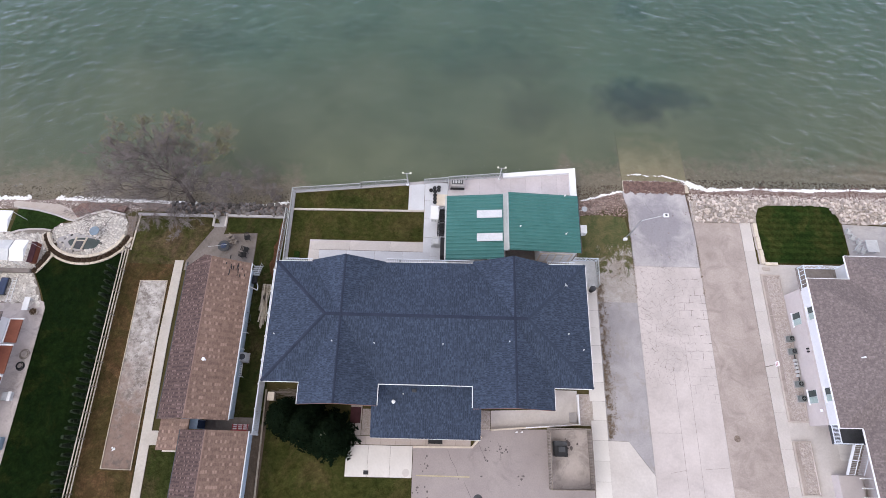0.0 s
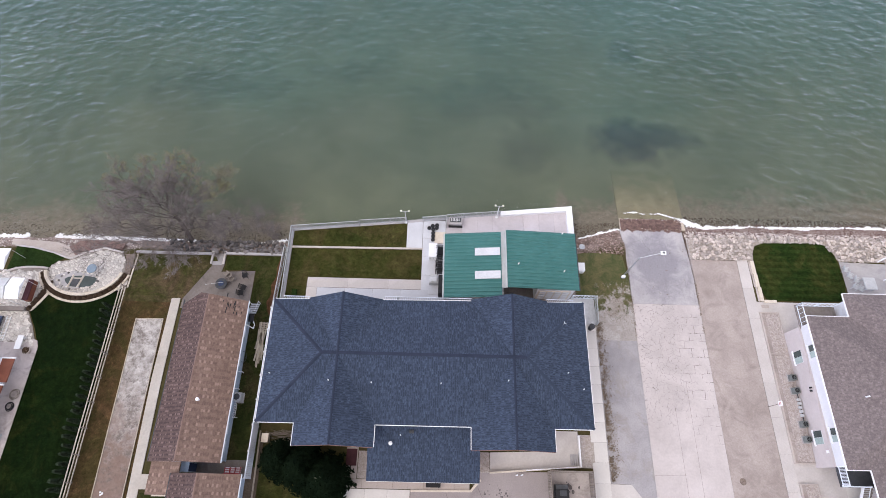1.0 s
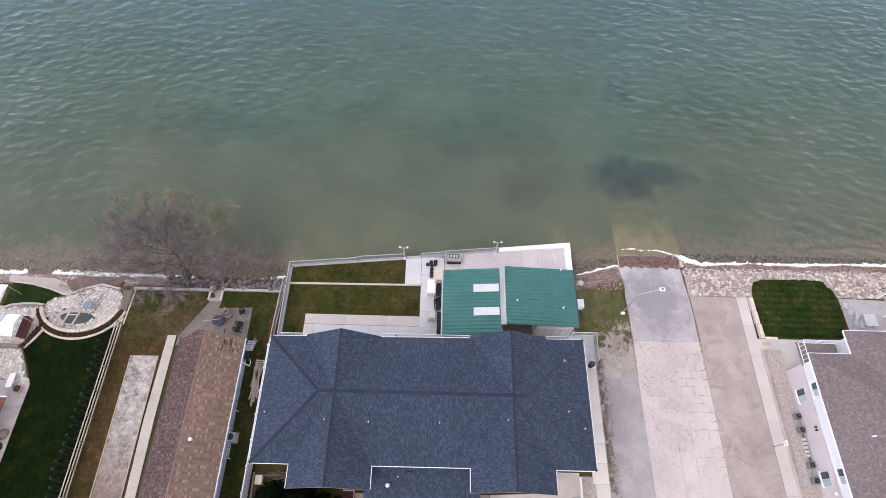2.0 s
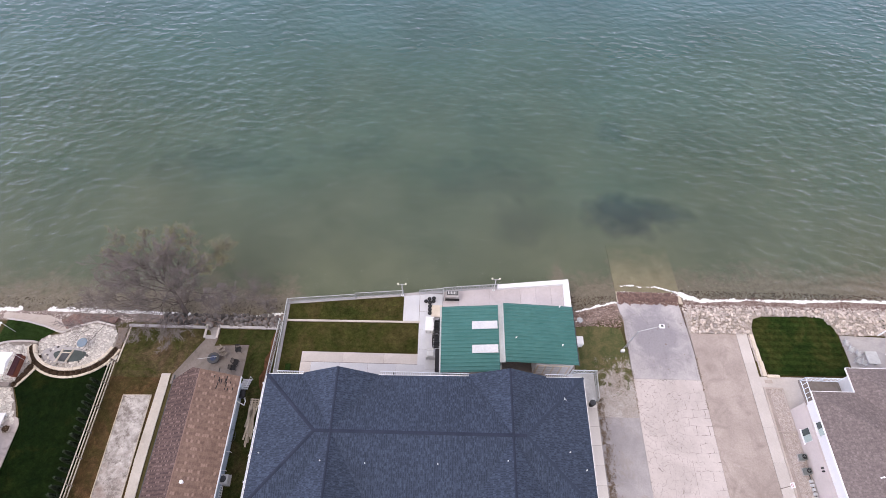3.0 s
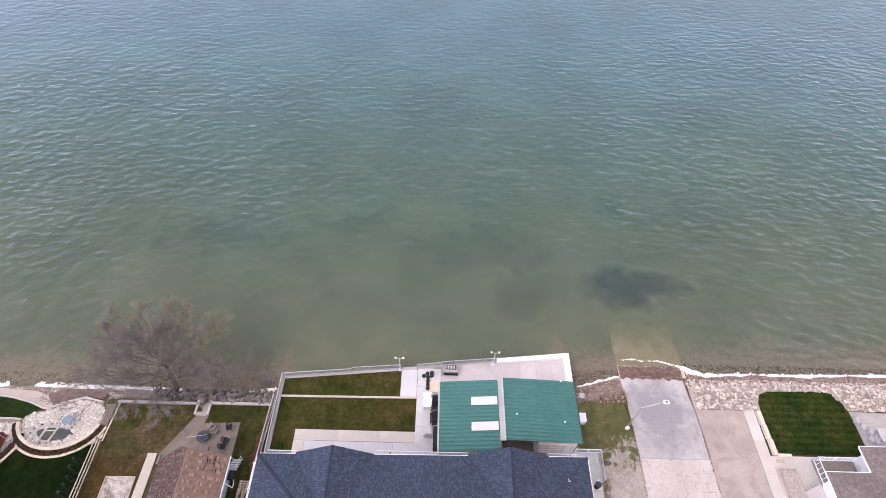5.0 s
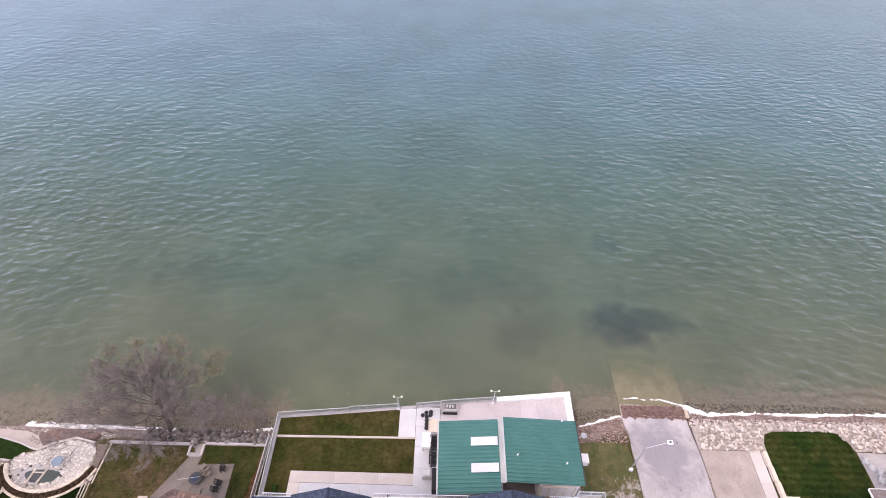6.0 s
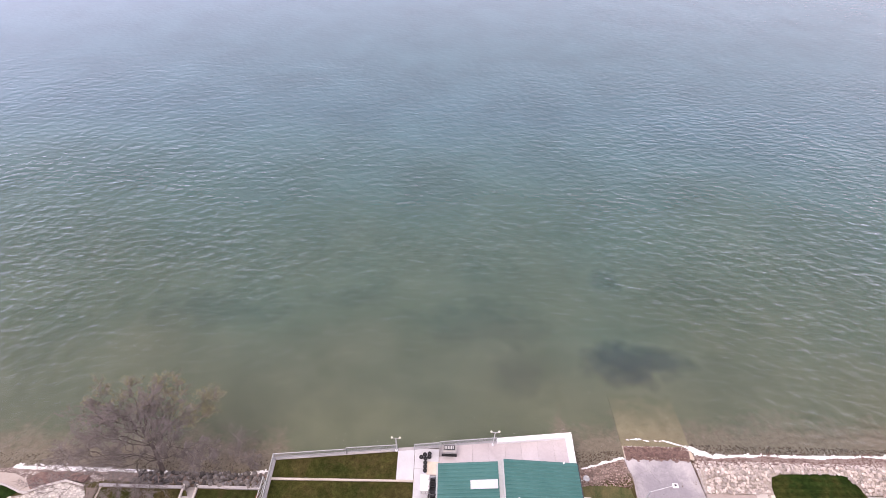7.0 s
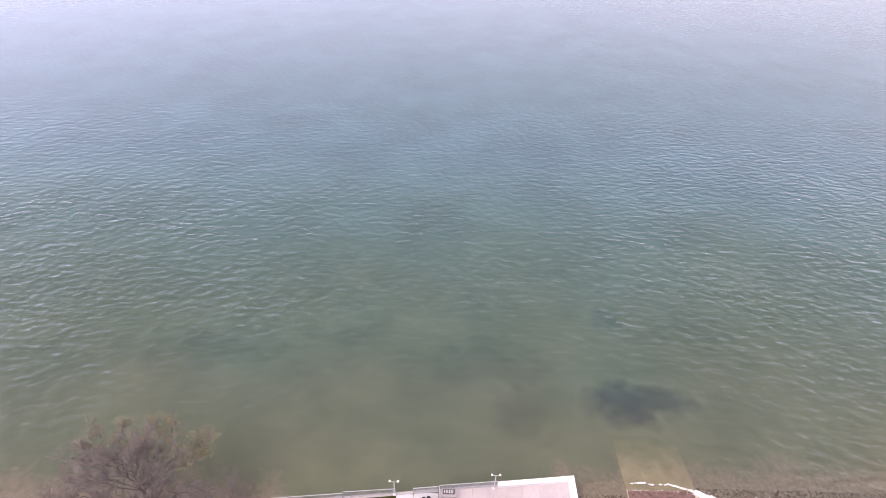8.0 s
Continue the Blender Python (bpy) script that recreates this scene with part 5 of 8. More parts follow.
for y, lo in ((13.35, 0.95), (5.65, 0.95), (13.5, 3.1), (5.7, 3.1)):
    xw = 36.84 if lo < 2 else 37.04
    w = part("window", cube(xw - 0.05, xw + 0.02, y - 0.62, y + 0.62, lo - 0.03, lo + 1.12, 0.01), M["box_grey"], east, "white framed sliding window")
    part("pane", cube(xw - 0.075, xw - 0.05, y + 0.01, y + 0.6, lo, lo + 1.1), M["glass_dark"], w, "dark clear pane")
    part("pane", cube(xw - 0.075, xw - 0.05, y - 0.6, y - 0.01, lo, lo + 1.1), M["glass_pale"], w, "pale curtained pane")
    part("sill", cube(xw - 0.16, xw, y - 0.75, y + 0.75, lo - 0.14, lo - 0.04, 0.015), M["white"], w)


# ---------------------------------------------------------------- east house: decks, stairs, yard
def railing(parent, a, b, z, high=1.0, gap=0.14, material="vinyl", post_every=1.6):
    """Posts, two rails and balusters between two plan points, all parts of parent."""
    a, b = Vector((*a, z)), Vector((*b, z))
    length = (b - a).length
    d = (b - a) / length
    rz = math.atan2(d.y, d.x)
    n = max(1, round(length / post_every))
    post = to_mesh("post", cube(-0.05, 0.05, -0.05, 0.05, 0, high + 0.04, 0.008), M[material])
    for k in range(n + 1):
        piece("post", post, parent, a + d * (length * k / n), rz)
    for zz, nm in ((high - 0.03, "top_rail"), (0.1, "bottom_rail")):
        piece(nm, to_mesh(nm, cube(0, length, -0.035, 0.035, zz - 0.03, zz + 0.03, 0.008), M[material]), parent, a, rz)
    bal = to_mesh("baluster", cube(-0.018, 0.018, -0.018, 0.018, 0.1, high - 0.03), M[material])
    m = int(length / gap)
    for k in range(1, m):
        piece("baluster", bal, parent, a + d * (length * k / m), rz)


part("deck", cube(37.0, 41.0, 16.0, 18.5, 2.5, 2.7, 0.01), M["patio_dark"], east, "grey-brown north deck")
railing(east, (37.1, 16.1), (37.1, 18.4), 2.7, 1.0, 0.4)
railing(east, (37.1, 18.4), (40.9, 18.4), 2.7, 1.0, 0.4)
# dark grey carries the shade under the eave in the deck's colour
part("deck", cube(36.95, 40.98, 1.3, 2.98, 2.5, 2.7, 0.01), M["dark_grey"], east, "shaded south deck")
railing(east, (37.05, 3.0), (37.05, 1.4), 2.7, 1.0, 0.11)
railing(east, (37.05, 1.35), (38.95, 1.35), 2.7, 1.0, 0.13)
plate("stair_slab", rect(39.2, 40.9, -0.1, 1.5), M["concrete_white"], "bright concrete slab under the stairs", 0.03, 0.2)
part("stringer", strip(bmesh.new(), (38.95, 1.35, 2.62), (38.95, -1.35, 0.8), 0.12, 0.2), M["siding_white"], east, "white stair stringer")
for k in range(10):
    part("stair_tread", cube(39.02, 39.85, 1.1 - 0.27 * k, 1.4 - 0.27 * k, 2.5 - 0.18 * k, 2.58 - 0.18 * k, 0.01), M["wood_grey"], east)
bal = to_mesh("stair_baluster", cube(-0.015, 0.015, -0.015, 0.015, 0, 0.95), M["box_grey"])
for x in (38.98, 39.88):
    part("stair_rail", strip(bmesh.new(), (x, 1.35, 3.55), (x, -1.35, 1.71), 0.07, 0.05), M["box_grey"], east, "white sloping stair rail")
    for k in range(18):
        y = 1.3 - 0.152 * k
        piece("stair_baluster", bal, east, (x, y, 2.6 - 0.68 * (1.35 - y)))
part("newel", cube(38.93, 39.03, -0.1, 0.0, 1.4, 2.75, 0.01), M["box_grey"], east)
for y in (-1.57, -2.4, -3.2, -4.0):
    part("pergola_beam", cube(38.85, 40.98, y - 0.06, y + 0.06, 2.4, 2.55, 0.01), M["white"], east, "white projecting beam")
part("lower_step_wall", cube(37.95, 40.1, -6, -1.4, 0, 1.0, 0.02), M["siding_beige"], east)
for y, z in ((10.2, 2.2), (9.9, 2.2)):
    part("wall_light", cube(36.68, 36.86, y - 0.07, y + 0.07, z - 0.12, z + 0.12, 0.02), M["black"], east, "small black wall lamp")
part("wall_vent", cube(36.7, 36.86, 4.2, 4.45, 2.2, 2.4, 0.02), M["white"], east, "white wall vent")


def bed(name, x0, x1, y0, y1, label):
    b = thing(name, label, "planting bed")
    tagged(b, kind="structure")
    part("pebbles", cube(x0 + 0.1, x1 - 0.1, y0 + 0.1, y1 - 0.1, -0.1, 0.1), M["pebble_pink"], b)
    part("margin", cube(x0 + 0.14, x0 + 0.5, y0 + 0.14, y1 - 0.14, -0.1, 0.15, 0.01), M["lane"], b, "bare tan margin")
    for r in ((x0, x1, y0, y0 + 0.14), (x0, x1, y1 - 0.14, y1), (x0, x0 + 0.14, y0 + 0.14, y1 - 0.14), (x1 - 0.1, x1, y0 + 0.14, y1 - 0.14)):
        part("edging", cube(*r, -0.1, 0.2, 0.015), M["concrete_tan"], b)
    return b


bed("pebble_bed", 34.78, 36.8, 3.3, 18.5, "pale pebble bed with concrete edging along the house")
bed("pebble_bed", 34.8, 36.56, -3.3, 1.6, "short pale pebble bed with concrete edging")
part("cross_edging", cube(34.95, 36.8, 13.9, 14.02, 0.0, 0.24, 0.01), M["concrete_tan"], bpy.data.objects["pebble_bed"])
random.seed(4)


def condenser(at):
    u = thing("air_conditioner", "grey-green outdoor air conditioner beside the wall", "air conditioner", at, "air conditioners by the wall")
    part("casing", cube(-0.28, 0.28, -0.28, 0.28, 0.06, 0.62, 0.04), M["unit_grey"], u)
    part("base", cube(-0.36, 0.36, -0.36, 0.36, 0, 0.06, 0.01), M["concrete_grey"], u)
    part("fan_grille", lathe([(0.22, 0.60), (0.22, 0.645), (0.17, 0.65), (0.05, 0.64)], 20), M["black"], u, "black round fan grille")
    bm = bmesh.new()
    for k in range(4):
        a = k * math.pi / 2
        rod(bm, (0, 0, 0.66), (0.15 * math.cos(a), 0.15 * math.sin(a), 0.655), 0.015, 0.025, 5)
    part("fan_blade", bm, M["unit_grey"], u)
    return u


c0 = condenser((36.4, 11.5, 0.1))
for y in (10.2, 6.95, 5.55):
    copy_thing(c0, pose(36.4, y, 0.1))
hose = thing("pipe_run", "grey pipes and meter boxes between the air conditioners", "pipes", (36.6, 8.6, 0.1))
for k in range(5):
    part("meter_box", cube(-0.15, 0.12, -0.9 + 0.38 * k, -0.65 + 0.38 * k, 0.0, 0.3 + 0.05 * (k % 2), 0.02), M["box_grey"], hose)
part("pipe", rod(bmesh.new(), (0.05, -1.3, 0.1), (0.05, 1.4, 0.1), 0.05), M["dark_grey"], hose)
sign = thing("sign_post", "small white sign on a tall thin post by the lane", "sign", (33.48, 8.62, 0.0))
part("post", rod(bmesh.new(), (0, 0, 0), (0, 0, 2.5), 0.03), M["wood_grey"], sign)
face = part("panel", cube(-0.06, -0.03, -0.24, 0.24, 1.9, 2.55, 0.008), M["white"], sign, "white sign panel")
for z in (2.08, 2.28):
    part("writing_bar", cube(-0.068, -0.058, -0.15, 0.15, z - 0.03, z + 0.03), M["red"], face, "faded red bar of writing")
# stepped stone edge of the mown lawn
edge = thing("lawn_edging", "stepped cream stone edging round the mown lawn", "edging")
tagged(edge, kind="structure")
for k, (x0, y0, y1) in enumerate(((35.0, 22.9, 24.5), (35.08, 21.4, 22.9), (35.2, 19.75, 21.4))):
    part("block", cube(x0, x0 + 0.38, y0, y1 - 0.02, -0.1, 0.22 - 0.03 * k, 0.03), M["cream"], edge)
    part("block", cube(x0 - 0.18, x0 - 0.02, y0, y1 - 0.02, -0.1, 0.10, 0.03), M["concrete_tan"], edge)
part("block", cube(35.6, 36.9, 19.6, 19.9, -0.1, 0.2, 0.03), M["cream"], edge)
part("block", cube(35.2, 35.98, 19.0, 19.35, -0.1, 0.08, 0.02), M["concrete_tan"], edge)


def chair(at, rz, material, label, name="patio_chair", group=""):
    c = thing(name, label, "chair", at, group, rz)
    part("seat", cube(-0.26, 0.26, -0.26, 0.26, 0.38, 0.44, 0.02), M[material], c)
    bm = bmesh.new()
    for k in range(5):
        x = -0.22 + 0.11 * k
        rod(bm, (x, 0.24, 0.42), (x, 0.36, 0.92), 0.03, None, 5)
    rod(bm, (-0.26, 0.36, 0.92), (0.26, 0.36, 0.92), 0.03, None, 6)
    part("backrest", bm, M[material], c)
    for x in (-0.23, 0.23):
        for y in (-0.23, 0.23):
            part("leg", rod(bmesh.new(), (x, y, 0), (x, y, 0.4), 0.025, None, 6), M[material], c)
        part("armrest", cube(x - 0.04, x + 0.04, -0.25, 0.3, 0.6, 0.64, 0.01), M[material], c)
    return c


for k, (x, y, r) in enumerate(((45.6, 22.9, 60), (46.2, 22.4, 70), (45.9, 21.6, 55), (45.3, 23.6, 75), (46.4, 21.4, 65))):
    chair((x, y, 0.02), r, "box_grey", "silver-grey patio chair on the lakeside patio", "patio_chair", "silver patio chairs")
tb = thing("patio_table", "square light grey patio table", "table", (47.35, 21.9, 0.02))
part("tabletop", cube(-0.65, 0.65, -0.7, 0.7, 0.68, 0.76, 0.02), M["box_grey"], tb)
for x in (-0.5, 0.5):
    for y in (-0.55, 0.55):
        part("leg", cube(x - 0.04, x + 0.04, y - 0.04, y + 0.04, 0, 0.68), M["steel"], tb)
ct = thing("counter", "white patio counter with a grey top", "counter", (48.6, 20.2, 0.02))
part("body", cube(-0.7, 0.7, -0.5, 0.5, 0, 0.8, 0.02), M["siding_white"], ct)
part("top", cube(-0.78, 0.78, -0.56, 0.56, 0.8, 0.88, 0.02), M["concrete_grey"], ct)
pg = thing("pergola", "white pergola corner on the lakeside patio", "pergola", (49.6, 22.6, 0.02))
for x, y in ((0, 0), (0, 2.2), (2.2, 0), (2.2, 2.2)):
    part("post", cube(x - 0.06, x + 0.06, y - 0.06, y + 0.06, 0, 2.4), M["white"], pg)
for y in (0, 2.2):
    part("beam", cube(-0.2, 2.4, y - 0.07, y + 0.07, 2.4, 2.55, 0.01), M["white"], pg)

# ---------------------------------------------------------------- fences
def panel_fence(name, a, b, high, label, bays):
    """White board fence: posts with caps, two rails and a board panel in each bay."""
    a, b = Vector(a), Vector(b)
    f = thing(name, label, "fence", a)
    d = (b - a)
    step = d.length / bays
    rz = math.atan2(d.y, d.x)
    f.rotation_euler = (0, 0, rz)
    post = to_mesh("post", cube(-0.065, 0.065, -0.065, 0.065, 0, high + 0.1, 0.01), M["vinyl"])
    n = 14
    wide = (step - 0.14) / n
    pan = to_mesh("board", cube(0, wide - 0.012, -0.02, 0.02, 0.08, high - 0.06), M["vinyl"])
    rail = to_mesh("rail", cube(0.06, step - 0.06, -0.05, 0.05, high - 0.12, high, 0.01), M["vinyl"])
    low = to_mesh("rail", cube(0.06, step - 0.06, -0.04, 0.04, 0.05, 0.17, 0.01), M["vinyl"])
    cap = to_mesh("post_cap", lathe([(0.11, 0), (0.11, 0.03), (0.02, 0.1)], 4), M["white"])
    for k in range(bays + 1):
        piece("post", post, f, (step * k, 0, 0))
        piece("post_cap", cap, f, (step * k, 0, high + 0.1), math.pi / 4)
        if k < bays:
            for j in range(n):
                piece("board", pan, f, (step * k + 0.07 + wide * j, 0, 0))
            piece("rail", rail, f, (step * k, 0, 0))
            piece("rail", low, f, (step * k, 0, 0))
    return f


panel_fence("vinyl_fence", (-16.85, 0.95, 0), (-16.85, 17.0, 0), 1.8, "tall white vinyl board fence between the lots", 7)
rf = thing("rail_fence", "white three-rail vinyl fence along the lot line", "fence", (-33.15, -7.0, 0))
post = to_mesh("post", cube(-0.045, 0.045, -0.045, 0.045, 0, 1.25, 0.01), M["wood_grey"])
rail = to_mesh("rail", cube(-0.025, 0.025, 0.0, 2.4, -0.07, 0.07, 0.01), M["cream"])
for k in range(12):
    piece("post", post, rf, (0, 2.4 * k, 0))
    if k < 11:
        for z in (0.25, 0.72, 1.2):
            piece("rail", rail, rf, (0, 2.4 * k, z))
tl = setting("lot_kerb", prism([(-33.1, 19.4), (-32.98, 19.4), (-32.8, 23.4), (-32.92, 23.4)], -0.1, 0.12), M["cream"], "thin pale kerb on the lot line", "kerb")


def mesh_fence(name, pts, high, label, infill=0.16):
    """Steel fence: posts, top and bottom rails and crossed wires in every bay."""
    f = thing(name, label, "fence")
    for a, b in zip(pts, pts[1:]):
        a, b = Vector((*a, 0.03)), Vector((*b, 0.03))
        length = (b - a).length
        n = max(1, round(length / 1.9))
        d = (b - a) / n
        rz = math.atan2(d.y, d.x)
        step = length / n
        post = to_mesh("post", rod(bmesh.new(), (0, 0, 0), (0, 0, high + 0.06), 0.035, None, 8), M["steel"])
        top = to_mesh("top_rail", cube(0, step, -0.035, 0.035, high - 0.03, high + 0.03, 0.01), M["metal_cap"])
        low = to_mesh("bottom_rail", cube(0, step, -0.025, 0.025, 0.08, 0.13, 0.01), M["metal_cap"])
        m = int(step / infill)
        upright = to_mesh("upright_wire", cube(-0.012, 0.012, -0.012, 0.012, 0.1, high), M["steel"])
        cross = to_mesh("cross_wire", cube(0, step, -0.008, 0.008, -0.01, 0.01), M["steel"])
        for k in range(n):
            p = a + d * k
            for nm, me in (("post", post), ("top_rail", top), ("bottom_rail", low)):
                piece(nm, me, f, p, rz)
            for j in range(1, m):
                piece("upright_wire", upright, f, p + d * (j / m), rz)
            for j in range(1, 6):
                piece("cross_wire", cross, f, p + Vector((0, 0, high * j / 6)), rz)
        piece("post", post, f, b, rz)
    return f


mesh_fence("lake_fence", [(-16.35, 17.2), (-16.35, 26.85), (-8.95, 27.6)], 1.05, "galvanised steel mesh fence round the lawn")
mesh_fence("lake_fence", [(-8.9, 27.75), (-3.6, 28.25)], 1.05, "galvanised steel mesh fence on the sea wall")
mesh_fence("terrace_rail", [(-1.75, 28.35), (0.85, 28.65)], 1.05, "galvanised steel railing at the terrace edge")
mesh_fence("terrace_rail", [(0.95, 27.6), (0.95, 28.75), (7.05, 29.4)], 1.05, "galvanised steel railing at the terrace edge")
panel_mid = thing("side_fence", "white-topped steel fence between cottage and house", "fence")
railing(panel_mid, (-17.05, 17.3), (-16.75, 24.4), 0.0, 1.15, 0.2, "metal_cap", 2.2)
landing = thing("landing_rail", "white railing round the side landing", "railing")
railing(landing, (14.6, 19.5), (17.1, 19.5), 0.05, 1.0, 0.14, "vinyl")
railing(landing, (17.1, 19.5), (17.0, 16.6), 0.05, 1.0, 0.14, "metal_cap")
plate("landing", rect(14.3, 17.0, 16.6, 19.45), M["box_grey"], "pale grey side landing", 0.09, 0.3)

# ---------------------------------------------------------------- bin enclosure and entry ramp
enc = thing("bin_enclosure", "slatted grey wood enclosure round the bins", "enclosure", (0, 0, 0))
plank = to_mesh("slat", cube(-0.05, 0.05, -0.015, 0.015, 0, 1.55), M["wood_grey"])
for x in (11.0, 14.93):
    for k in range(40):
        piece("slat", plank, enc, (x + random.uniform(-0.01, 0.01), -3.1 + 0.132 * k, 0.0), math.pi / 2 + random.uniform(-0.1, 0.1), (1, 1, random.uniform(0.97, 1.03)))
    part("top_rail", cube(x - 0.035, x + 0.035, -3.2, 2.15, 1.5, 1.56, 0.01), M["wood_grey"], enc, "grey top board")
for y in (-3.2, 2.15):
    part("end_panel", cube(11.0, 14.93, y - 0.03, y + 0.03, 0, 1.52, 0.01), M["wood_grey"], enc)
    part("top_rail", cube(10.95, 14.98, y - 0.04, y + 0.04, 1.5, 1.57, 0.01), M["wood_grey"], enc, "grey top board")
plate("enclosure_floor", rect(11.05, 14.88, -3.15, 2.1), M["yard_floor"], "stained concrete enclosure floor", 0.03, 0.3)
dump = thing("dumpster", "dark grey dumpster with a worn lid", "dumpster", (12.05, 0.35, 0.03))
part("body", cube(-0.58, 0.58, -0.68, 0.68, 0.08, 1.0, 0.04), M["dark_grey"], dump)
part("lid", cube(-0.61, 0.61, -0.71, 0.25, 1.0, 1.07, 0.02), M["black"], dump, "black lid")
part("lid", cube(-0.25, 0.38, -0.3, 0.2, 1.07, 1.12, 0.02), M["dark_grey"], dump, "dark grey hatch")
for x in (-0.48, 0.48):
    for y in (-0.55, 0.55):
        part("wheel", rod(bmesh.new(), (x - 0.03, y, 0.06), (x + 0.03, y, 0.06), 0.06, None, 10), M["black"], dump)
rw = thing("ramp_wall", "low white walls and handrail of the entry ramp", "wall")
tagged(rw, kind="structure")
part("wall_run", prism([(5.5, 1.82), (14.1, 2.5), (14.1, 2.66), (5.5, 1.97)], 0, 0.55), M["cream"], rw)
part("wall_run", prism(rect(14.02, 14.16, 2.67, 5.4), 0, 0.55), M["white"], rw)
railing(rw, (8.9, 2.17), (14.0, 2.58), 0.55, 0.45, 0.5, "white", 1.3)
for k in range(4):
    part("step", cube(13.2 + 0.18 * k, 13.36 + 0.18 * k, 2.75, 3.7, 0.1, 0.18 + 0.05 * k, 0.01), M["concrete_grey"], rw)
for x, y in ((8.0, 1.95), (8.5, 1.98)):
    bo = thing("bollard", "short white bollard by the ramp wall", "bollard", (x, y - 0.2, 0.01), "bollards by the ramp")
    part("post", lathe([(0.07, 0), (0.07, 0.75), (0.04, 0.82)], 12), M["white"], bo)
stripe = setting("parking_stripe", prism([(-1.55, -2.37), (3.5, -2.4), (3.5, -2.28), (-1.55, -2.25)], 0.0, 0.018), M["yellow"], "faded yellow parking stripe", "marking")
mh = thing("manhole", "dark iron manhole cover in the asphalt", "manhole", (4.3, -4.25, 0.012))
part("cover", lathe([(0.45, 0), (0.45, 0.012), (0.4, 0.018)], 24), M["dark_grey"], mh)
part("ring", lathe([(0.55, 0), (0.55, 0.006), (0.46, 0.007)], 24), M["asphalt"], mh)
lid = thing("manhole", "small rusty round cover set in the lane", "manhole", (29.51, 1.65, 0.02))
part("cover", lathe([(0.22, 0), (0.22, 0.012), (0.18, 0.016)], 20), M["pebble_dark"], lid)
part("ring", lathe([(0.32, 0), (0.32, 0.006), (0.23, 0.008)], 20), M["pebble_dark"], lid)
dm = thing("door_mat", "maroon mat on the entry walk", "mat", (-7.6, 3.0, 0.06))
part("weave", cube(-0.5, 0.5, -0.75, 0.75, 0, 0.03, 0.01), M["maroon"], dm)
pm = thing("grate", "small dark iron grate on the concrete pad", "grate", (-6.25, -2.15, 0.05))
part("frame", cube(-0.24, 0.24, -0.18, 0.18, 0, 0.02, 0.005), M["dark_grey"], pm)
for k in range(5):
    part("bar", cube(-0.2 + 0.09 * k, -0.16 + 0.09 * k, -0.15, 0.15, 0.02, 0.035), M["black"], pm)
bench = thing("bench", "dark bench under the porch edge", "bench", (0.2, 0.72, 0.06))
part("seat", cube(-0.68, 0.68, -0.2, 0.2, 0.4, 0.46, 0.01), M["black"], bench)
for x in (-0.55, 0.55):
    part("leg", cube(x - 0.05, x + 0.05, -0.18, 0.18, 0, 0.4), M["dark_grey"], bench)
cover = thing("utility_cover", "round concrete utility cover on the pad", "cover", (-2.5, -2.1, 0.05))
part("disc", lathe([(0.34, 0), (0.34, 0.012), (0.3, 0.014)], 24), M["concrete_warm"], cover)
oil = random.Random(8)
sbm = bmesh.new()
for cx, cy, n, sp in ((5.4, 0.25, 5, 0.25), (6.4, 0.2, 7, 0.28), (7.0, 0.2, 3, 0.15), (-0.7, -1.1, 8, 0.35), (-0.9, -3.4, 9, 0.4), (5.1, -0.8, 3, 0.12), (8.3, -2.2, 4, 0.2), (4.7, -2.2, 1, 0.05), (8.2, -2.9, 1, 0.05)):
    for _ in range(n):
        x, y, r = cx + oil.gauss(0, sp), cy + oil.gauss(0, sp), oil.uniform(0.04, 0.12)
        pts = [(x + r * oil.uniform(0.6, 1.2) * math.cos(a), y + r * oil.uniform(0.6, 1.2) * math.sin(a)) for a in [k * math.pi / 4 for k in range(8)]]
        prism(pts, 0.0, 0.016 + oil.uniform(0, 0.002), sbm)
for k in range(26):
    x, y, r = 12.4 + oil.gauss(0, 0.6), 0.7 + oil.gauss(0, 0.6), oil.uniform(0.05, 0.22)
    if 11.2 < x < 14.7:
        prism([(x + r * oil.uniform(0.6, 1.2) * math.cos(a), y + r * oil.uniform(0.6, 1.2) * math.sin(a)) for a in [k2_ * math.pi / 4 for k2_ in range(8)]], 0.0, 0.033 + oil.uniform(0, 0.002), sbm)
setting("oil_stains", sbm, M["stain"], "dark oil spots on the parking asphalt", "stain", "stuff")
crk = bmesh.new()
for pts in (((4.2, 1.2), (4.5, 0.3), (4.85, -0.4), (5.0, -0.9)), ((1.4, 0.1), (1.7, -0.8), (2.2, -1.6), (2.5, -2.6)), ((6.2, 0.9), (6.5, 0.0), (6.4, -0.9)), ((3.0, -2.8), (3.6, -4.0), (3.2, -5.5))):
    for a, b in zip(pts, pts[1:]):
        strip(crk, (*a, 0.013), (*b, 0.013), 0.03, 0.004)
setting("tar_cracks", crk, M["stain"], "thin dark cracks in the asphalt", "crack", "stuff")

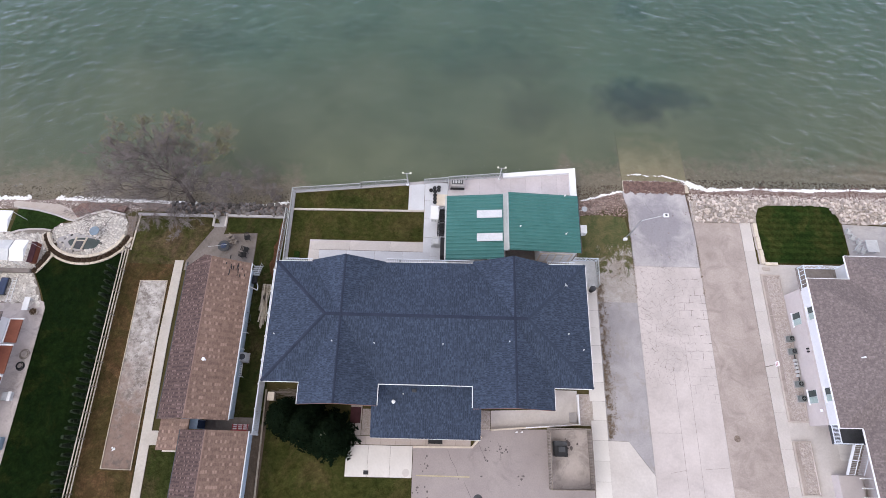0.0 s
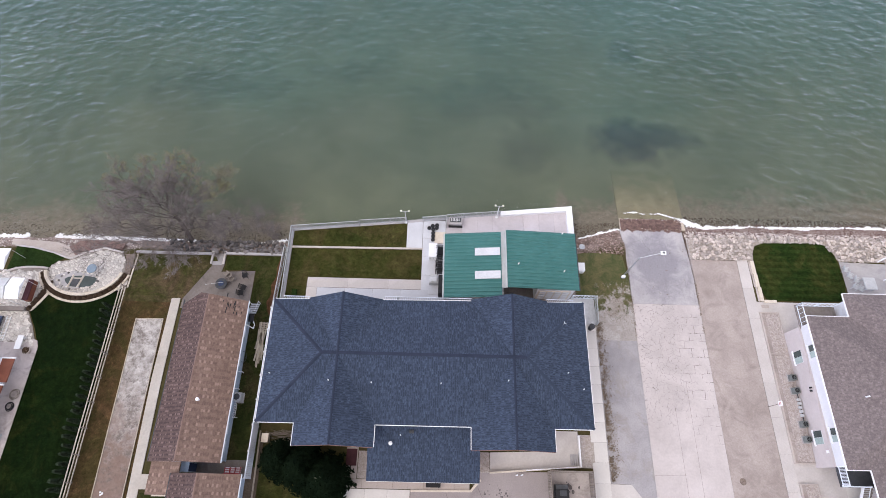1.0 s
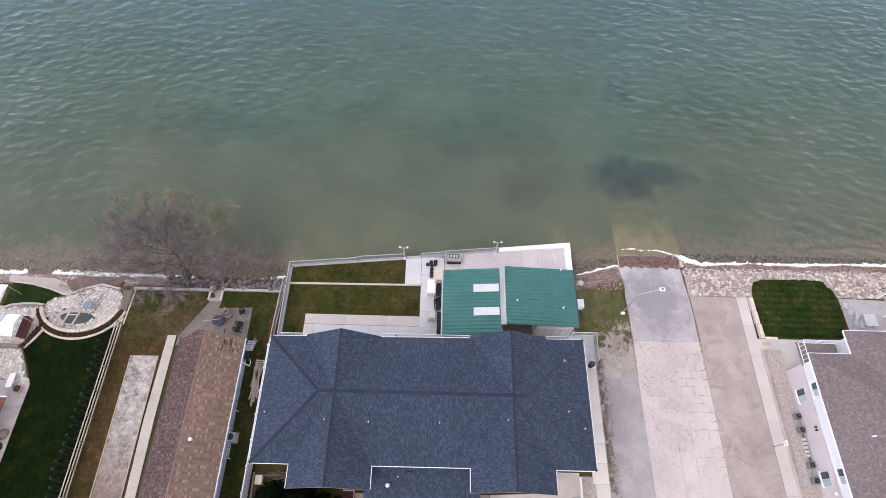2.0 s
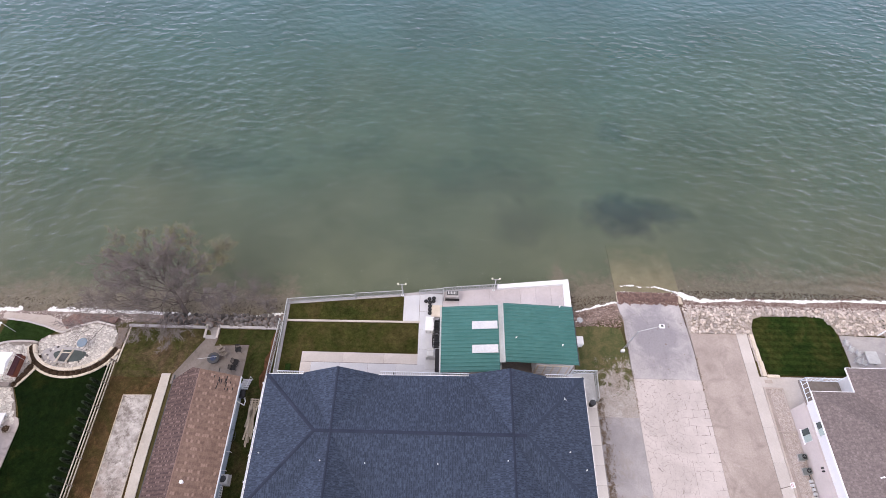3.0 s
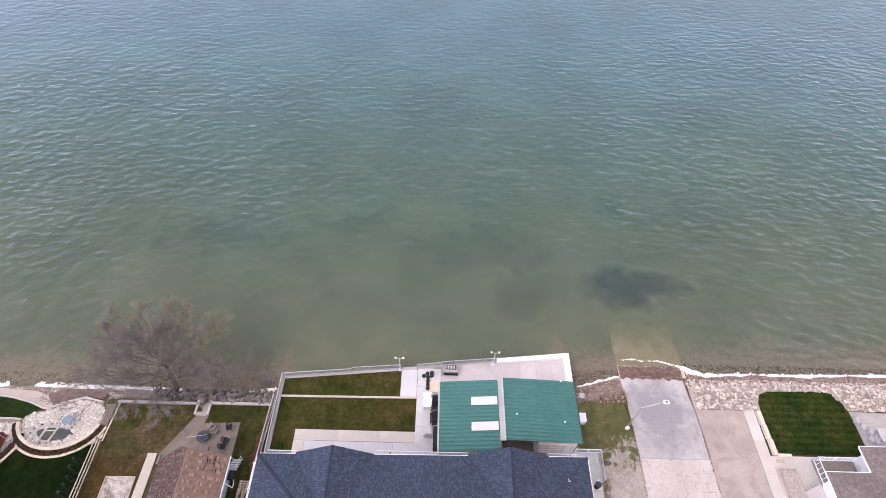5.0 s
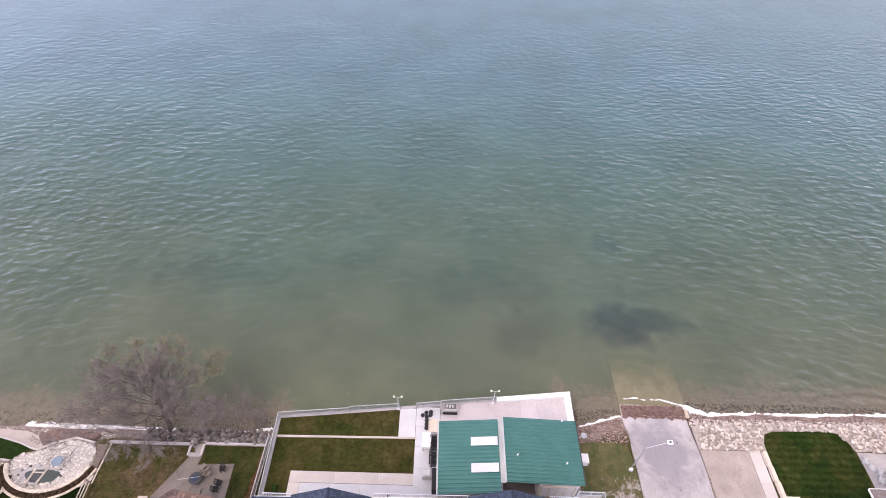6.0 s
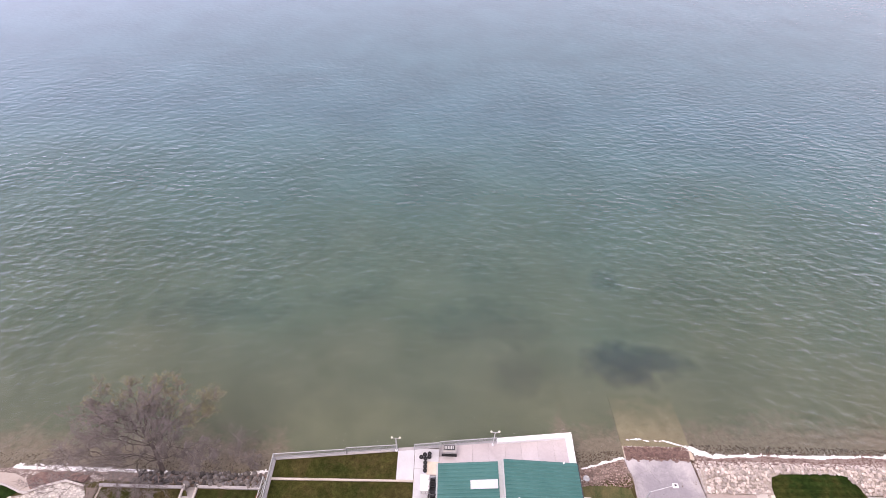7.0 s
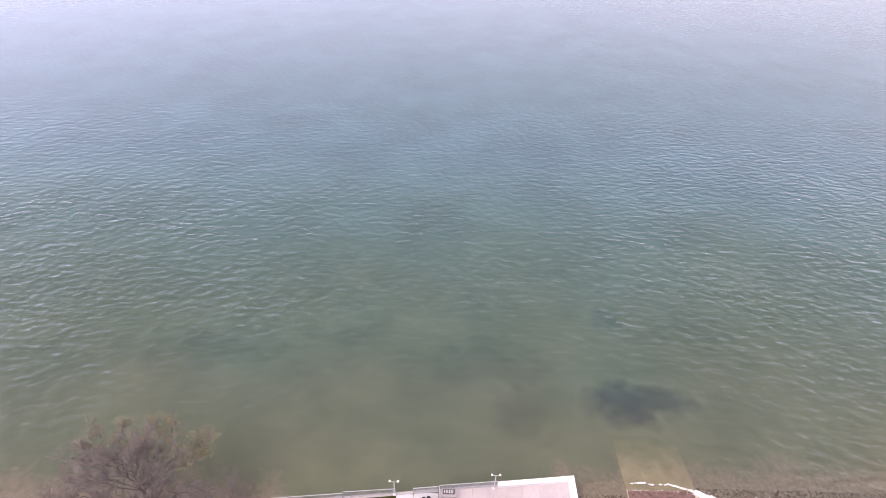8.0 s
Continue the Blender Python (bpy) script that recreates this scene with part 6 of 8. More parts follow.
# ---------------------------------------------------------------- terrace things
def light_pole(at):
    p = thing("light_pole", "white twin-globe lamp post on the sea wall", "lamp post", at, "lamp posts on the terrace")
    part("base", lathe([(0.16, 0), (0.16, 0.1), (0.09, 0.2)], 14), M["white"], p)
    part("pole", rod(bmesh.new(), (0, 0, 0.15), (0, 0, 2.6), 0.06, 0.045, 10), M["box_grey"], p)
    part("crossarm", rod(bmesh.new(), (-0.42, 0, 2.6), (0.42, 0, 2.6), 0.03, None, 8), M["box_grey"], p)
    for x in (-0.42, 0.42):
        part("globe", ball(bmesh.new(), (x, 0, 2.74), 0.12, 2), M["globe"], p, "white glass globe")
    return p


lp = light_pole((-3.68, 28.15, 0.05))
copy_thing(lp, pose(6.72, 29.15, 0.05))
sl = thing("street_lamp", "tall grey pole with a long arm and white lamp head", "street lamp", (20.6, 22.4, 0.0))
part("pole", rod(bmesh.new(), (0, 0, 0), (0.15, 0.1, 4.6), 0.04, 0.03, 10), M["steel"], sl)
part("brace", rod(bmesh.new(), (0.25, 0.1, 0.3), (0.3, 0.15, 4.4), 0.03, None, 6), M["steel"], sl)
part("arm", rod(bmesh.new(), (0.15, 0.1, 4.5), (2.45, 0.62, 4.8), 0.035, 0.03, 8), M["box_grey"], sl)
part("bracket", cube(0.1, 0.22, 0.02, 0.16, 4.35, 4.5, 0.02), M["steel"], sl)
part("lamp_head", cube(2.35, 2.9, 0.42, 0.82, 4.72, 4.9, 0.05), M["white"], sl, "white lamp head")
part("lens", cube(2.5, 2.72, 0.52, 0.72, 4.9, 4.93, 0.02), M["dark_grey"], sl)
mb = thing("meter_cabinet", "small white cabinet at the foot of the lamp", "cabinet", (20.45, 22.1, 0.0))
part("box", cube(-0.18, 0.18, -0.12, 0.12, 0.1, 0.5, 0.02), M["white"], mb)
part("foot", cube(-0.2, 0.2, -0.12, 0.12, 0, 0.1), M["dark_grey"], mb)
pt = thing("grill_table", "grey stone grill table with a dark rim on the terrace", "table", (1.95, 28.1, 0.06))
part("body", cube(-0.75, 0.75, -0.35, 0.5, 0, 0.7, 0.03), M["concrete_grey"], pt)
part("top", cube(-0.6, 0.6, -0.1, 0.42, 0.7, 0.76, 0.02), M["dark_grey"], pt, "dark grill plate")
for k in range(6):
    part("grill_bar", cube(-0.5 + 0.17 * k, -0.4 + 0.17 * k, -0.02, 0.34, 0.76, 0.79), M["box_grey"], pt)
part("bench_board", cube(-0.8, 0.8, -0.62, -0.37, 0.3, 0.38, 0.02), M["black"], pt, "dark bench board")


def tyre(at, lean):
    t = thing("tyre", "black rubber tyre lying on the concrete", "tyre", at, "black tyres on the terrace")
    bm = bmesh.new()
    n, m = 18, 8
    ring = [[bm.verts.new(((0.155 + 0.07 * math.cos(b)) * math.cos(a), (0.155 + 0.07 * math.cos(b)) * math.sin(a), 0.1 + 0.1 * math.sin(b))) for b in [2 * math.pi * j / m for j in range(m)]] for a in [2 * math.pi * k / n for k in range(n)]]
    for k in range(n):
        for j in range(m):
            bm.faces.new((ring[k][j], ring[(k + 1) % n][j], ring[(k + 1) % n][(j + 1) % m], ring[k][(j + 1) % m]))
    part("tread", bm, M["black"], t)
    part("hub", lathe([(0.085, 0.02), (0.085, 0.12), (0.04, 0.14)], 12), M["dark_grey"], t, "dark grey hub")
    return t


t0 = tyre((-1.0, 27.45, 0.06), 0)
for x, y in ((-0.62, 27.75), (-0.55, 27.3), (-0.15, 27.5), (-0.12, 27.85), (-0.55, 26.85), (-0.55, 26.42), (-0.55, 26.0)):
    copy_thing(t0, pose(x, y, 0.06, 0, 0, random.uniform(0, 90)))
hatch = thing("hatch_cover", "cream square hatch slab with raised rim", "hatch", (0.25, 26.3, 0.06))
part("slab", cube(-0.62, 0.62, -0.7, 0.7, 0, 0.06, 0.02), M["cream"], hatch)
part("rim", cube(-0.62, 0.62, -0.78, -0.7, 0, 0.1, 0.01), M["concrete_tan"], hatch)
frz = thing("chest", "long white storage chest on the concrete walk", "chest", (-0.5, 24.35, 0.06))
part("body", cube(-0.44, 0.44, -0.8, 0.8, 0, 0.85, 0.04), M["white"], frz)
part("lid", cube(-0.47, 0.47, -0.83, 0.83, 0.85, 0.95, 0.03), M["white"], frz)
for x in (-0.3, 0.1, 0.35):
    part("handle", cube(x - 0.06, x + 0.06, -0.95, -0.82, 0.6, 0.75, 0.02), M["box_grey"], frz)


def rack(at, n, label):
    r = thing("chair_stack", label, "chairs", at)
    bm = bmesh.new()
    rr = random.Random(int(at[1] * 10))
    for k in range(n):
        y = -0.75 + 1.5 * k / n
        for x in (-0.42, 0.42):
            rod(bm, (x, y, 0), (x * rr.uniform(0.7, 1.1), y + 0.1, 1.0), 0.02, None, 4)
        rod(bm, (-0.44, y + 0.08, 0.95 + rr.uniform(-0.1, 0.1)), (0.44, y + 0.08, 0.95), 0.022, None, 4)
        rod(bm, (-0.3, y, 0.5), (0.3, y + 0.06, 0.5), 0.022, None, 4)
        rod(bm, (-0.3, y, 0.1), (0.3, y + 0.2, 0.9), 0.018, None, 4)
    part("frame", bm, M["black"], r, "black metal tubing")
    bm = bmesh.new()
    for k in range(0, n, 2):
        box(bm, -0.25, 0.25, -0.7 + 1.5 * k / n, -0.62 + 1.5 * k / n, 0.35, 0.85)
    part("sling", bm, M["dark_grey"], r)
    return r


rack((0.3, 24.2, 0.06), 12, "row of stacked black metal chairs by the boathouse")
rack((0.28, 22.5, 0.06), 12, "row of folded black metal chairs by the boathouse")
gr = thing("grill", "light grey barbecue grill with shelves", "grill", (-0.3, 20.85, 0.06))
part("body", cube(-0.5, 0.5, -0.3, 0.3, 0.1, 0.85, 0.03), M["box_grey"], gr)
part("hood", cube(-0.35, 0.35, -0.28, 0.28, 0.85, 1.15, 0.1), M["box_grey"], gr)
part("shelf", cube(-0.35, 0.3, 0.32, 0.75, 0.75, 0.8, 0.01), M["box_grey"], gr)
for x in (-0.4, 0.4):
    part("wheel", rod(bmesh.new(), (x - 0.04, 0.25, 0.1), (x + 0.04, 0.25, 0.1), 0.1, None, 12), M["black"], gr)
cab = thing("cabinet", "tall black cabinet against the boathouse wall", "cabinet", (0.55, 20.3, 0.06))
part("body", cube(-0.35, 0.35, -1.1, 1.0, 0, 1.3, 0.02), M["black"], cab)
part("door", cube(-0.37, -0.34, -1.0, -0.1, 0.1, 1.2, 0.01), M["dark_grey"], cab)
part("door", cube(-0.37, -0.34, 0.0, 0.9, 0.1, 1.2, 0.01), M["dark_grey"], cab)
um = thing("folded_umbrella", "small dark folded umbrella on the patio", "umbrella", (-3.95, 18.4, 0.05))
part("canopy", lathe([(0.03, 0.4), (0.14, 0.6), (0.05, 1.9)], 10), M["black"], um)
part("pole", rod(bmesh.new(), (0, 0, 0), (0, 0, 2.0), 0.03), M["dark_grey"], um)
ub = thing("utility_box", "green utility box in the lawn corner", "utility box", (-15.2, 19.3, 0.02))
part("box", cube(-0.25, 0.25, -0.35, 0.35, 0, 0.35, 0.03), M["turf_small"], ub)
sb = thing("storage_box", "white storage box beside the boathouse", "box", (15.75, 22.9, 0.0))
part("body", cube(-0.36, 0.36, -0.45, 0.45, 0, 0.85, 0.03), M["white"], sb)
part("lid", cube(-0.39, 0.39, -0.48, 0.48, 0.85, 0.92, 0.03), M["white"], sb)
sd = thing("satellite_dish", "grey satellite dish on a wall arm", "satellite dish", (15.1, 24.3, 2.5))
part("dish", lathe([(0.03, 0.0), (0.17, 0.03), (0.29, 0.10), (0.31, 0.10), (0.18, 0.01), (0.03, -0.03)], 20, None, (0.35, 0.1, 0.25)), M["steel"], sd)
part("arm", rod(bmesh.new(), (-0.83, -0.1, -0.55), (0.35, 0.1, 0.25), 0.03), M["white"], sd)
tc2 = thing("trash_can", "black trash can with a light lid by the walk", "trash can", (16.3, 16.2, 0.05))
part("body", lathe([(0.24, 0), (0.3, 0.8), (0.31, 0.82)], 18), M["black"], tc2)
part("lid", lathe([(0.32, 0.82), (0.3, 0.9), (0.1, 0.95)], 18), M["dark_grey"], tc2)
part("bag", ball(bmesh.new(), (0.05, 0.28, 0.7), 0.16, 2), M["white"], tc2, "white bag edge")

# ---------------------------------------------------------------- cottage things
hv = thing("air_conditioner", "pale grey air conditioner on the grass by the cottage", "air conditioner", (-19.15, 8.2, 0.02))
part("casing", cube(-0.42, 0.42, -0.42, 0.42, 0.06, 0.85, 0.04), M["box_grey"], hv)
part("fan_grille", lathe([(0.3, 0.84), (0.3, 0.875), (0.24, 0.88)], 20), M["dark_grey"], hv, "dark round fan grille")
part("base", cube(-0.5, 0.5, -0.5, 0.5, 0, 0.06, 0.01), M["concrete_grey"], hv)


def ring_part(name, r, tube, material, parent, at, tilt=0.0, n=24):
    bm = bmesh.new()
    for k in range(n):
        a, b = 2 * math.pi * k / n, 2 * math.pi * (k + 1) / n
        rod(bm, (r * math.cos(a), r * math.sin(a), 0), (r * math.cos(b), r * math.sin(b), 0), tube, None, 6)
    bmesh.ops.rotate(bm, verts=list(bm.verts), cent=(0, 0, 0), matrix=Matrix.Rotation(tilt, 3, "Y"))
    return part(name, bm, material, parent, "", at)


hs = thing("garden_hose", "white coiled garden hose against the cottage wall", "hose", (-19.45, 7.05, 0.02))
for k in range(5):
    ring_part("coil", 0.24, 0.03, M["white"], hs, (0.12, -0.5 + 0.22 * k, 0.26), math.pi / 2 * 0.8, 14)
hp = thing("wire_hoop", "thin dark hoop leaning on the cottage wall", "hoop", (-19.4, 12.2, 0.02))
ring_part("rim", 0.55, 0.025, M["dark_grey"], hp, (0.05, 0, 0.5), math.pi / 2 * 0.75)
part("foot", cube(-0.1, 0.2, -0.05, 0.05, 0, 0.05), M["dark_grey"], hp)
for y, z in ((10.6, 0.9), (8.9, 1.2), (6.3, 0.5)):
    part("wall_bracket", rod(rod(bmesh.new(), (-19.4, y, z), (-18.95, y, z), 0.03), (-19.0, y, z), (-19.0, y, z - 0.4), 0.03), M["white"], cot, "white pipe bracket")
part("downpipe", rod(rod(rod(bmesh.new(), (-18.95, 15.0, 2.5), (-18.6, 15.0, 1.0), 0.05), (-18.6, 15.0, 1.0), (-18.7, 15.5, 0.6), 0.05), (-18.7, 15.5, 0.6), (-19.0, 16.0, 0.2), 0.05), M["white"], cot, "white bent downpipe")
lum = thing("lumber_pile", "pile of pale weathered lumber beside the fence", "lumber", (-17.95, 13.5, 0.02))
lr = random.Random(3)
for k in range(26):
    L = lr.uniform(1.6, 3.4)
    b = part("board", cube(-0.07, 0.07, -L / 2, L / 2, 0, 0.05, 0.005), M["wood_pale"], lum)
    b.matrix_basis = pose(lr.uniform(-0.32, 0.32), lr.uniform(-0.9, 0.9), 0.055 * (k // 4), 0, 0, lr.gauss(0, 5))
plt = thing("pallet", "broken pale wood pallet on the lumber", "pallet", (-17.9, 15.4, 0.02))
for k in range(5):
    part("slat", cube(-0.45, 0.4, -0.5 + 0.22 * k, -0.38 + 0.22 * k, 0.12, 0.15, 0.005), M["wood_pale"], plt)
for x in (-0.4, 0, 0.35):
    part("bearer", cube(x - 0.05, x + 0.05, -0.5, 0.55, 0, 0.12), M["wood_grey"], plt)
bk = thing("storage_bin", "cream plastic storage bin by the spruce", "bin", (-15.85, 4.5, 0.02))
part("body", cube(-0.3, 0.3, -0.38, 0.38, 0, 0.7, 0.06), M["cream"], bk)
part("lid", cube(-0.33, 0.33, -0.41, 0.41, 0.7, 0.78, 0.03), M["cream"], bk)
logs = thing("brush_pile", "grey dead branches under the eave", "branches", (-14.4, 4.6, 0.02))
bm = bmesh.new()
for k in range(60):
    x, y = lr.uniform(-0.9, 1.2), lr.uniform(-0.3, 0.6)
    a = lr.uniform(-0.6, 0.6)
    rod(bm, (x, y, 0.05 + lr.uniform(0, 0.3)), (x + 1.1 * math.cos(a) * lr.choice((-1, 1)), y + 0.6 * math.sin(a), 0.1 + lr.uniform(0, 0.4)), 0.02, 0.01, 4)
part("branch", bm, M["wood_grey"], logs)
fp = thing("fire_pit", "dark round fire pit with a blue-grey cover", "fire pit", (-23.05, 20.0, 0.04))
part("bowl", lathe([(0.45, 0), (0.6, 0.3), (0.62, 0.42), (0.5, 0.44)], 20), M["dark_grey"], fp)
part("cover", lathe([(0.34, 0.43), (0.26, 0.47), (0.1, 0.49)], 20), M["navy"], fp)
part("poker", rod(bmesh.new(), (-1.6, -0.2, 0.5), (0.4, 0.12, 0.55), 0.02, None, 5), M["box_grey"], fp, "thin pale poker")
for x, y, r in ((-22.3, 20.9, 200), (-22.6, 21.1, 230), (-22.0, 20.5, 160)):
    chair((x, y, 0.04), r, "wood_grey", "weathered wooden patio chair round the fire pit", "patio_chair", "wooden patio chairs")
for x, y, r, lb in ((-20.65, 21.0, 10, "black garden chair on the cottage patio"), (-20.6, 19.6, 80, "black garden chair on the cottage patio"), (-20.75, 19.0, 95, "black garden chair on the cottage patio")):
    chair((x, y, 0.04), r, "black", lb, "garden_chair", "black garden chairs")
st = thing("side_stairs", "grey metal steps on the cottage side", "steps", (-19.5, 17.2, 0.04))
for k in range(5):
    part("tread", cube(0.0, 0.9, 0.28 * k - 0.6, 0.28 * k - 0.42, 0.9 - 0.18 * k, 0.94 - 0.18 * k, 0.01), M["steel"], st)
for x in (-0.03, 0.93):
    part("rail", strip(bmesh.new(), (x, -0.6, 1.7), (x, 0.8, 0.9), 0.05, 0.03), M["box_grey"], st)
    part("post", rod(bmesh.new(), (x, 0.7, 0), (x, 0.75, 0.95), 0.025), M["box_grey"], st)
sm = thing("smoker", "black barrel smoker by the steps", "smoker", (-19.1, 16.2, 0.02))
part("barrel", rod(bmesh.new(), (0, -0.4, 0.7), (0, 0.4, 0.7), 0.26, None, 14), M["black"], sm)
for y in (-0.3, 0.3):
    part("leg", rod(bmesh.new(), (0, y, 0), (0, y, 0.6), 0.03), M["dark_grey"], sm)
for x in (-18.9, -18.4, -17.95):
    fold = chair((x, 1.62, 0.03), 180, "red", "red and white folding chair in the paved yard", "folding_chair", "red folding chairs")
    for y in (-0.18, 0.0, 0.18):
        part("stripe", cube(-0.27, 0.27, y - 0.045, y + 0.045, 0.43, 0.452, 0.004), M["white"], fold, "white stripe")
bd = thing("storage_shed", "low blue-grey shed between the cottages", "shed", (-22.75, 1.75, 0.02))
part("body", cube(-0.75, 0.75, -0.4, 0.4, 0, 1.9, 0.02), M["siding_blue"], bd)
part("roof", cube(-0.82, 0.82, -0.46, 0.46, 1.9, 1.98, 0.02), M["siding_blue"], bd)
part("door", cube(0.75, 0.79, -0.35, 0.35, 0.1, 1.8, 0.01), M["navy"], bd)
court = thing("bocce_court", "long pale bocce court with wood edging", "court", (0, 0, 0))
tagged(court, kind="structure")
CORNERS = [(-31.0, -2.36), (-28.2, -2.42), (-28.45, 16.05), (-31.25, 16.0)]
part("surface", prism(CORNERS, -0.1, 0.035), M["court"], court)
for (ax, ay), (bx, by) in zip(CORNERS, CORNERS[1:] + CORNERS[:1]):
    size = math.hypot(bx - ax, by - ay)
    ob = part("edging", cube(-0.035, size + 0.035, -0.035, 0.035, -0.1, 0.12, 0.01), M["wood_pale"], court)
    ob.matrix_basis = Matrix.LocRotScale((ax, ay, 0), Euler((0, 0, math.atan2(by - ay, bx - ax))), None)
rag = thing("rag", "crumpled white rag on the court", "rag", (-30.2, -0.6, 0.04))
bm = bmesh.new()
for k in range(4):
    ball(bm, (lr.uniform(-0.15, 0.15), lr.uniform(-0.2, 0.2), 0.05), 0.1, 1)
bmesh.ops.scale(bm, vec=(1, 1, 0.5), verts=list(bm.verts))
part("cloth", bm, M["white"], rag)
old = random.Random(5)
for cx, cy, n in ((-20.35, 16.3, 6), (-19.9, 15.9, 5), (-20.9, 16.6, 4)):
    for _ in range(n):
        x, y = cx + old.gauss(0, 0.25), cy + old.gauss(0, 0.35)
        z = 2.7 + 2.0 * (-18.95 - x) / 3.225 + 0.01
        L = old.uniform(0.2, 0.5)
        part("shingle_gap", strip(bmesh.new(), (x, y, z), (x, y + L, z), 0.11, 0.012), M["black"], cot, "dark gap of a missing shingle")

# ---------------------------------------------------------------- pond garden of the west neighbour
def crazy_paving(base, inside, x0, x1, y0, y1, step, material, top, seed):
    """Irregular flagstones cut from each other's neighbourhood, each its own piece."""
    rr = random.Random(seed)
    nx, ny = int((x1 - x0) / step) + 1, int((y1 - y0) / step) + 1
    count, rest = 0, bmesh.new()
    seeds = [(x0 + step * (i + rr.uniform(-0.1, 1.1)), y0 + step * (j + rr.uniform(-0.1, 1.1))) for i in range(nx) for j in range(ny)]
    for cx, cy in seeds:
        if not inside(cx, cy):
            continue
        poly = [(cx + dx * step * 1.2, cy + dy * step * 1.2) for dx, dy in ((-1, -1), (1, -1), (1, 1), (-1, 1))]
        for ox, oy in seeds:
            ex, ey = ox - cx, oy - cy
            d2 = ex * ex + ey * ey
            if d2 < 1e-6 or d2 > (3 * step) ** 2:
                continue
            lim = 0.5 * d2 - 0.016 * math.sqrt(d2)
            out = []
            for p, q in zip(poly, poly[1:] + poly[:1]):
                a_ = (p[0] - cx) * ex + (p[1] - cy) * ey - lim
                b_ = (q[0] - cx) * ex + (q[1] - cy) * ey - lim
                if a_ <= 0:
                    out.append(p)
                if a_ * b_ < 0:
                    f = a_ / (a_ - b_)
                    out.append((p[0] + f * (q[0] - p[0]), p[1] + f * (q[1] - p[1])))
            poly = out
            if len(poly) < 3:
                break
        if len(poly) < 3:
            continue
        lift = top + rr.uniform(-0.012, 0.02)
        count += 1
        if count > 300:
            prism(poly, lift - 0.05, lift, rest)
            continue
        me = to_mesh("flagstone", prism([(px - cx, py - cy) for px, py in poly], -0.05, 0), material)
        piece("flagstone", me, base, (cx, cy, lift))
    if count > 300:
        tagged(part("small_flagstones", rest, material, base), kind="stuff")


PX, PY = -38.0, 21.4
NORTH = ((-42.2, 21.3), (-41.45, 22.1), (-39.92, 22.5), (-38.68, 23.2), (-36.66, 23.85), (-34.58, 23.4), (-33.9, 22.2))


def patio_north(x):
    """Northern edge of the round patio: a dip at the small lawn, then a bulge to the lake."""
    for (xa, ya), (xb, yb) in zip(NORTH, NORTH[1:]):
        if xa <= x <= xb:
            return ya + (yb - ya) * (x - xa) / (xb - xa)
    return 20.0


garden = setting("pond_patio", prism([(PX + 4.15 * math.cos(a), PY + 3.3 * math.sin(a)) for a in [math.pi * (1.0 + k / 24) for k in range(25)]] + [(x, y) for x, y in NORTH[::-1]], -0.4, 0.03), M["joint_pale"], "round flagstone patio by the lake", "pavement")
crazy_paving(garden, lambda x, y: ((x - PX) / 4.0) ** 2 + (min(0.0, y - PY) / 3.0) ** 2 < 1 and y < patio_north(x) - 0.15 and not ((x + 38.9) / 2.3) ** 2 + ((y - 20.1) / 1.0) ** 2 < 1, PX - 4.6, PX + 4.6, PY - 3.8, PY + 3.6, 0.26, M["flag"], 0.06, 1)
side = setting("stone_terrace", prism([(-50, 13.0), (-40.75, 13.0), (-41.6, 14.8), (-42.55, 16.4), (-42.6, 17.2), (-41.9, 19.0), (-41.8, 20.6), (-42.2, 21.3), (-44.3, 21.4), (-50, 20.8)], -0.4, 0.025), M["joint_pale"], "flagstone terrace beside the neighbour's house", "pavement")
crazy_paving(side, lambda x, y: -47.5 < x < (-40.95 - 0.5 * (y - 13.0) if y < 16.6 else min(-42.05, -42.85 + 0.4 * (y - 16.6))) and 13.2 < y < 21.0, -48, -40.5, 13.0, 21.4, 0.31, M["flag"], 0.055, 2)
kerbs = thing("garden_kerb", "pale curved stone kerbs round the small lawn", "kerb")
tagged(kerbs, kind="structure")
for run in (((-46.4, 24.0), (-44.2, 23.75), (-42.1, 23.25), (-40.7, 22.75), (-39.95, 22.6), (-38.7, 23.3), (-36.66, 23.95), (-34.6, 23.5)), ((-46.6, 20.85), (-45.5, 21.3), (-44.3, 21.48), (-43.0, 21.5), (-42.1, 21.4))):
    for a, b in zip(run, run[1:]):
        bm = bmesh.new()
        strip(bm, (*a, 0.07), (*b, 0.07), 0.24, 0.14)
        part("kerb_stone", bm, M["concrete_warm"], kerbs)
pool = thing("garden_pond", "dark garden pond with stone edging and a little bridge", "pond", (-38.0, 19.8, 0.03))
part("margin", prism([(-0.9 + 2.3 * math.cos(a) * (1 + 0.06 * math.sin(5 * a)), 0.3 + 1.02 * math.sin(a) * (1 + 0.08 * math.cos(3 * a))) for a in [2 * math.pi * k / 32 for k in range(32)]], -0.02, 0.02), M["concrete_grey"], pool, "smooth grey pond margin")
part("water", prism([(-0.15 + 1.7 * math.cos(a) * (1 + 0.12 * math.sin(3 * a)), 0.15 + 0.72 * math.sin(a) * (1 + 0.1 * math.cos(2 * a))) for a in [2 * math.pi * k / 28 for k in range(28)]], 0.0, 0.04), M["glass_dark"], pool, "still dark water")
for xa, xb in ((-1.35, -1.08), (-0.33, 0.02)):
    bm = bmesh.new()
    strip(bm, (xa, -0.55, 0.12), (xb, 0.85, 0.12), 0.2, 0.1)
    part("plank_bridge", bm, M["cream"], pool, "pale stone plank")
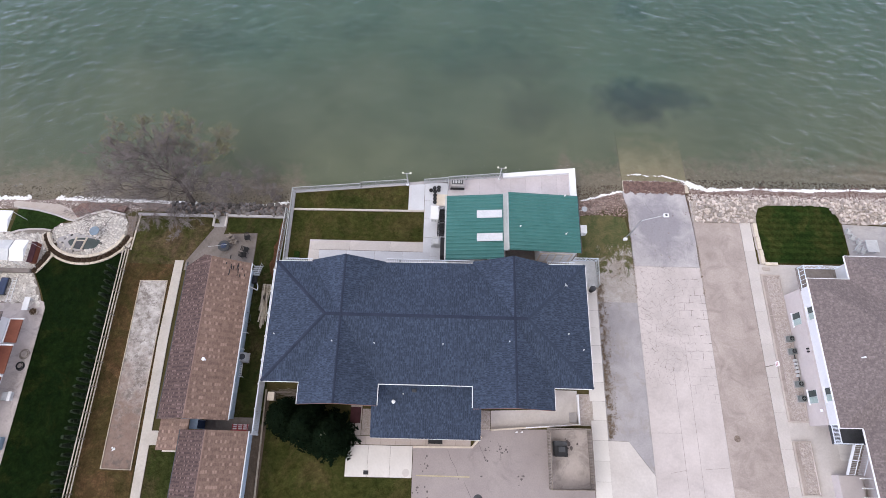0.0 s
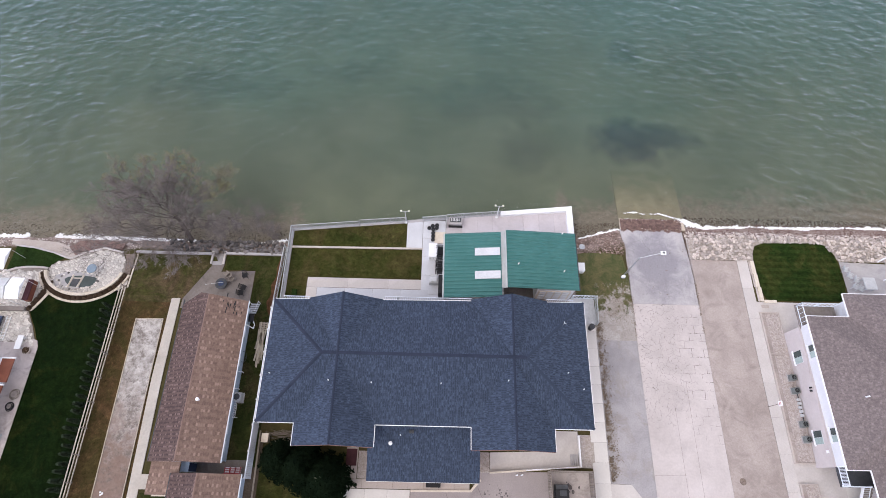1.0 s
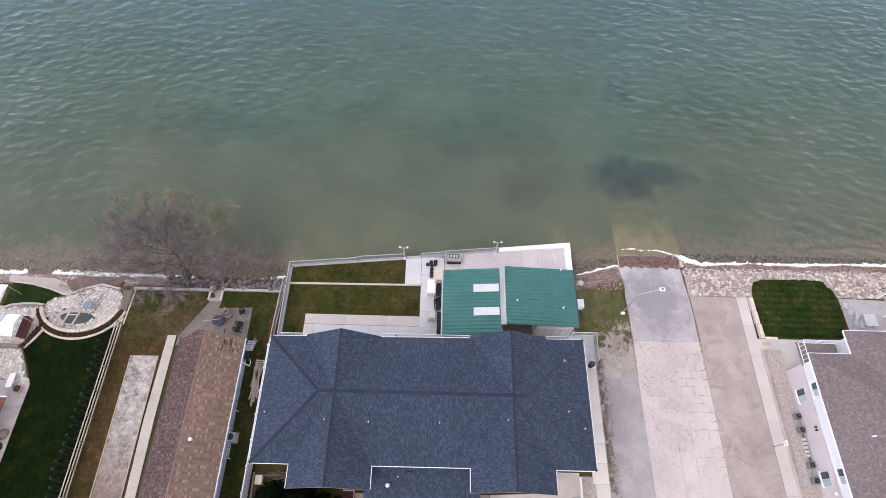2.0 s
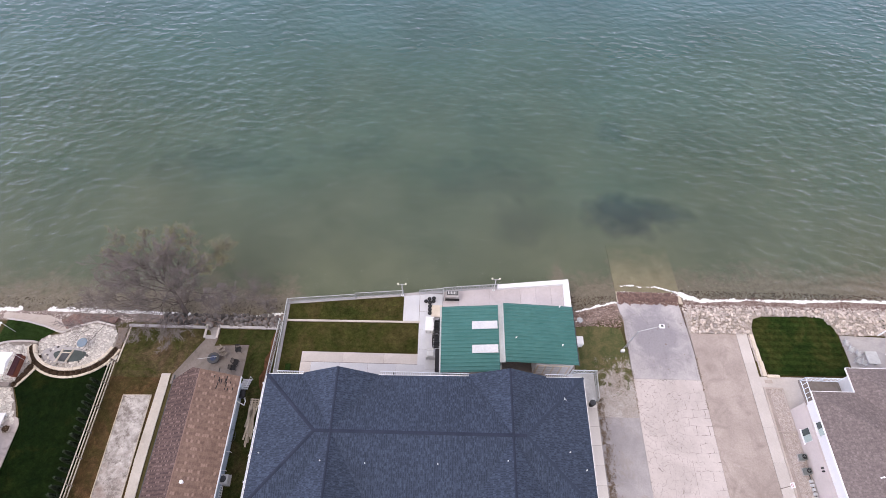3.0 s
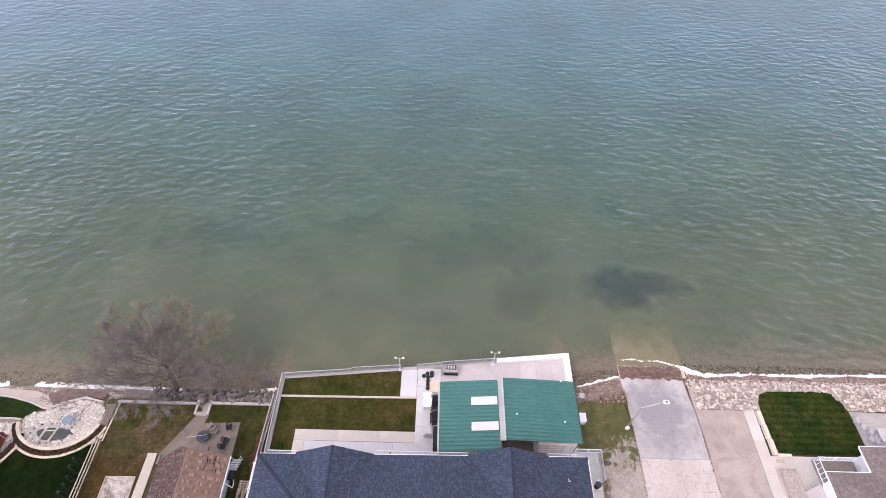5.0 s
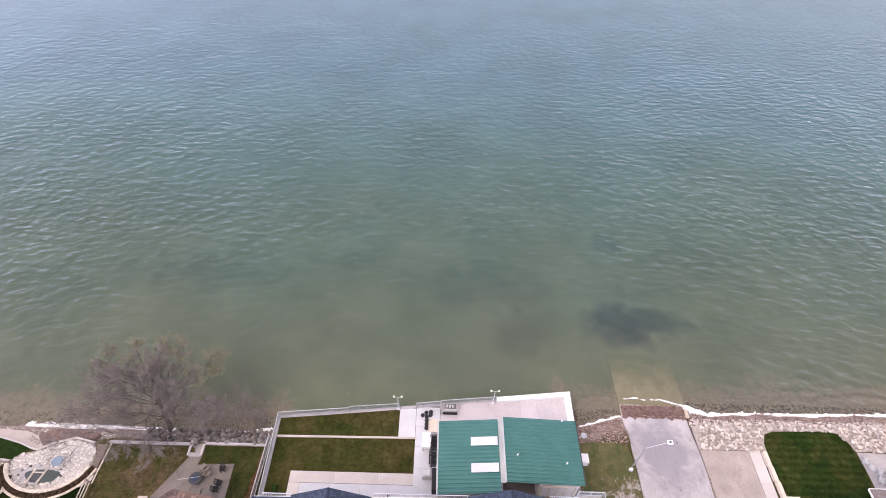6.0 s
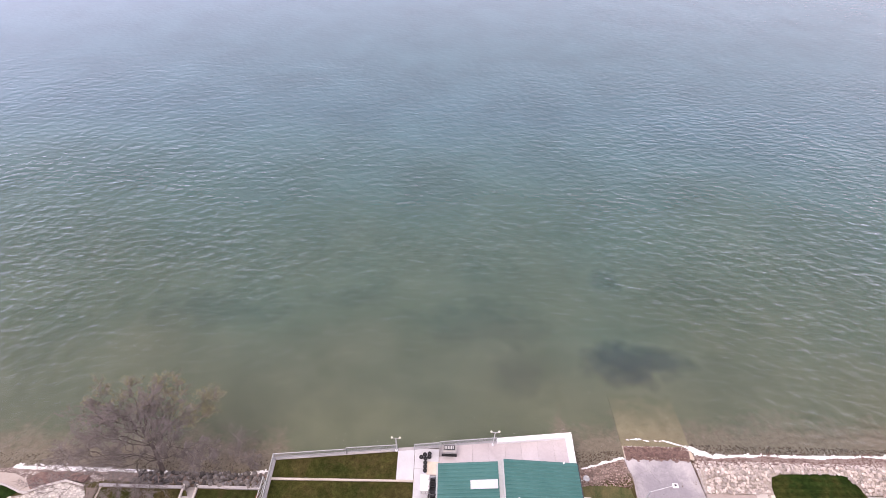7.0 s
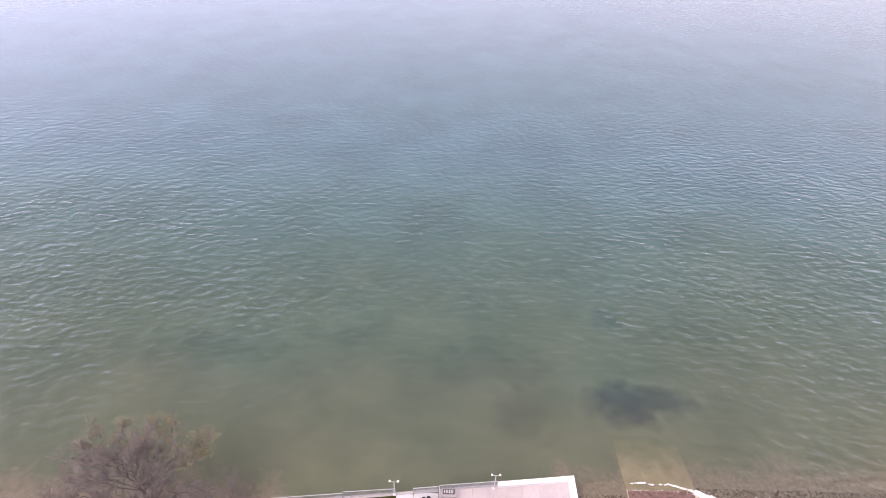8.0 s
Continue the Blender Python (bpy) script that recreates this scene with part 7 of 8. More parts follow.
part("deck", cube(-1.05, -0.3, -0.4, 0.45, 0.05, 0.12, 0.02), M["dark_grey"], pool, "dark slate deck")
part("cross_plank", cube(-1.1, -0.1, 0.42, 0.52, 0.06, 0.17, 0.01), M["cream"], pool)


def boulder_mesh(seed, flat=0.7):
    rr = random.Random(seed)
    bm = bmesh.new()
    for _ in range(24):
        v = Vector((rr.gauss(0, 1), rr.gauss(0, 1), rr.gauss(0, 1))).normalized() * rr.uniform(0.86, 1.0)
        bm.verts.new((v.x, v.y * rr.uniform(0.75, 1.0), v.z * flat))
    res = bmesh.ops.convex_hull(bm, input=list(bm.verts))
    junk = [e for e in res["geom_interior"] if isinstance(e, bmesh.types.BMVert)]
    bmesh.ops.delete(bm, geom=junk, context="VERTS")
    return bm


pale_rocks = [to_mesh("rock", boulder_mesh(k), M["rock_pale"]) for k in range(10)]
red_rocks = [to_mesh("rock", boulder_mesh(60 + k, 0.7), M["red_stone"]) for k in range(6)]
dark_rocks = [to_mesh("rock", boulder_mesh(20 + k, 0.8), M["rock_dark"]) for k in range(8)]
flag_rocks = [to_mesh("rock", boulder_mesh(40 + k, 0.6), M["flag"]) for k in range(6)]
pr = random.Random(6)
for k in range(34):
    a = 2 * math.pi * k / 34
    s = pr.uniform(0.08, 0.18)
    piece("edge_stone", pr.choice(flag_rocks if k % 3 else dark_rocks), pool, (-0.5 + 2.1 * math.cos(a) + pr.gauss(0, 0.12), 0.25 + 0.98 * math.sin(a) + pr.gauss(0, 0.1), 0.05), pr.uniform(0, 6), (s, s, s * 0.7))
bt = thing("round_table", "round blue-grey garden table", "table", (-37.0, 21.2, 0.06))
part("tabletop", lathe([(0.5, 0.62), (0.52, 0.66), (0.5, 0.7)], 24), M["blue_grey"], bt)
part("stem", rod(bmesh.new(), (0, 0, 0), (0, 0, 0.63), 0.06), M["dark_grey"], bt)
arc = thing("curved_wall", "two curved cream stone walls with planting between", "wall")
tagged(arc, kind="structure")
for rx, ry, w, h in ((4.0, 3.05, 0.3, 0.4), (4.75, 3.85, 0.22, 0.15)):
    n = 26
    for k in range(n):
        a0, a1 = math.pi * (1.06 + 0.88 * k / n), math.pi * (1.06 + 0.88 * (k + 1) / n) - 0.008
        q = [(PX + (rx + s) * math.cos(a), PY + 0.2 + (ry + s) * math.sin(a)) for a, s in ((a0, 0), (a0, w), (a1, w), (a1, 0))]
        part("wall_block", prism(q, -0.1, h + pr.uniform(-0.015, 0.015)), M["cream"], arc)
for a, b in (((-41.0, 18.6), (-41.45, 17.75)), ((-41.45, 17.73), (-41.85, 17.1)), ((-41.86, 17.08), (-42.3, 16.5))):
    part("wall_block", prism([a, b, (b[0] - 0.2, b[1] + 0.08), (a[0] - 0.2, a[1] + 0.08)], -0.1, 0.15), M["cream"], arc)
plate("planting_spur", [(-41.15, 18.6), (-42.45, 16.5), (-42.75, 16.75), (-41.6, 19.5), (-41.3, 20.3), (-41.0, 19.6)], M["soil"], "dark planting soil beside the terrace", 0.05, 0.3, "soil")
plate("planting_strip", [(PX + 4.75 * math.cos(a), PY + 0.2 + 3.85 * math.sin(a)) for a in [math.pi * (1.06 + 0.88 * k / 24) for k in range(25)]] + [(PX + 4.3 * math.cos(a), PY + 0.2 + 3.35 * math.sin(a)) for a in [math.pi * (1.94 - 0.88 * k / 24) for k in range(25)]], M["soil"], "dark planting soil between the walls", 0.06, 0.3, "soil")


def shrub_mesh(seed, r, material, n=130):
    rr = random.Random(seed)
    verts, faces = [], []
    for _ in range(n):
        d = Vector((rr.gauss(0, 1), rr.gauss(0, 1), abs(rr.gauss(0, 1)))).normalized()
        c = d * r * rr.uniform(0.55, 1.0)
        u = d.cross(Vector((rr.gauss(0, 1), rr.gauss(0, 1), rr.gauss(0, 1)))).normalized() * r * 0.28
        w = d.cross(u).normalized() * r * 0.16 + d * r * 0.1
        k = len(verts)
        verts += [c - u, c - w, c + u, c + w]
        faces.append((k, k + 1, k + 2, k + 3))
    me = bpy.data.meshes.new("foliage")
    me.from_pydata(verts, [], faces)
    me.materials.append(material)
    return me


sh = [shrub_mesh(k, 0.33, M["shrub"]) for k in range(4)]
for k in range(22):
    a = math.pi * (1.08 + 0.84 * k / 21)
    o = thing("shrub", "round brown dormant shrub between garden walls", "shrub", (PX + 4.45 * math.cos(a), PY + 0.2 + 3.55 * math.sin(a), 0.06), "shrubs along the curved wall")
    piece("foliage", sh[k % 4], o, (0, 0, 0), pr.uniform(0, 6), (1, 1, pr.uniform(0.8, 1.2)))
for k in range(7):
    t_ = k / 6
    o = thing("shrub", "round brown dormant shrub between garden walls", "shrub", (-41.3 - 1.25 * t_ ** 1.2, 19.6 - 2.8 * t_, 0.05), "shrubs along the curved wall")
    piece("foliage", sh[k % 4], o, (0, 0, 0), pr.uniform(0, 6))
steps = thing("stepping_stones", "two pale stepping stones by the fence end", "stones")
for x, y in ((-33.9, 19.3), (-33.4, 19.9)):
    piece("stone", flag_rocks[0], steps, (x, y, 0.02), x, (0.38, 0.3, 0.1))
setting("pond_bank", prism([(-47, 24.1), (-44.2, 23.85), (-42.1, 23.35), (-40.7, 22.85), (-39.9, 22.75), (-39.65, 22.95), (-40.65, 24.0), (-42.0, 24.5), (-47, 24.8)], -0.5, 0.02), M["concrete_tan"], "pale stone edge above the beach", "pavement")
setting("red_bank", prism([(-40.6, 23.95), (-39.6, 22.9), (-38.75, 23.45), (-36.66, 24.1), (-34.8, 23.8), (-34.6, 24.5), (-36.5, 24.9), (-39.6, 24.75)], -0.5, 0.035), M["red_gravel"], "reddish gravel bank", "ground")
plate("planting_edge", [(-34.25, 18.7), (-33.25, 19.2), (-33.2, 23.3), (-34.3, 23.3), (-33.85, 22.2), (-33.9, 20.6)], M["pebble_dark"], "bare brown soil between patio and fence", 0.03, 0.3, "soil")

# neighbour's house and canopies
wh = thing("neighbour_house", "grey-roofed neighbour house at the lot edge", "house")
part("wall", cube(-52, -42.6, -20, 11.3, 0, 2.5), M["siding_white"], wh)
roof_planes("roof", [[(-52, 11.75, 2.6), (-52, -21, 2.6), (-47, -21, 4.4), (-47, 11.75, 4.4)], [(-42.75, -21, 2.6), (-42.55, 11.75, 2.6), (-47, 11.75, 4.4), (-47, -21, 4.4)]], M["roof_grey"], wh, "grey shingle roof")
for y0, y1, x in ((8.9, 11.2, -41.15), (5.9, 8.6, -41.4), (2.8, 5.6, -41.6)):
    aw = part("awning", prism([(x - 1.25, y0), (x - 0.05, y0), (x, y1), (x - 1.2, y1)], 1.42, 1.5), M["rust"], wh, "rust-red canvas awning")
    part("awning_frame", prism([(x - 1.3, y1), (x + 0.05, y1), (x + 0.05, y1 + 0.14), (x - 1.3, y1 + 0.14)], 1.4, 1.53), M["white"], wh, "white awning frame")
    part("awning_frame", prism([(x - 1.38, y0), (x - 1.25, y0), (x - 1.2, y1), (x - 1.33, y1)], 1.4, 1.54), M["white"], wh)


def canopy(at, w, d, label, roof="white"):
    c = thing("canopy", label, "canopy", at)
    for x in (-w / 2 + 0.1, w / 2 - 0.1):
        for y in (-d / 2 + 0.1, d / 2 - 0.1):
            part("post", rod(bmesh.new(), (x, y, 0), (x, y, 2.3), 0.02), M["box_grey"], c)
    bm = bmesh.new()
    e = [bm.verts.new(p) for p in ((-w / 2, -d / 2, 2.3), (w / 2, -d / 2, 2.3), (w / 2, d / 2, 2.3), (-w / 2, d / 2, 2.3))]
    r = [bm.verts.new((-w / 2, 0, 2.7)), bm.verts.new((w / 2, 0, 2.7))]
    bm.faces.new((e[0], e[1], r[1], r[0]))
    bm.faces.new((e[2], e[3], r[0], r[1]))
    bm.faces.new((e[1], e[2], r[1]))
    bm.faces.new((e[3], e[0], r[0]))
    bm.faces.new(e[::-1])
    part("fabric", bm, M[roof], c, "white canopy fabric")
    return c


canopy((-45.8, 21.4, 0.05), 1.9, 2.4, "white fabric canopy on the stone terrace")
canopy((-44.6, 18.2, 0.05), 1.5, 2.2, "white ribbed canopy beside the pond garden", "box_grey")
canopy((-43.0, 18.2, 0.05), 1.4, 2.3, "white peaked canopy beside the pond garden")
brn = thing("deck_box", "long rust-brown deck box beside the canopy", "box", (-42.85, 18.6, 0.05))
part("body", cube(-0.25, 0.25, -1.1, 1.1, 0, 0.7, 0.02), M["rust"], brn)
part("lid", cube(-0.3, 0.3, -1.15, 1.15, 0.7, 0.78, 0.02), M["maroon"], brn)
lw = setting("terrace_wall", prism(rect(-50, -42.75, 16.45, 16.85), -0.1, 0.5), M["patio_dark"], "low stone wall across the terrace", "wall")
bn = thing("garden_bench", "white garden bench on the paved strip", "bench", (-42.1, 13.1, 0.05))
part("seat", cube(-0.3, 0.3, -0.7, 0.7, 0.4, 0.47, 0.02), M["white"], bn)
for y in (-0.5, 0.5):
    part("leg", cube(-0.25, 0.25, y - 0.05, y + 0.05, 0, 0.4), M["box_grey"], bn)
for at, r, lb in (((-41.05, 8.0, 0.03), 0.5, "coil of pale wire on the paved strip"), ((-41.15, 6.85, 0.03), 0.42, "black wire coil on the paved strip")):
    w = thing("wire_coil", lb, "coil", at, "coils on the strip")
    for k in range(4):
        ring_part("loop", r - 0.05 * k, 0.035, M["wood_grey" if r > 0.45 else "black"], w, (pr.uniform(-0.05, 0.05), pr.uniform(-0.05, 0.05), 0.04 + 0.05 * k), pr.uniform(-0.08, 0.08))
wb = thing("laundry_basket", "white and grey plastic basket", "basket", (-41.35, 3.9, 0.03))
part("tub", cube(-0.4, 0.4, -0.4, 0.4, 0, 0.55, 0.08), M["box_grey"], wb)
part("rim", cube(0.2, 0.5, -0.45, 0.45, 0.5, 0.62, 0.05), M["white"], wb)
bb = thing("tarp_bundle", "dark blue-grey covered bundle on the strip", "bundle", (-40.95, -0.4, 0.03))
part("cover", cube(-0.4, 0.4, -0.6, 0.6, 0, 0.6, 0.15), M["blue_grey"], bb)
pb = thing("planter", "small planter with dry plants", "planter", (-41.2, 12.3, 0.03))
part("pot", lathe([(0.3, 0), (0.4, 0.35), (0.36, 0.37)], 16), M["concrete_tan"], pb)
piece("foliage", sh[1], pb, (0, 0, 0.35), 0, (1.1, 1.1, 0.8))
nv = thing("lounge_chair", "dark blue cushioned lounger on the terrace", "lounger", (-45.1, 14.9, 0.05))
part("cushion", cube(-0.35, 0.35, -0.9, 0.9, 0.3, 0.42, 0.05), M["navy"], nv)
part("frame", cube(-0.38, 0.38, -0.95, 0.95, 0.2, 0.3, 0.02), M["dark_grey"], nv)
for x in (-0.33, 0.33):
    for y in (-0.85, 0.85):
        part("leg", cube(x - 0.03, x + 0.03, y - 0.03, y + 0.03, 0, 0.2), M["dark_grey"], nv)
bt2 = thing("ladder", "white ladder lying across the terrace", "ladder", (-44.3, 14.6, 0.08))
for x in (-0.2, 0.2):
    part("stile", cube(x - 0.03, x + 0.03, -1.3, 1.3, 0, 0.06), M["white"], bt2)
for k in range(8):
    part("rung", cube(-0.2, 0.2, -1.1 + 0.3 * k, -1.06 + 0.3 * k, 0.01, 0.05), M["white"], bt2)

# ---------------------------------------------------------------- trees
def tube_mesh(name, segs, material, n=4):
    verts, faces = [], []
    ring = [(math.cos(2 * math.pi * k / n), math.sin(2 * math.pi * k / n)) for k in range(n)]
    for a, b, r0, r1 in segs:
        d = (b - a)
        if d.length < 1e-5:
            continue
        q = d.to_track_quat("Z", "Y")
        ux, uy = q @ Vector((1, 0, 0)), q @ Vector((0, 1, 0))
        k = len(verts)
        verts += [a + ux * (c * r0) + uy * (s * r0) for c, s in ring]
        verts += [b + ux * (c * r1) + uy * (s * r1) for c, s in ring]
        faces += [(k + i, k + (i + 1) % n, k + n + (i + 1) % n, k + n + i) for i in range(n)]
    me = bpy.data.meshes.new(name)
    me.from_pydata(verts, [], faces)
    me.materials.append(material)
    return me


def grow(rr, p, d, length, r, depth, limbs, twigs, tips, droop=0.0):
    """Wandering limbs that fork into finer ones."""
    steps = 5
    for k in range(steps):
        d = (d + Vector((rr.gauss(0, 0.14), rr.gauss(0, 0.14), rr.gauss(0, 0.10) - droop))).normalized()
        q = p + d * (length / steps)
        r2 = r * (1 - 0.09)
        (limbs if depth < 3 else twigs).append((p, q, r, r2))
        if depth < 5 and (k > (1 if depth == 0 else 0) or depth > 1):
            for _ in range(2 if depth in (2, 3) else 1):
                if rr.random() < (0.95 if depth < 2 else 0.68):
                    side = d.cross(Vector((rr.gauss(0, 1), rr.gauss(0, 1), rr.gauss(0, 1)))).normalized()
                    nd = (d * rr.uniform(0.5, 0.9) + side * rr.uniform(0.6, 1.0)).normalized()
                    grow(rr, q, nd, length * rr.uniform(0.45, 0.68), r2 * 0.55, depth + 1, limbs, twigs, tips, droop * 0.6)
        p, r = q, r2
    tips.append((p, d))


def thicket(at, stems, seed, label):
    """A bare shrub: thin stems from one root that fork into fine twigs."""
    rr = random.Random(seed)
    t = thing("shrub", label, "shrub", at)
    limbs, twigs, tips = [], [], []
    for d, L, r in stems:
        grow(rr, Vector((rr.uniform(-0.2, 0.2), rr.uniform(-0.2, 0.2), -0.3)), Vector(d).normalized(), L, r, 1, limbs, twigs, tips)
    new("stem", tube_mesh("stem", limbs, M["bark"], 5)).parent = t
    new("twigwork", tube_mesh("twigwork", [(a, b, max(r0, 0.008), max(r1, 0.006)) for a, b, r0, r1 in twigs], M["twig"], 3)).parent = t
    return t


def shore_tree(base, trunk, limbs, seed, label):
    """A leaning bare tree: a trunk, long limbs that spread from it, and side branches that end in fine twigs."""
    rr = random.Random(seed)
    t = thing("tree", label, "tree", base)
    wood, fine, tips = [], [], []

    def jitter(k):
        return Vector((rr.gauss(0, k), rr.gauss(0, k), rr.gauss(0, k)))

    def run(a, b, n, rise, shake, r0, r1, out):
        pts = [a.lerp(b, k / n) + Vector((0, 0, rise * math.sin(math.pi * k / n))) + (jitter(shake) if 0 < k < n else Vector()) for k in range(n + 1)]
        for k in range(n):
            out.append((pts[k], pts[k + 1], r0 + (r1 - r0) * k / n, r0 + (r1 - r0) * (k + 1) / n))
        return pts

    def sprout(p, d, length, depth, leafy):
        side = d.cross(jitter(1.0)).normalized()
        way = (d * rr.uniform(0.6, 1.1) + side * rr.uniform(0.4, 0.9) + Vector((0, 0.05, 0.08))).normalized()
        n = (0, 5, 4, 2)[depth]
        pts = run(p, p + way * length, n, length * rr.uniform(-0.05, 0.10), length * 0.035, (0, 0.021, 0.013, 0.011)[depth], (0, 0.013, 0.011, 0.009)[depth], wood if depth == 1 else fine)
        if depth == 3:
            tips.append((pts[-1], leafy))
            return
        for k in range(1, n + 1):
            for _ in range(2 if depth == 1 else 3):
                if rr.random() < 0.76:
                    sprout(pts[k], (pts[k] - pts[k - 1]).normalized(), length * rr.uniform(0.4, 0.72) * (1.15 - 0.4 * k / n), depth + 1, leafy)

    core = [Vector(p) for p in trunk]
    for k in range(len(core) - 1):
        wood.append((core[k], core[k + 1], 0.30 - 0.06 * k, 0.24 - 0.06 * k))
    for (tip, start_at, r0, leafy) in limbs:
        a, b = core[start_at], Vector(tip)
        span_ = (b - a).length
        pts = run(a, b, 8, 0.12 * span_, 0.035 * span_, r0 * 0.5, 0.016, wood)
        for k in range(2, 9):
            for _ in range(2 if k < 8 else 3):
                if rr.random() < 0.85:
                    sprout(pts[k], (pts[k] - pts[k - 1]).normalized(), span_ * rr.uniform(0.2, 0.4) * (1.1 - 0.45 * k / 8), 1, leafy * (k / 8) ** 2)
    new("trunk", tube_mesh("trunk", wood, M["bark"], 6)).parent = t
    new("twigwork", tube_mesh("twigwork", fine, M["twig"], 3)).parent = t
    verts, faces = [], []
    for p, leafy in tips:
        for _ in range(4 if rr.random() < leafy else 0):
            c = p + jitter(0.12)
            u = jitter(1.0).normalized() * rr.uniform(0.05, 0.10)
            w = u.cross(jitter(1.0)).normalized() * rr.uniform(0.03, 0.06)
            k = len(verts)
            verts += [c - u, c - w, c + u, c + w]
            faces.append((k, k + 1, k + 2, k + 3))
    tagged(raw("leaves", verts, faces, M["leaf_old"], t), "sparse yellow-olive leaves")
    return t


shore_tree((-28.0, 25.7, -1.1), [(0, 0, -0.3), (-0.1, 0.5, 1.6), (-0.35, 1.0, 3.2), (-0.9, 1.5, 4.6)], [
    ((-4.8, 3.3, 7.8), 2, 0.13, 0.34), ((-2.2, 4.2, 8.6), 3, 0.14, 0.36), ((0.4, 4.4, 8.8), 3, 0.13, 0.34), ((2.6, 4.2, 8.6), 2, 0.15, 0.44), ((5.2, 3.5, 7.8), 2, 0.13, 0.60), ((5.0, 2.2, 6.8), 2, 0.11, 0.60), ((1.4, 2.2, 10.1), 3, 0.13, 0.06),
    ((-1.8, 1.1, 9.6), 3, 0.12, 0.0), ((-6.6, 0.3, 5.8), 2, 0.13, 0.0), ((-8.0, -0.8, 4.2), 1, 0.12, 0.0), ((-5.8, -1.6, 5.2), 1, 0.11, 0.0), ((-6.0, 1.9, 7.6), 2, 0.12, 0.03),
    ((2.6, 1.1, 7.0), 1, 0.09, 0.0), ((-6.6, -4.2, 5.0), 1, 0.08, 0.0), ((0.9, -4.6, 3.6), 1, 0.08, 0.0), ((-2.2, -4.2, 4.2), 1, 0.08, 0.0), ((5.4, 0.9, 4.2), 1, 0.08, 0.0), ((4.0, -0.4, 3.2), 1, 0.07, 0.0), ((-3.4, 0.0, 7.4), 2, 0.11, 0.0), ((-4.4, 1.6, 8.4), 3, 0.11, 0.0), ((1.0, 0.6, 7.6), 2, 0.10, 0.0)],
    16, "large bare tree with a few yellow leaves leaning over the shore")
sr = random.Random(31)
for x, y, reach, seed in ((-23.0, 25.4, 2.4, 23), (-20.9, 25.6, 3.4, 24), (-18.9, 25.8, 1.5, 25)):
    stems = [((sr.uniform(-0.6, 0.6), sr.uniform(0.4, 1.0), 0.8), reach * sr.uniform(0.8, 1.2), 0.022) for _ in range(2)]
    thicket((x, y, -1.0), stems, seed, "thin bare shrub leaning over the water")


def conifer(at, height, radius, seed, label, tip=True):
    """An evergreen: trunk, whorls of drooping boughs carrying many small sprays."""
    rr = random.Random(seed)
    t = thing("spruce", label, "tree", at)
    part("trunk", rod(bmesh.new(), (0, 0, 0), (0, 0, height * 0.97), 0.16, 0.02, 8), M["bark"], t)
    segs = []
    verts, faces = [], []
    z = 0.5
    while z < height * 0.98:
        k = 1 - z / height
        reach = radius * (k ** 0.7) * rr.uniform(0.88, 1.1) + 0.1
        n = 14 if k > 0.25 else 8
        a0 = rr.uniform(0, 6.28)
        for i in range(n):
            a = a0 + 2 * math.pi * i / n + rr.gauss(0, 0.12)
            L = reach * rr.uniform(0.8, 1.1)
            d = Vector((math.cos(a), math.sin(a), 0))
            p0 = Vector((0, 0, z + 0.1))
            segs.append((p0, p0 + d * L + Vector((0, 0, -0.12 * L)), 0.03, 0.008))
            m = max(4, int(L * 13))
            for j in range(m):
                s = (j + rr.random()) / m
                c = p0 + d * (L * s) + Vector((0, 0, -0.12 * L * s)) + Vector((rr.gauss(0, 0.05), rr.gauss(0, 0.05), rr.gauss(0, 0.04)))
                for sd in (-1, 1):
                    side = Vector((-d.y, d.x, 0)) * sd
                    e = (side * rr.uniform(0.5, 1.0) + d * rr.uniform(0.3, 0.9) + Vector((0, 0, rr.uniform(-0.35, 0.15)))).normalized() * rr.uniform(0.18, 0.4) * (0.5 + 0.6 * (1 - s) + 0.2)
                    w = e.cross(Vector((rr.gauss(0, 0.4), rr.gauss(0, 0.4), 1))).normalized() * rr.uniform(0.03, 0.06)
                    q = len(verts)
                    verts += [c - w, c + e * 0.6 - w * 1.2, c + e, c + e * 0.6 + w * 1.2, c + w]
                    faces.append((q, q + 1, q + 2, q + 3, q + 4))
        z += 0.14 + 0.08 * rr.random()
    ob = new("bough", tube_mesh("bough", segs, M["needle"], 4))
    ob.parent = t
    raw("crown", verts, faces, M["needle"], t)
    if tip:
        verts, faces = [], []
        for i in range(14):
            a = rr.uniform(0, 6.28)
            e = Vector((math.cos(a), math.sin(a), rr.uniform(0.2, 0.9))).normalized() * 0.34
            w = e.cross(Vector((0, 0, 1))).normalized() * 0.05
            q = len(verts)
            c = Vector((0, 0, height - 0.15))
            verts += [c - w, c + e, c + w]
            faces.append((q, q + 1, q + 2))
        raw("leader", verts, faces, M["needle_tip"], t)
    return t


conifer((-9.6, 0.95, 0.0), 5.2, 2.45, 5, "broad dark green spruce on the front lawn")
conifer((-11.9, 1.9, 0.0), 4.6, 2.5, 6, "dark green spruce close to the house wall", False)
conifer((-14.1, 2.6, 0.0), 3.6, 2.2, 7, "low dark green spruce by the fence", False)


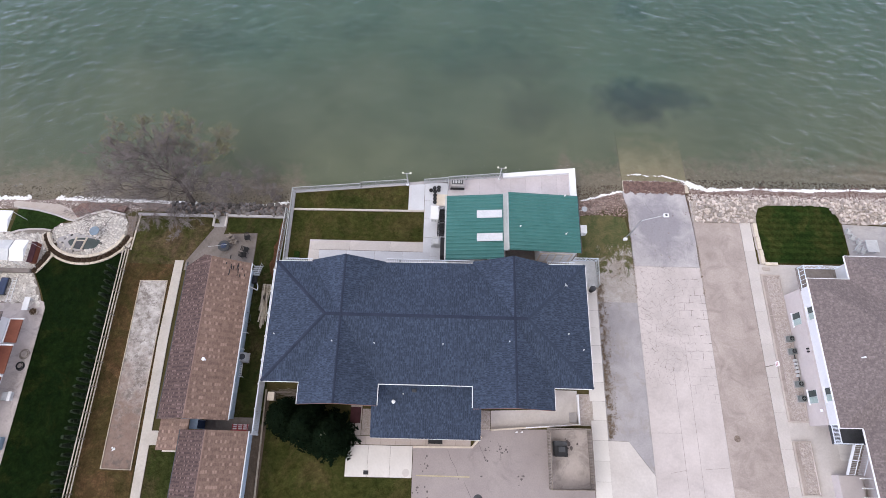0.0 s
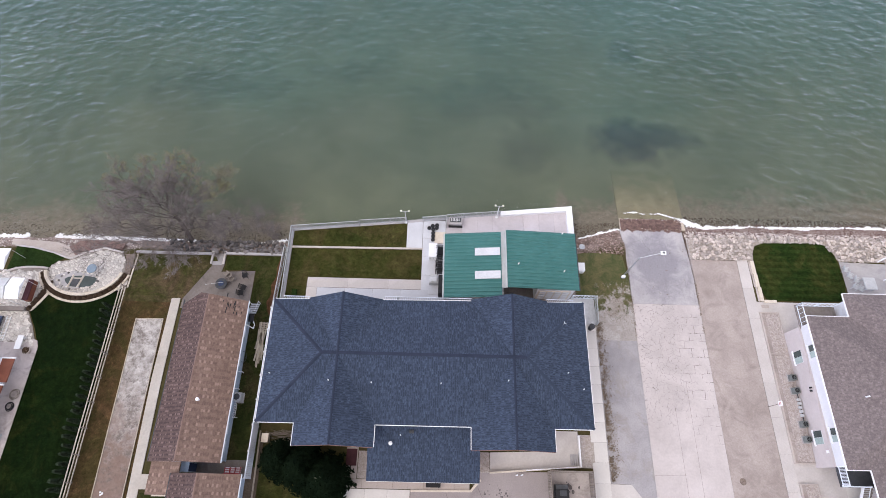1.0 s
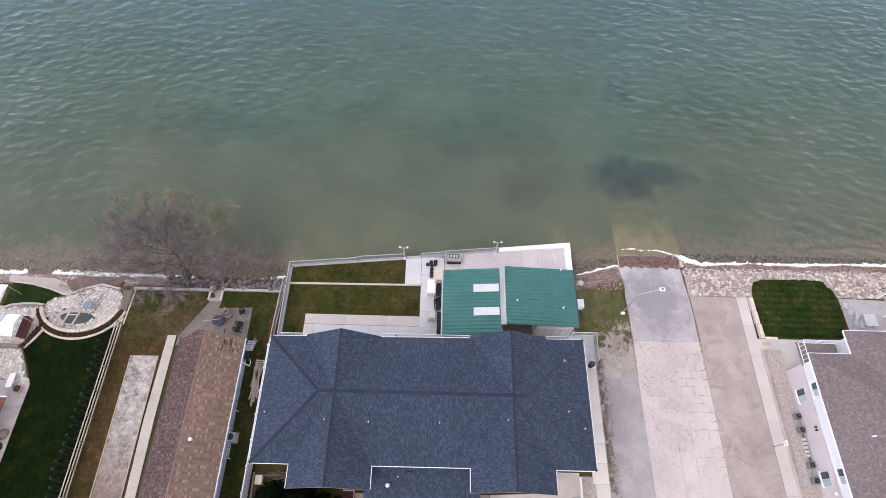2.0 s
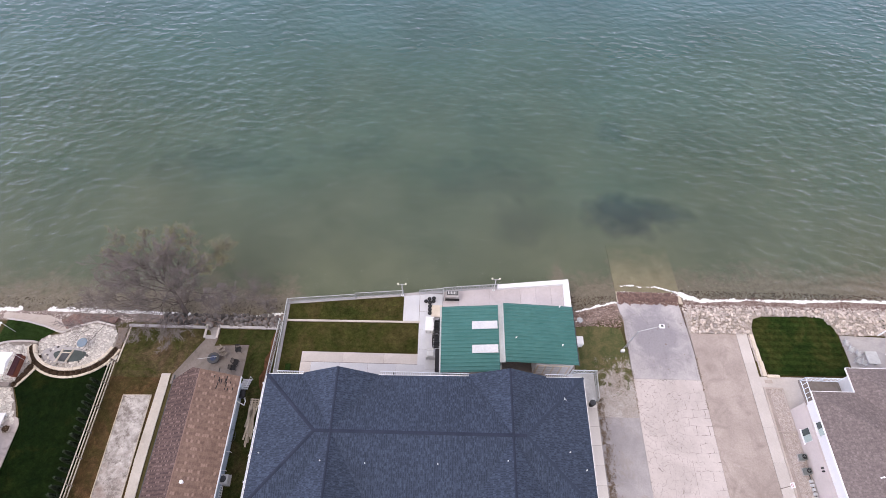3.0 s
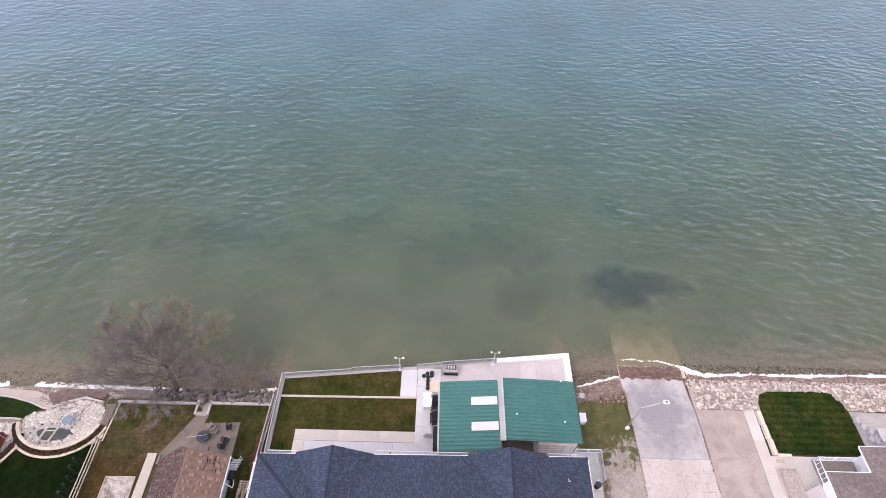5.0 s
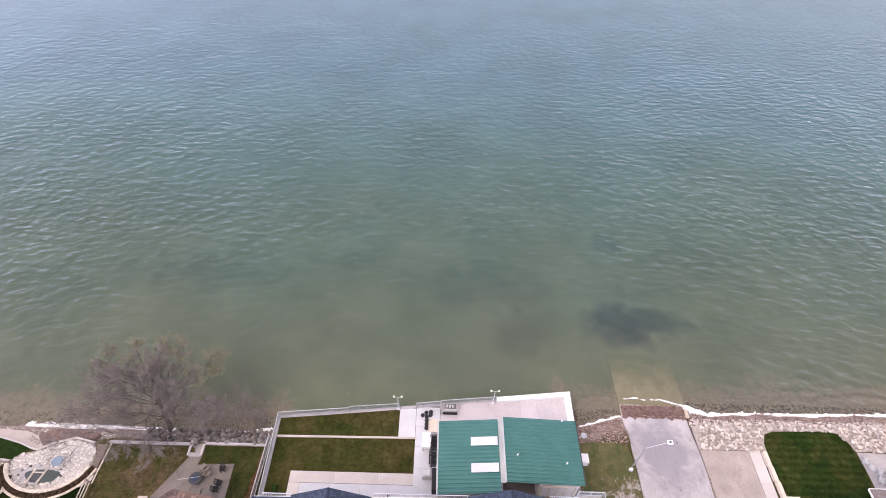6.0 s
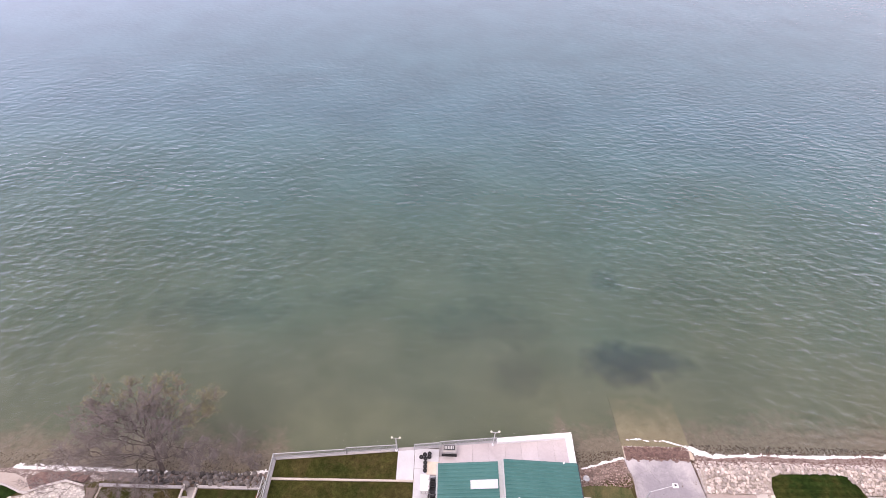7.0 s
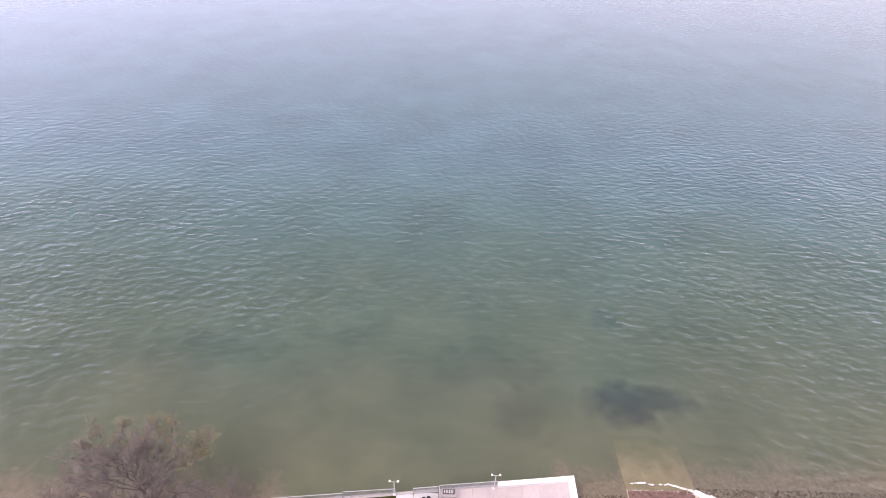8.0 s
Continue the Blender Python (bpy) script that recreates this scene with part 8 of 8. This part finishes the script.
def cedar_mesh(seed):
    rr = random.Random(seed)
    verts, faces = [], []
    H, R = 1.9, 0.34
    rings = 7
    for j in range(rings):
        for i in range(8):
            rad = R * 0.8 * (1 - j / rings) ** 0.8 * (0.7 if j == 0 else 1) * rr.uniform(0.85, 1.15)
            verts.append(Vector((rad * math.cos(0.785 * i), rad * math.sin(0.785 * i), 0.06 + (H - 0.15) * j / rings)))
    for j in range(rings - 1):
        for i in range(8):
            faces.append((8 * j + i, 8 * j + (i + 1) % 8, 8 * j + 8 + (i + 1) % 8, 8 * j + 8 + i))
    faces.append(tuple(range(8 * rings - 8, 8 * rings)))
    for i in range(300):
        z = H * (rr.random() ** 0.8) * 0.98
        r = R * (1 - z / H) ** 0.75 * rr.uniform(0.7, 1.1) * (1 if z > 0.2 else 0.8)
        a = rr.uniform(0, 6.28)
        d = Vector((math.cos(a), math.sin(a), 0))
        c = d * r * 0.55 + Vector((0, 0, z))
        e = (d * 0.7 + Vector((0, 0, rr.uniform(0.4, 1.0)))).normalized() * rr.uniform(0.14, 0.24)
        w = d.cross(Vector((0, 0, 1))) * rr.uniform(0.05, 0.09)
        q = len(verts)
        verts += [c - w, c + e * 0.5 - w, c + e, c + e * 0.5 + w, c + w]
        faces.append((q, q + 1, q + 2, q + 3, q + 4))
    me = bpy.data.meshes.new("foliage")
    me.from_pydata(verts, [], faces)
    me.materials.append(M["cedar"])
    return me


cm = [cedar_mesh(k) for k in range(4)]
ctr = to_mesh("trunk", rod(bmesh.new(), (0, 0, 0), (0, 0, 1.6), 0.04, 0.01, 6), M["bark"])
hr = random.Random(12)
for k in range(30):
    c = thing("cedar", "young conical grey-green cedar in the hedge row", "tree", (-33.95 + hr.uniform(-0.06, 0.06), 17.0 - 0.76 * k + hr.uniform(-0.08, 0.08), 0.02), "cedar hedge row")
    s = hr.uniform(0.8, 1.1)
    piece("trunk", ctr, c, (0, 0, 0))
    piece("foliage", cm[k % 4], c, (0, 0, 0), hr.uniform(0, 6), (s * hr.uniform(0.85, 1.15), s * hr.uniform(0.85, 1.15), s))

# ---------------------------------------------------------------- shore rocks, foam, weeds
def riprap(name, label, meshes, spots, size, limit, seed):
    rr = random.Random(seed)
    base = thing(name, label, "rocks")
    tagged(base, kind="structure")
    rest_v, rest_f = [], []
    for k, (x, y, z, s) in enumerate(spots):
        me = rr.choice(meshes)
        rot = Euler((rr.uniform(-0.4, 0.4), rr.uniform(-0.4, 0.4), rr.uniform(0, 6.28)))
        sc = Vector((s * rr.uniform(0.85, 1.25), s * rr.uniform(0.8, 1.1), s * rr.uniform(0.7, 1.0)))
        m = Matrix.LocRotScale((x, y, z), rot, sc)
        if k < limit:
            ob = new("rock", me)
            ob.parent = base
            ob.matrix_basis = m
        else:
            q = len(rest_v)
            rest_v += [m @ v.co for v in me.vertices]
            rest_f += [tuple(q + i for i in p.vertices) for p in me.polygons]
    if rest_f:
        ob = raw("small_rocks", rest_v, rest_f, meshes[0].materials[0], base)
        tagged(ob, kind="stuff")
    return base


def scatter(n, x0, x1, y_of, size, seed, ok=lambda x, y: True):
    """Rocks packed without much overlap; larger ones first."""
    rr = random.Random(seed)
    out = []
    for k in range(n * 6):
        s = size[0] + (size[1] - size[0]) * (1 - min(1, len(out) / n)) ** 1.5 * rr.uniform(0.6, 1.1)
        x = rr.uniform(x0, x1)
        lo, hi = y_of(x)
        y = rr.uniform(lo, hi)
        if not ok(x, y):
            continue
        if any(abs(x - a) < 0.9 and (x - a) ** 2 + (y - b) ** 2 < (0.61 * (s + r)) ** 2 for a, b, _, r in out):
            continue
        out.append((x, y, max(land_height(x, y), -1.6) + s * 0.2, s))
        if len(out) >= n:
            break
    return out


def off_lawn(x, y):
    return not (35.0 < x < 45.2 and y < 26.95 - 0.9 * (x < 35.7 or x > 44.3)) and not (45 < x < 50.3 and y < 24.8)


setting("rock_bed", prism([(28.45, 24.55), (35.4, 24.55), (37.0, 26.6), (43.5, 26.9), (45.2, 24.75), (50.5, 24.75), (50.5, 27.3), (28.45, 27.1)], -0.4, 0.02), M["pebble"], "pale gravel bed under the boulders", "ground")
riprap("riprap_east", "pale pink riprap boulders above the waterline", pale_rocks, [(x, y, z + 0.5 * s_, s_) for x, y, z, s_ in scatter(2300, 28.6, 52.0, lambda x: (24.6, 27.75), (0.08, 0.30), 31, off_lawn)], 0.4, 300, 1)
riprap("riprap_west", "dark grey shore boulders below the cottage wall", dark_rocks, scatter(520, -30.2, -17.0, lambda x: (23.85, 25.7), (0.12, 0.42), 32), 0.4, 220, 2)
riprap("riprap_mid", "reddish pale stones on the bank beside the boathouse", red_rocks, scatter(420, 15.7, 21.0, lambda x: (25.0, 27.0 + 0.28 * (x - 16)), (0.06, 0.16), 33), 0.3, 120, 3)


def pebbles(name, label, n, x0, x1, y_of, size, material, seed, floor=None):
    """Loose shore stones as one spread."""
    rr = random.Random(seed)
    src = boulder_mesh(seed + 90)
    vs = [v.co.copy() for v in src.verts]
    src.verts.index_update()
    fs = [tuple(v.index for v in f.verts) for f in src.faces]
    src.free()
    verts, faces = [], []
    for _ in range(n):
        x = rr.uniform(x0, x1)
        y = rr.uniform(*y_of(x))
        s = rr.uniform(*size)
        m = Matrix.LocRotScale((x, y, (floor(x, y) if floor else max(land_height(x, y), -2.2)) + s * 0.1), Euler((0, 0, rr.uniform(0, 6.3))), (s * rr.uniform(0.8, 1.4), s, s * 0.6))
        q = len(verts)
        verts += [m @ v for v in vs]
        faces += [tuple(q + i for i in f) for f in fs]
    ob = raw(name, verts, faces, material)
    return tagged(ob, label, "stones", "", "stuff")


pebbles("bank_pebbles", "pale stones on the bank", 1800, 28.6, 54.0, lambda x: (26.9, 28.4), (0.05, 0.15), M["rock_pale"], 45)
pebbles("shore_pebbles", "loose stones along the waterline", 2600, 28.6, 54.0, lambda x: (27.2, 30.6), (0.04, 0.13), M["red_gravel"], 41)
pebbles("shore_pebbles", "loose stones along the waterline", 1300, -52.0, -17.0, lambda x: (24.0, 27.4), (0.04, 0.13), M["pebble_dark"], 42)
pebbles("shore_pebbles", "loose reddish stones on the bank", 900, 15.7, 21.1, lambda x: (24.8, 29.5), (0.03, 0.11), M["red_gravel"], 43)
pebbles("ramp_pebbles", "dark reddish stones washed onto the ramp", 2200, 21.3, 28.4, lambda x: (28.35 + 0.35 * noise.noise((x * 1.7, 3.0, 0)), 29.9), (0.03, 0.11), M["red_gravel"], 46, lambda x, y: -0.86 if y > 28.65 else -0.85 - 0.16 * (y - 28.2))
pebbles("beach_pebbles", "pale stones on the beach", 900, -52.0, -33.0, lambda x: (23.9, 25.4), (0.03, 0.10), M["rock_pale"], 44)


def foam(name, label, runs, seed):
    """Broken surf: many small flattened bubbles of foam along the edge."""
    rr = random.Random(seed)
    verts, faces = [], []
    for x0, x1, line, width, dense in runs:
        n = int((x1 - x0) * dense)
        for _ in range(n):
            x = rr.uniform(x0, x1)
            if noise.noise((x * 0.9, seed, 0)) < -0.28 and dense < 60:
                continue
            wloc = width * (0.55 + 0.9 * abs(noise.noise((x * 0.5, 3.0 + seed, 0))))
            y = line(x) + 0.18 * noise.noise((x * 1.3, 7.0, 0)) + rr.gauss(0, 0.28) * wloc
            r = rr.uniform(0.05, 0.16)
            k = len(verts)
            c = Vector((x, y, WATER + rr.uniform(0.01, 0.05)))
            verts.append(c + Vector((0, 0, 0.05)))
            m = 7
            verts += [c + Vector((r * rr.uniform(0.7, 1.5) * math.cos(6.283 * i / m), r * rr.uniform(0.5, 1.0) * math.sin(6.283 * i / m), 0)) for i in range(m)]
            faces += [(k, k + 1 + i, k + 1 + (i + 1) % m) for i in range(m)]
    return tagged(raw(name, verts, faces, M["foam"]), label, "foam", "", "stuff")


foam("surf_foam", "white broken surf along the stones", [
    (28.4, 31.0, lambda x: 30.0 - 0.38 * (x - 28.6), 0.85, 130), (30.8, 56.0, lambda x: 29.1 + 0.022 * (x - 31), 0.55, 100),
    (16.4, 21.2, lambda x: 27.25 + 0.30 * (x - 16.4), 0.28, 70), (22.0, 26.4, lambda x: 30.85 + 0.08 * math.sin(x * 1.7), 0.1, 7), (26.2, 28.7, lambda x: 30.8 - 0.3 * (x - 26.4), 0.16, 14), (21.4, 28.6, lambda x: 30.0, 0.1, 5)], 1)
foam("surf_foam", "white broken surf along the stones", [
    (-52.0, -46.4, lambda x: 25.62 + 0.03 * (x + 50), 0.6, 75), (-43.4, -38.0, lambda x: 25.7, 0.7, 62), (-38.0, -33.5, lambda x: 25.7, 0.6, 85), (-33.5, -27.6, lambda x: 25.62, 0.42, 85), (-20.2, -17.2, lambda x: 25.68 + 0.2 * (x + 19), 0.32, 75), (-25.2, -24.4, lambda x: 25.25, 0.25, 30), (-22.9, -22.3, lambda x: 25.3, 0.25, 30)], 2)
# small white flecks: a trail, a scatter, and more along the sea wall
fr = random.Random(77)
verts, faces = [], []
for k in range(230):
    t_ = fr.random() ** 0.8
    x, y = -24.8 + 12.6 * t_ + fr.gauss(0, 0.25), 37.6 + 8.4 * t_ + fr.gauss(0, 0.4)
    if k > 60:
        x, y = fr.uniform(-18, 40), 30 + fr.random() ** 2 * 20
    if k > 110:
        x = fr.uniform(-16, 17)
        y = 27.3 + 0.11 * (x + 16) + 0.6 + abs(fr.gauss(0, 1.5))
    r = fr.uniform(0.015, 0.045) if k < 111 else fr.uniform(0.01, 0.028)
    q = len(verts)
    verts += [Vector((x + r * fr.uniform(0.6, 1.3) * math.cos(1.047 * i), y + r * fr.uniform(0.6, 1.2) * math.sin(1.047 * i), WATER + 0.02)) for i in range(6)]
    faces.append(tuple(range(q, q + 6)))
tagged(raw("foam_flecks", verts, faces, M["foam"]), "thin trail of small white flecks on the lake", "foam", "", "stuff")


pebbles("bed_pebbles", "pale rounded pebbles filling the bed", 1500, 35.32, 36.68, lambda x: (3.45, 18.35), (0.04, 0.10), M["pebble_pink"], 51, lambda x, y: 0.1)
pebbles("bed_pebbles", "pale rounded pebbles filling the bed", 400, 35.34, 36.42, lambda x: (-3.15, 1.45), (0.04, 0.10), M["pebble_pink"], 52, lambda x, y: 0.1)
pebbles("bed_pebbles", "pale rounded pebbles filling the bed", 330, 14.25, 15.3, lambda x: (2.7, 5.4), (0.04, 0.10), M["pebble_pink"], 53, lambda x, y: 0.05)
pebbles("bed_pebbles", "pale rounded pebbles filling the bed", 130, -6.9, -5.8, lambda x: (1.2, 3.5), (0.03, 0.08), M["pebble_pink"], 54, lambda x, y: 0.05)
pebbles("bed_pebbles", "pale rounded pebbles filling the bed", 120, 4.45, 5.45, lambda x: (1.95, 3.6), (0.03, 0.08), M["pebble_pink"], 55, lambda x, y: 0.05)


# dry weeds along the gravel edge and the ramp joints
wr = random.Random(9)
spots = []
for k in range(9000):
    y = wr.uniform(1.4, 21.5)
    x = 17.0 + abs(wr.gauss(0, 0.42)) if y < 17 else wr.uniform(17.2, 21.0)
    if y > 17 and wr.random() < 0.45:
        continue
    if noise.noise((x * 2.6, y * 2.2, 5)) + 0.5 * noise.noise((x * 0.6, y * 0.35, 8)) < wr.uniform(-0.35, 0.25):
        continue
    spots.append((x, y, 0.02))
for k in range(900):
    y = wr.uniform(15.5, 26.8)
    x = wr.choice((21.17, 28.4)) + wr.gauss(0, 0.06)
    if noise.noise((x, y * 1.1, 2)) < -0.05:
        continue
    spots.append((x, y, 0.03 - 0.115 * max(0.0, y - 22.5)))
for k in range(14):
    cx, cy = wr.uniform(21.6, 28.0), wr.uniform(19.5, 26.0)
    for _ in range(wr.randint(2, 7)):
        y = cy + wr.gauss(0, 0.08)
        spots.append((cx + wr.gauss(0, 0.05), y, 0.03 - 0.115 * max(0.0, y - 22.5)))
verts, faces = [], []
for x, y, z in spots:
    h, a = wr.uniform(0.02, 0.07), wr.uniform(0, 6.28)
    w = Vector((math.cos(a), math.sin(a), 0)) * wr.uniform(0.012, 0.04)
    lean = Vector((wr.gauss(0, 0.07), wr.gauss(0, 0.07), h))
    c = Vector((x, y, z))
    q = len(verts)
    verts += [c - w, c + w, c + lean + w * 0.6, c + lean - w * 0.6]
    faces.append((q, q + 1, q + 2, q + 3))
tagged(raw("dry_weeds", verts, faces, M["dry_weed"]), "dry brown weeds along the gravel edge", "weeds", "", "stuff")
